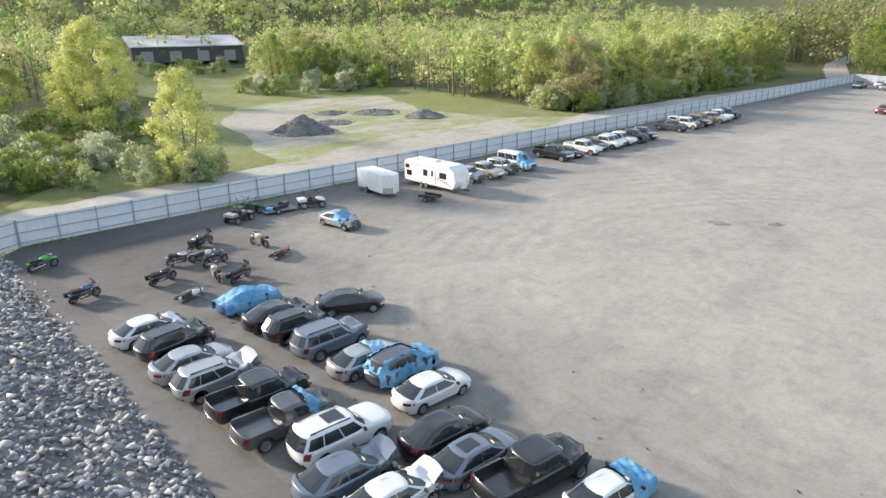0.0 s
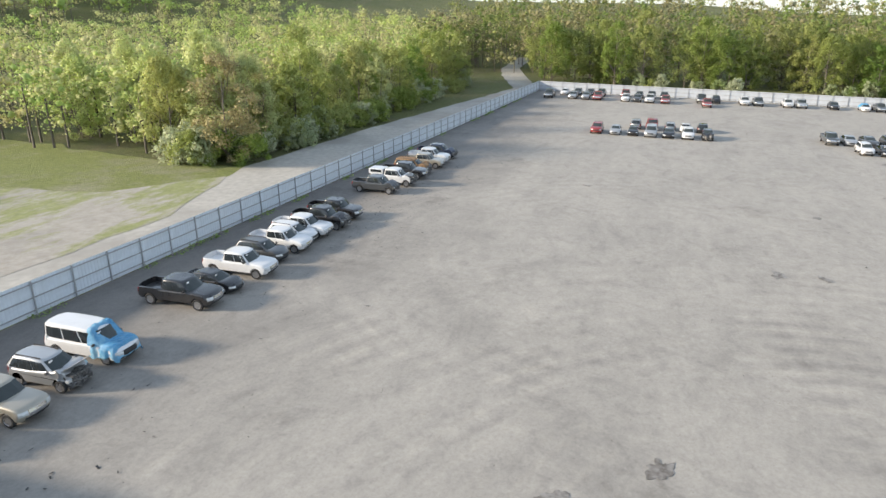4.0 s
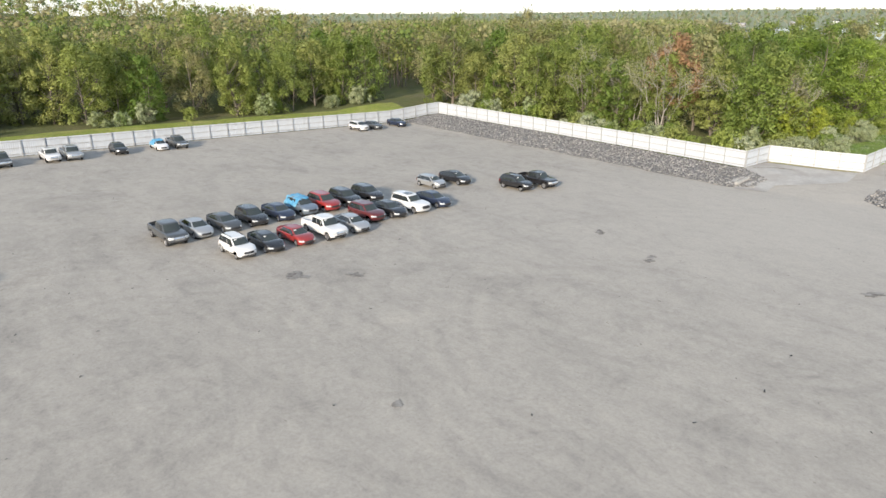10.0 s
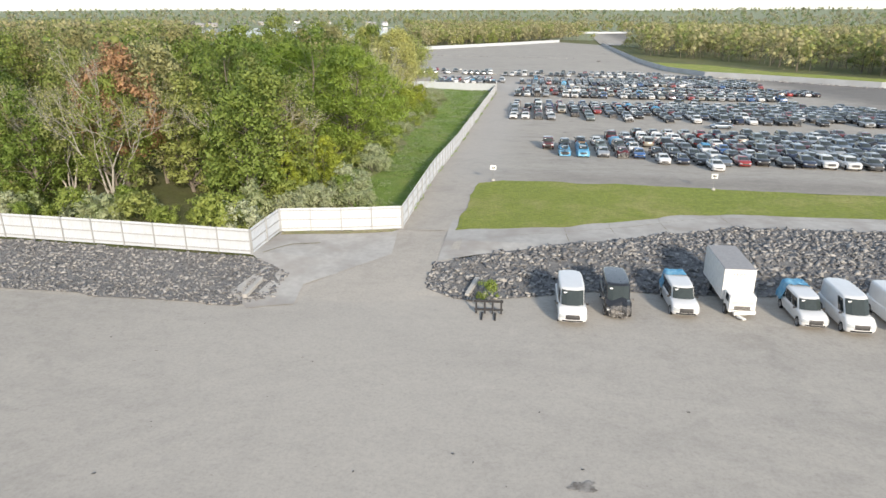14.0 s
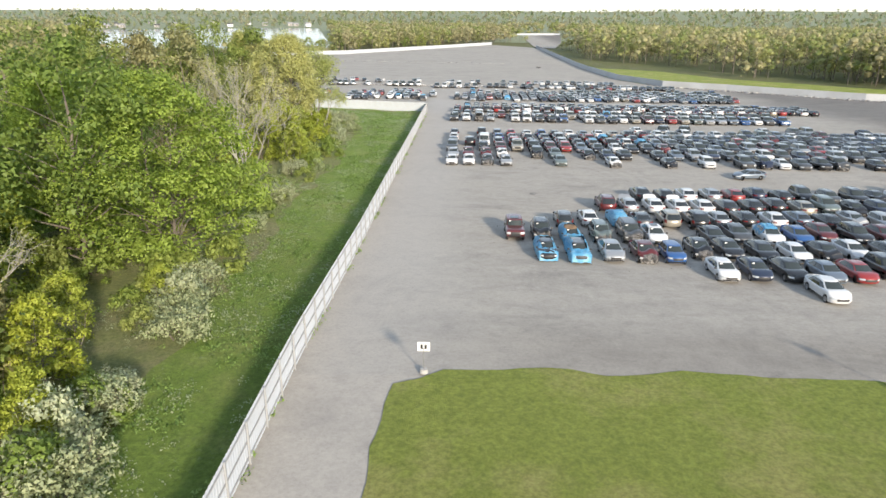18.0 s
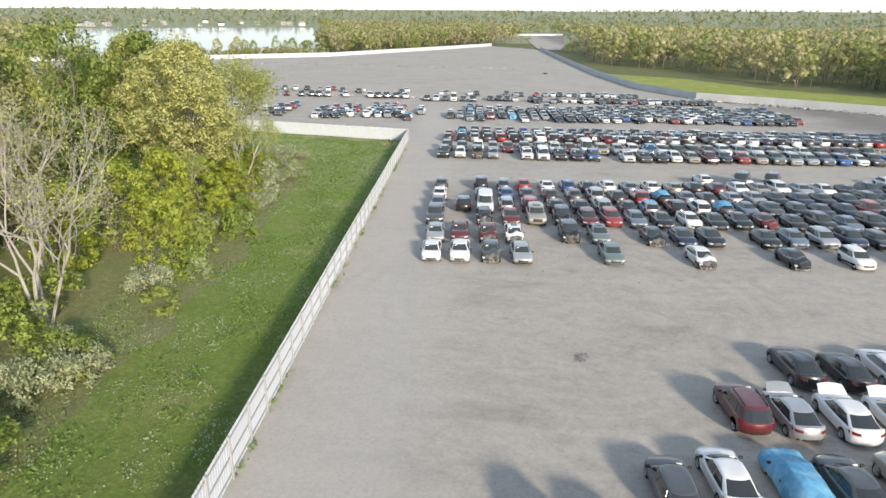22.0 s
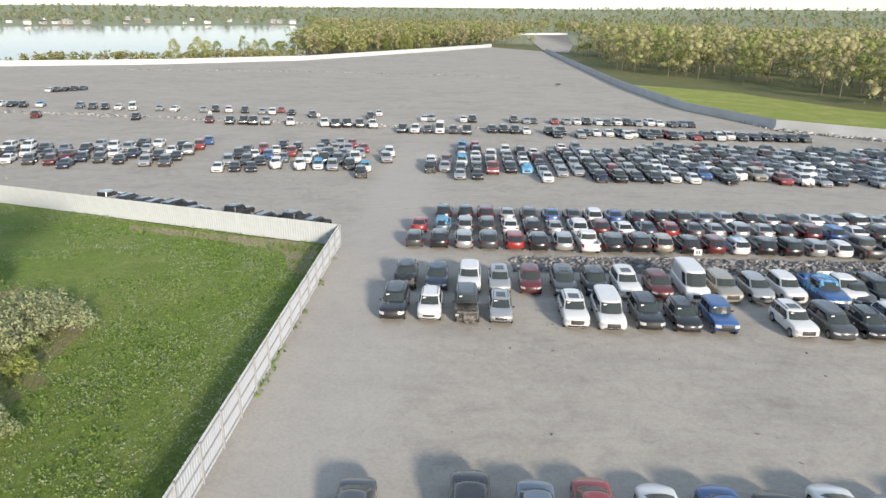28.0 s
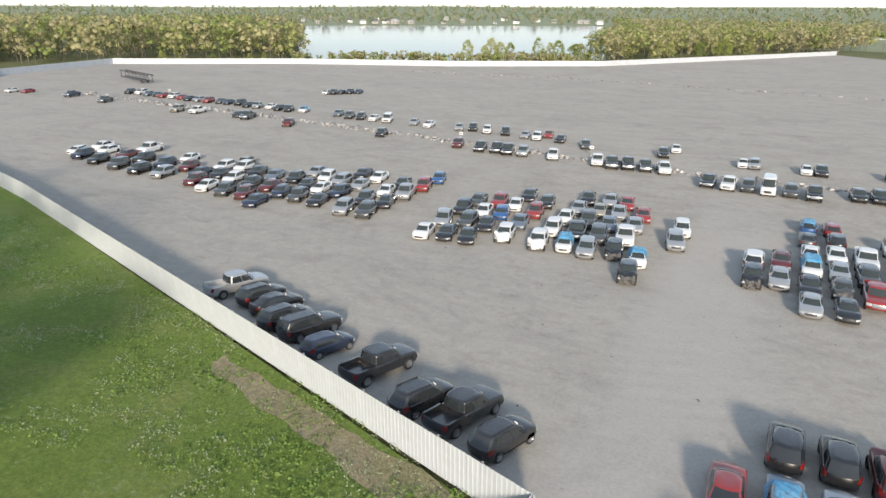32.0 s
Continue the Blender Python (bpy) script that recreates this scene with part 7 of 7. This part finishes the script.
def car_hauler(x, y, a):
    root = empty("car_hauler_trailer", pose(x, y, ground(x, y), 0, 0, a), "empty rusty open car hauler trailer on the far lot", "trailer")
    for z in (1.0, 3.2):
        for s in (-1, 1):
            part("deck_beam", box_bm((24, 0.15, 0.25), (0, s * 1.1, z), turn=Matrix.Rotation(0.02, 4, "Y")), TRIM, root)
        for i in range(9):
            part("cross_member", box_bm((0.25, 2.3, 0.1), (-11 + 2.75 * i, 0, z + 0.1)), TRIM, root)
    for i in range(7):
        for s in (-1, 1):
            part("post", box_bm((0.15, 0.15, 2.2), (-10.5 + 3.5 * i, s * 1.15, 2.1)), TRIM, root)
    wheels_on(root, [(u, s) for u in (6, 7.2) for s in (-1.1, 1.1)], 0.45)


caravan()
cargo_trailer()
utility_trailer(47.8, 50.2, -78)
box_truck()
car_hauler(337, -397, 163)
utility_trailer(81.5, -455, 10)


# ---- motorcycles and off-road wrecks ----
def motorcycle(x, y, a, tank, lean=8, fallen=False, tourer=False):
    lie = 78 if fallen else lean
    names = {"G": "green", "B": "blue", "K": "black", "W": "white", "R": "red", "S": "chrome"}
    root = empty("motorcycle", pose(x, y, ground(x, y) + (0.22 if fallen else 0), lie, 0, a) @ Matrix.Scale(1.18, 4), f"{names.get(tank, 'black')} motorcycle " + ("lying on its side" if fallen else "leaning on its stand") + " on the gravel", "motorcycle", "salvaged motorcycles")
    paint_ = {"G": plain("green fairing", (0.05, 0.42, 0.06), 0.35), "S": CHROME}.get(tank) or PAINT[tank]
    tyre, rim = wheel_mesh(0.31, 0.13, 14)
    for wx in (-0.68, 0.76):
        w = new("wheel", shared(("moto", "tyre"), "tyre", *tyre, [RUBBER], True))
        w.parent, w.matrix_basis = root, pose(wx, 0, 0.31)
        new("rim", shared(("moto", "rim"), "rim", *rim, [RIM])).parent = w
    part("engine", box_bm((0.78, 0.38, 0.46), (0.02, 0, 0.46), 0.08), WRECK, root)
    tank_bm = bmesh.new()
    bmesh.ops.create_uvsphere(tank_bm, u_segments=12, v_segments=8, radius=1, matrix=Matrix.Translation((0.18, 0, 0.8)) @ Matrix.Diagonal((0.36, 0.2, 0.17, 1)))
    part("fuel_tank", tank_bm, paint_, root, smooth=True)
    part("seat", box_bm((0.78, 0.34, 0.2), (-0.42, 0, 0.78), 0.07, turn=Matrix.Rotation(0.1, 4, "Y")), TRIM, root)
    part("front_fender", box_bm((0.45, 0.14, 0.06), (0.76, 0, 0.66), 0.03), paint_, root)
    part("rear_fender", box_bm((0.5, 0.18, 0.08), (-0.75, 0, 0.68), 0.03), paint_, root)
    fork = cyl_bm(0.028, 0.028, 0.85, pose(0.62, -0.09, 0.66, 0, -22, 0), 8)
    part("fork", cyl_bm(0.028, 0.028, 0.85, pose(0.62, 0.09, 0.66, 0, -22, 0), 8, fork), CHROME, root)
    part("handlebar", cyl_bm(0.02, 0.02, 0.75, pose(0.42, 0, 1.05, 90, 0, 0), 8), TRIM, root)
    part("headlamp", cyl_bm(0.1, 0.08, 0.14, pose(0.6, 0, 0.92, 0, 80, 0), 12), CHROME, root)
    part("exhaust", cyl_bm(0.045, 0.05, 0.9, pose(-0.35, -0.18, 0.35, 0, 84, 0), 10), CHROME, root)
    if tourer:
        for s in (-1, 1):
            part("pannier", box_bm((0.55, 0.22, 0.32), (-0.78, s * 0.26, 0.6), 0.06), PAINT["K"], root)
        part("screen", box_bm((0.05, 0.4, 0.32), (0.6, 0, 1.12), 0.02, turn=Matrix.Rotation(-0.5, 4, "Y")), GLASS, root)


for x, y, a, tank, fallen, tour in ((11.8, 56.9, 12, "G", False, False), (12.2, 48.5, 14, "B", False, True), (17.5, 47.8, 14, "K", False, True), (17.6, 44.3, 20, "W", True, False), (20.2, 50.5, -14, "S", False, False), (23.5, 53.2, 30, "K", False, True),
                                    (22.1, 48.5, 10, "K", False, False), (20.7, 45.7, 80, "S", False, False), (22.0, 44.2, 25, "K", False, True), (22.1, 51.4, 15, "W", True, False), (27.0, 50.0, 100, "W", False, False), (26.8, 47.2, 25, "R", True, False), (22.4, 53.0, 40, "S", False, False)):
    motorcycle(x, y, a, tank, random.uniform(5, 14), fallen, tour)


def buggy(x, y, a, paint_, label, wrecked=False):
    root = empty("off_road_buggy", pose(x, y, ground(x, y), 0, 0, a), label, "buggy", "off-road wrecks")
    part("tub", box_bm((1.9, 1.1, 0.4), (0, 0, 0.55), 0.08), TRIM, root)
    part("hood", box_bm((0.8, 1.0, 0.22), (0.9, 0, 0.85), 0.07, turn=Matrix.Rotation(0.15, 4, "Y")), paint_, root)
    part("cargo_bed", box_bm((0.8, 1.2, 0.3), (-1.0, 0, 0.9), 0.05), paint_, root)
    for s in (-1, 1):
        part("seat", box_bm((0.45, 0.42, 0.6), (-0.25, s * 0.28, 0.95), 0.08), TRIM, root)
        for px, lean in ((0.45, 24), (-0.6, -10)):
            part("roll_bar", cyl_bm(0.03, 0.03, 1.05, pose(px, s * 0.55, 1.3, 0, -lean if not wrecked else lean * 2, 0), 8), TRIM, root)
        part("fender", box_bm((0.6, 0.25, 0.08), (1.0, s * 0.65, 0.82), 0.03), paint_, root)
    part("roof_bar", cyl_bm(0.03, 0.03, 1.1, pose(-0.1, 0, 1.78, 90, 0, 0), 8), TRIM, root)
    wheels_on(root, [(0.95, -0.68), (0.95, 0.68), (-0.95, -0.68), (-0.95, 0.68)], 0.36)


buggy(29.2, 57.6, 20, PAINT["S"], "silver and black off-road buggy near the fence")
buggy(31.0, 59.2, 10, plain("green plastic", (0.025, 0.12, 0.035), 0.5), "dark green and black quad bike behind the buggy", True)
buggy(37.2, 57.0, -20, PAINT["W"], "smashed white off-road buggy with bent frame", True)


def debris_pallet(x, y, a):
    root = empty("snowmobile_trailer", pose(x, y, ground(x, y), 0, 0, a), "low flat trailer stacked with black wreckage and blue tarp", "trailer", "off-road wrecks")
    part("deck", box_bm((3.4, 1.9, 0.12), (0, 0, 0.28), 0.02), GALV, root)
    for i, (px, py, sz, mt) in enumerate(((-0.9, 0.3, (1.1, 0.5, 0.4), WRECK), (0.1, -0.2, (1.6, 0.6, 0.35), TRIM), (0.9, 0.4, (0.9, 0.6, 0.5), WRECK), (-1.1, -0.5, (0.7, 0.6, 0.35), TARP), (0.4, 0.5, (1.2, 0.3, 0.6), TRIM))):
        part("wreckage" if mt is not TARP else "tarp_bundle", box_bm(sz, (px, py, 0.34 + sz[2] / 2), 0.08, turn=Matrix.Rotation(0.3 * i, 4, "Z")), mt, root)
    wheels_on(root, [(-0.4, -1.0), (-0.4, 1.0)], 0.26)


debris_pallet(33.8, 58.0, -8)


# ---- signs, barriers and small things ----
def sign(x, y, label="small white row sign on a post with a concrete foot"):
    root = empty("row_sign", pose(x, y, ground(x, y) + 0.05), label, "sign", "row signs")
    part("post", cyl_bm(0.035, 0.035, 1.7, pose(0, 0, 0.85), 8), GALV, root)
    part("panel", box_bm((0.75, 0.04, 0.6), (0, 0, 1.75), 0.01), STICKER, root)
    for s in (-1, 1):
        part("mark", box_bm((0.14, 0.012, 0.3), (s * 0.12, 0.028, 1.75)), TRIM, root, "dark bar on the sign")
    part("foot", cyl_bm(0.28, 0.22, 0.25, pose(0, 0, 0.12), 12), CONCRETE, root)


for x, y in ((123.2, -108.3), (95.6, -107.9), (95.7, -243.6), (154.5, -346.7), (181.9, -347.7), (292.3, -372)):
    sign(x, y)


def barrier(x, y, a):
    z = ground(x, y)
    root = part("concrete_barrier", box_bm((3.2, 0.35, 0.35), (0, 0, 0.15), 0.04), CONCRETE)
    dz = ground(x + 1.5 * math.cos(radians(a)), y + 1.5 * math.sin(radians(a))) - ground(x - 1.5 * math.cos(radians(a)), y - 1.5 * math.sin(radians(a)))
    root.matrix_basis = pose(x, y, z + 0.08, 0, -math.degrees(math.atan2(dz, 3)), a)
    tagged(root, "pale concrete kerb block lying on the stone bank", "barrier", "kerb blocks")


barrier(140.3, -70.8, 88)
barrier(122.6, -74.0, 80)


def forklift_attachment(x, y):
    root = empty("fork_carriage", pose(x, y, ground(x, y), 0, 0, 92), "dark steel fork carriage standing on the gravel", "fork carriage")
    for z in (0.35, 1.05):
        part("cross_bar", box_bm((0.14, 2.2, 0.16), (0, 0, z), 0.02), TRIM, root)
    for y_ in (-0.95, -0.3, 0.3, 0.95):
        part("upright", box_bm((0.12, 0.14, 1.15), (0, y_, 0.6), 0.02), TRIM, root)
    for y_ in (-0.5, 0.5):
        part("fork", box_bm((1.3, 0.14, 0.07), (0.6, y_, 0.08), 0.01), TRIM, root)


forklift_attachment(120.9, -69.6)
shrub(BUSH[2], 121.2, -72.6, 0.5, "small bright green weed on the stone bank")


def stain(x, y, r, stretch, a, material, seed, label, category="stain"):
    pts = []
    for k in range(48):
        w = 2 * math.pi * k / 48
        rr = r * (1 + 0.6 * noise.noise((math.cos(w) * 1.6 + seed, math.sin(w) * 1.6, seed * 0.7)) + 0.45 * noise.noise((math.cos(w) * 5 + seed, math.sin(w) * 5, seed)))
        px, py = rr * math.cos(w) * stretch, rr * math.sin(w)
        c, s = math.cos(radians(a)), math.sin(radians(a))
        px, py = px * c - py * s + x, px * s + py * c + y
        pts.append((px, py, ground(px, py) + 0.022))
    n = len(pts)
    pts.append((x, y, ground(x, y) + 0.03))
    ob = link_mesh("oil_stain" if category == "stain" else "ground_patch", pts, [(k, (k + 1) % n, n) for k in range(n)], material)
    tagged(ob, label, category, kind="structure")


OIL = speckled("oily dark ground", (0.10, 0.085, 0.07), (0.26, 0.24, 0.22), 3.0, 0.7, c3=(0.31, 0.295, 0.275), big=1.6)
for i, (x, y, r) in enumerate(((95.7, 12.5, 0.55), (96, 9, 0.4), (119.9, 30.7, 0.35), (63.2, 25.2, 0.6), (67, 21, 0.55), (114.9, -50, 0.4), (115.4, -41.3, 0.6), (131.1, -34.3, 0.4), (139.1, -38, 0.5), (147.5, -8.1, 0.7), (144.7, -12, 0.5), (131.5, -35.5, 0.35), (126.7, -2.7, 0.3), (114.8, 6.5, 0.35), (101, -151, 0.7), (112, -158, 0.5))):
    stain(x, y, r, 1.5, 40 * i, OIL, i + 3, "dark oily stain on the gravel")


def litter(name, n, seed, spots, label):
    """Scraps of plastic and metal on the ground, joined."""
    rnd = random.Random(seed)
    V, Fc, k = [], [], 0
    for _ in range(n):
        cx, cy, sp = rnd.choice(spots)
        x, y, s = cx + rnd.gauss(0, sp), cy + rnd.gauss(0, sp), rnd.uniform(0.03, 0.11)
        M = np.array(pose(x, y, ground(x, y) + 0.04, rnd.uniform(-10, 10), rnd.uniform(-10, 10), rnd.uniform(0, 360)) @ Matrix.Diagonal((s * rnd.uniform(1, 2.5), s, s * 0.35, 1)))
        v, f = rnd.choice(SHAPES)
        V.append(v @ M[:3, :3].T + M[:3, 3])
        Fc += [tuple(q + k for q in face) for face in f]
        k += len(v)
    tagged(link_mesh(name, np.concatenate(V).tolist(), Fc, TRIM), label, "litter", kind="stuff")


litter("scattered_debris", 700, 5, [(18, 42, 5), (20, 28, 5), (24, 13, 4), (32, 53, 5), (60, 50, 5), (78, 50, 4), (92, 49, 4), (100, 50, 4), (104, 52, 2), (113, 50, 4), (125, 50, 4), (95, 0, 30), (130, 0, 30), (120, -40, 12), (157, 10, 6), (160, -20, 12)], "small dark scraps of wrecked cars on the gravel")
litter("scattered_debris", 300, 6, [(112, -137, 4), (100, -134, 5), (115, -181, 5), (102, -181, 6), (110, -231, 5), (95, -231, 6), (120, -282, 8), (150, -283, 12), (112, -205, 10)], "small dark scraps between the rows of cars")


def crack(points, width, seed):
    """A weedy joint in the concrete, as a thin uneven strip."""
    v, f = [], []
    fine = wavy(points + points[::-1][1:-1], 0.5, 0.16, seed)[:max(4, int(2 * sum(math.dist(a, b) for a, b in zip(points, points[1:]))))]
    for i, (x, y) in enumerate(fine):
        a = fine[min(i + 1, len(fine) - 1)]
        b = fine[max(i - 1, 0)]
        d = Vector((a[0] - b[0], a[1] - b[1])).normalized()
        w = width * (0.6 + 0.8 * abs(noise.noise((x, y, seed))))
        for side_ in (-1, 1):
            px, py = x - d.y * w * side_, y + d.x * w * side_
            v.append((px, py, ground(px, py) + 0.045))
    f = [(2 * i, 2 * i + 2, 2 * i + 3, 2 * i + 1) for i in range(len(fine) - 1)]
    tagged(link_mesh("concrete_crack", v, f, JOINT), "dark weedy joint across the concrete strip", "crack", kind="structure")


JOINT = speckled("soil and weeds in a joint", (0.17, 0.15, 0.12), (0.28, 0.27, 0.18), 4.0, 0.95)
for k, (x, y) in enumerate(((114.2, -85.2), (109.4, -87.4), (104.0, -90.0), (97, -92.6))):
    crack([(x, y), (x + 0.5, y - 3.4 if k else y - 5.5), (x + 0.2, y - 6.2)], 0.035, 40 + k)
crack([(119, -86.6), (108, -91.0), (99, -95.6), (84, -96.4), (60, -96.2)], 0.03, 50)
crack([(142.4, -77.9), (140.6, -80.6), (138.2, -82.0)], 0.12, 51)


# ---- buildings far off ----
def shed(x, y, a, L, W, H):
    """A long shed whose roof falls towards the yard."""
    root = empty("warehouse_shed", pose(x, y, ground(x, y), 0, 0, a), "long low dark shed with a white sloping roof among trees", "shed")
    v = [(sx * L / 2, sy * W / 2, z) for sx in (-1, 1) for sy, z in ((-1, 0), (1, 0), (1, H + 2.6), (-1, H))]
    link_mesh("wall", v, [(0, 1, 2, 3), (7, 6, 5, 4), (3, 7, 4, 0), (1, 5, 6, 2), (0, 4, 5, 1), (2, 6, 7, 3)], DARKWALL, root)
    tilt = math.degrees(math.atan2(2.6, W))
    roof = part("roof", box_bm((L + 1.4, W + 1.6, 0.3), (0, 0, 0), 0.03), SHEDROOF, root)
    roof.matrix_basis = pose(0, 0, H + 1.5, tilt, 0, 0)
    for i in range(4):
        part("bay_door", box_bm((3.5, 0.1, 3.2), (-L / 2 + 4 + i * L / 4, -W / 2 - 0.05, 1.7)), ROOFGREY, root)


SHEDROOF = speckled("white metal roof", (0.62, 0.60, 0.58), (0.74, 0.73, 0.72), 0.6, 0.5, bump=0.1, c3=(0.5, 0.44, 0.42), big=0.15)
shed(97, 216, -14, 33, 15, 4.6)


def house(x, y, a, s, tone, roof_tone):
    root = empty("waterside_house", pose(x, y, ground(x, y), 0, 0, a), "small pale house on the far shore of the bay", "house", "houses across the bay")
    w, d, h = 14 * s, 9 * s, 6.5 * s
    part("wall", box_bm((w, d, h), (0, 0, h / 2)), tone, root)
    bm = bmesh.new()
    q = [bm.verts.new(p) for p in ((-w / 2 - 0.4, -d / 2 - 0.4, h), (w / 2 + 0.4, -d / 2 - 0.4, h), (w / 2 + 0.4, d / 2 + 0.4, h), (-w / 2 - 0.4, d / 2 + 0.4, h), (-w / 2 - 0.4, 0, h + 3.4 * s), (w / 2 + 0.4, 0, h + 3.4 * s))]
    for fc in ((0, 1, 5, 4), (2, 3, 4, 5), (1, 2, 5), (3, 0, 4), (3, 2, 1, 0)):
        bm.faces.new([q[i] for i in fc])
    part("roof", bm, roof_tone, root)
    for i in range(2):
        part("window", box_bm((1.6, 0.1, 1.8), (-w / 3 + i * w / 3, d / 2 + 0.02, h * 0.6)), GLASS, root)


rnd_h = random.Random(77)
for i in range(40):
    turn_, dist = radians(rnd_h.uniform(14, 50)), rnd_h.choice((rnd_h.uniform(1335, 1400), rnd_h.uniform(1340, 1700)))
    house(124 + dist * math.sin(turn_), -224 - dist * math.cos(turn_), math.degrees(turn_) + rnd_h.uniform(-30, 30), rnd_h.uniform(0.4, 0.85), rnd_h.choice((WHITE, CONCRETE, CONCRETE)), rnd_h.choice((ROOFGREY, DARKWALL, ROOFGREY)))


# ---- clover and tufts in the meadow ----
def tufts(name, n, seed, inside, size, material, label):
    rnd, rng = random.Random(seed), np.random.default_rng(seed)
    cen = []
    while len(cen) < n:
        x, y = inside(rnd)
        if noise.noise((x * 0.16, y * 0.16, seed)) + 0.5 * noise.noise((x * 0.5, y * 0.5, seed)) > 0.05:
            cen.append((x, y, ground(x, y) + 0.06))
    lv, lf, ln = leaves(cen, [0.28] * n, 8, size, rng, 0.1, 2.5)
    tagged(new(name, quick_mesh(name, [(lv, lf, 0)], [material], ln)), label, "plants", kind="stuff")


CLOVER = leaf_material("pale clover heads", [(0.0, (0.58, 0.63, 0.40)), (1.0, (0.58, 0.63, 0.40))])
BLADES = leaf_material("long grass blades", [(0.0, (0.32, 0.46, 0.12)), (1.0, (0.32, 0.46, 0.12))])
by_fence = lambda r: (132.2 + 16 * r.random() ** 1.2, r.uniform(-250, -90))
corner = lambda r: (lambda x: (x, r.uniform(-251 - 0.286 * (x - 134), -205)))(r.uniform(134, 205))
tufts("clover", 5200, 1, by_fence, 0.055, CLOVER, "patches of pale clover in the meadow")
tufts("clover", 6500, 2, corner, 0.055, CLOVER, "patches of pale clover in the meadow")
tufts("long_grass", 4500, 3, by_fence, 0.08, BLADES, "uneven tufts of long green grass")
tufts("long_grass", 6000, 4, corner, 0.08, BLADES, "uneven tufts of long green grass")
weeds = lambda r: (131.9 + r.uniform(-0.9, -0.35), r.uniform(-245, -90))
tufts("weeds", 260, 5, weeds, 0.1, BLADES, "thin weeds along the foot of the fence")
north_foot = lambda r: (lambda x: (x, 63.5 - 0.0373 * (x - 12) + r.uniform(-0.35, 0.1)))(r.uniform(13, 215))
tufts("weeds", 420, 6, north_foot, 0.09, BLADES, "thin weeds along the foot of the north fence")
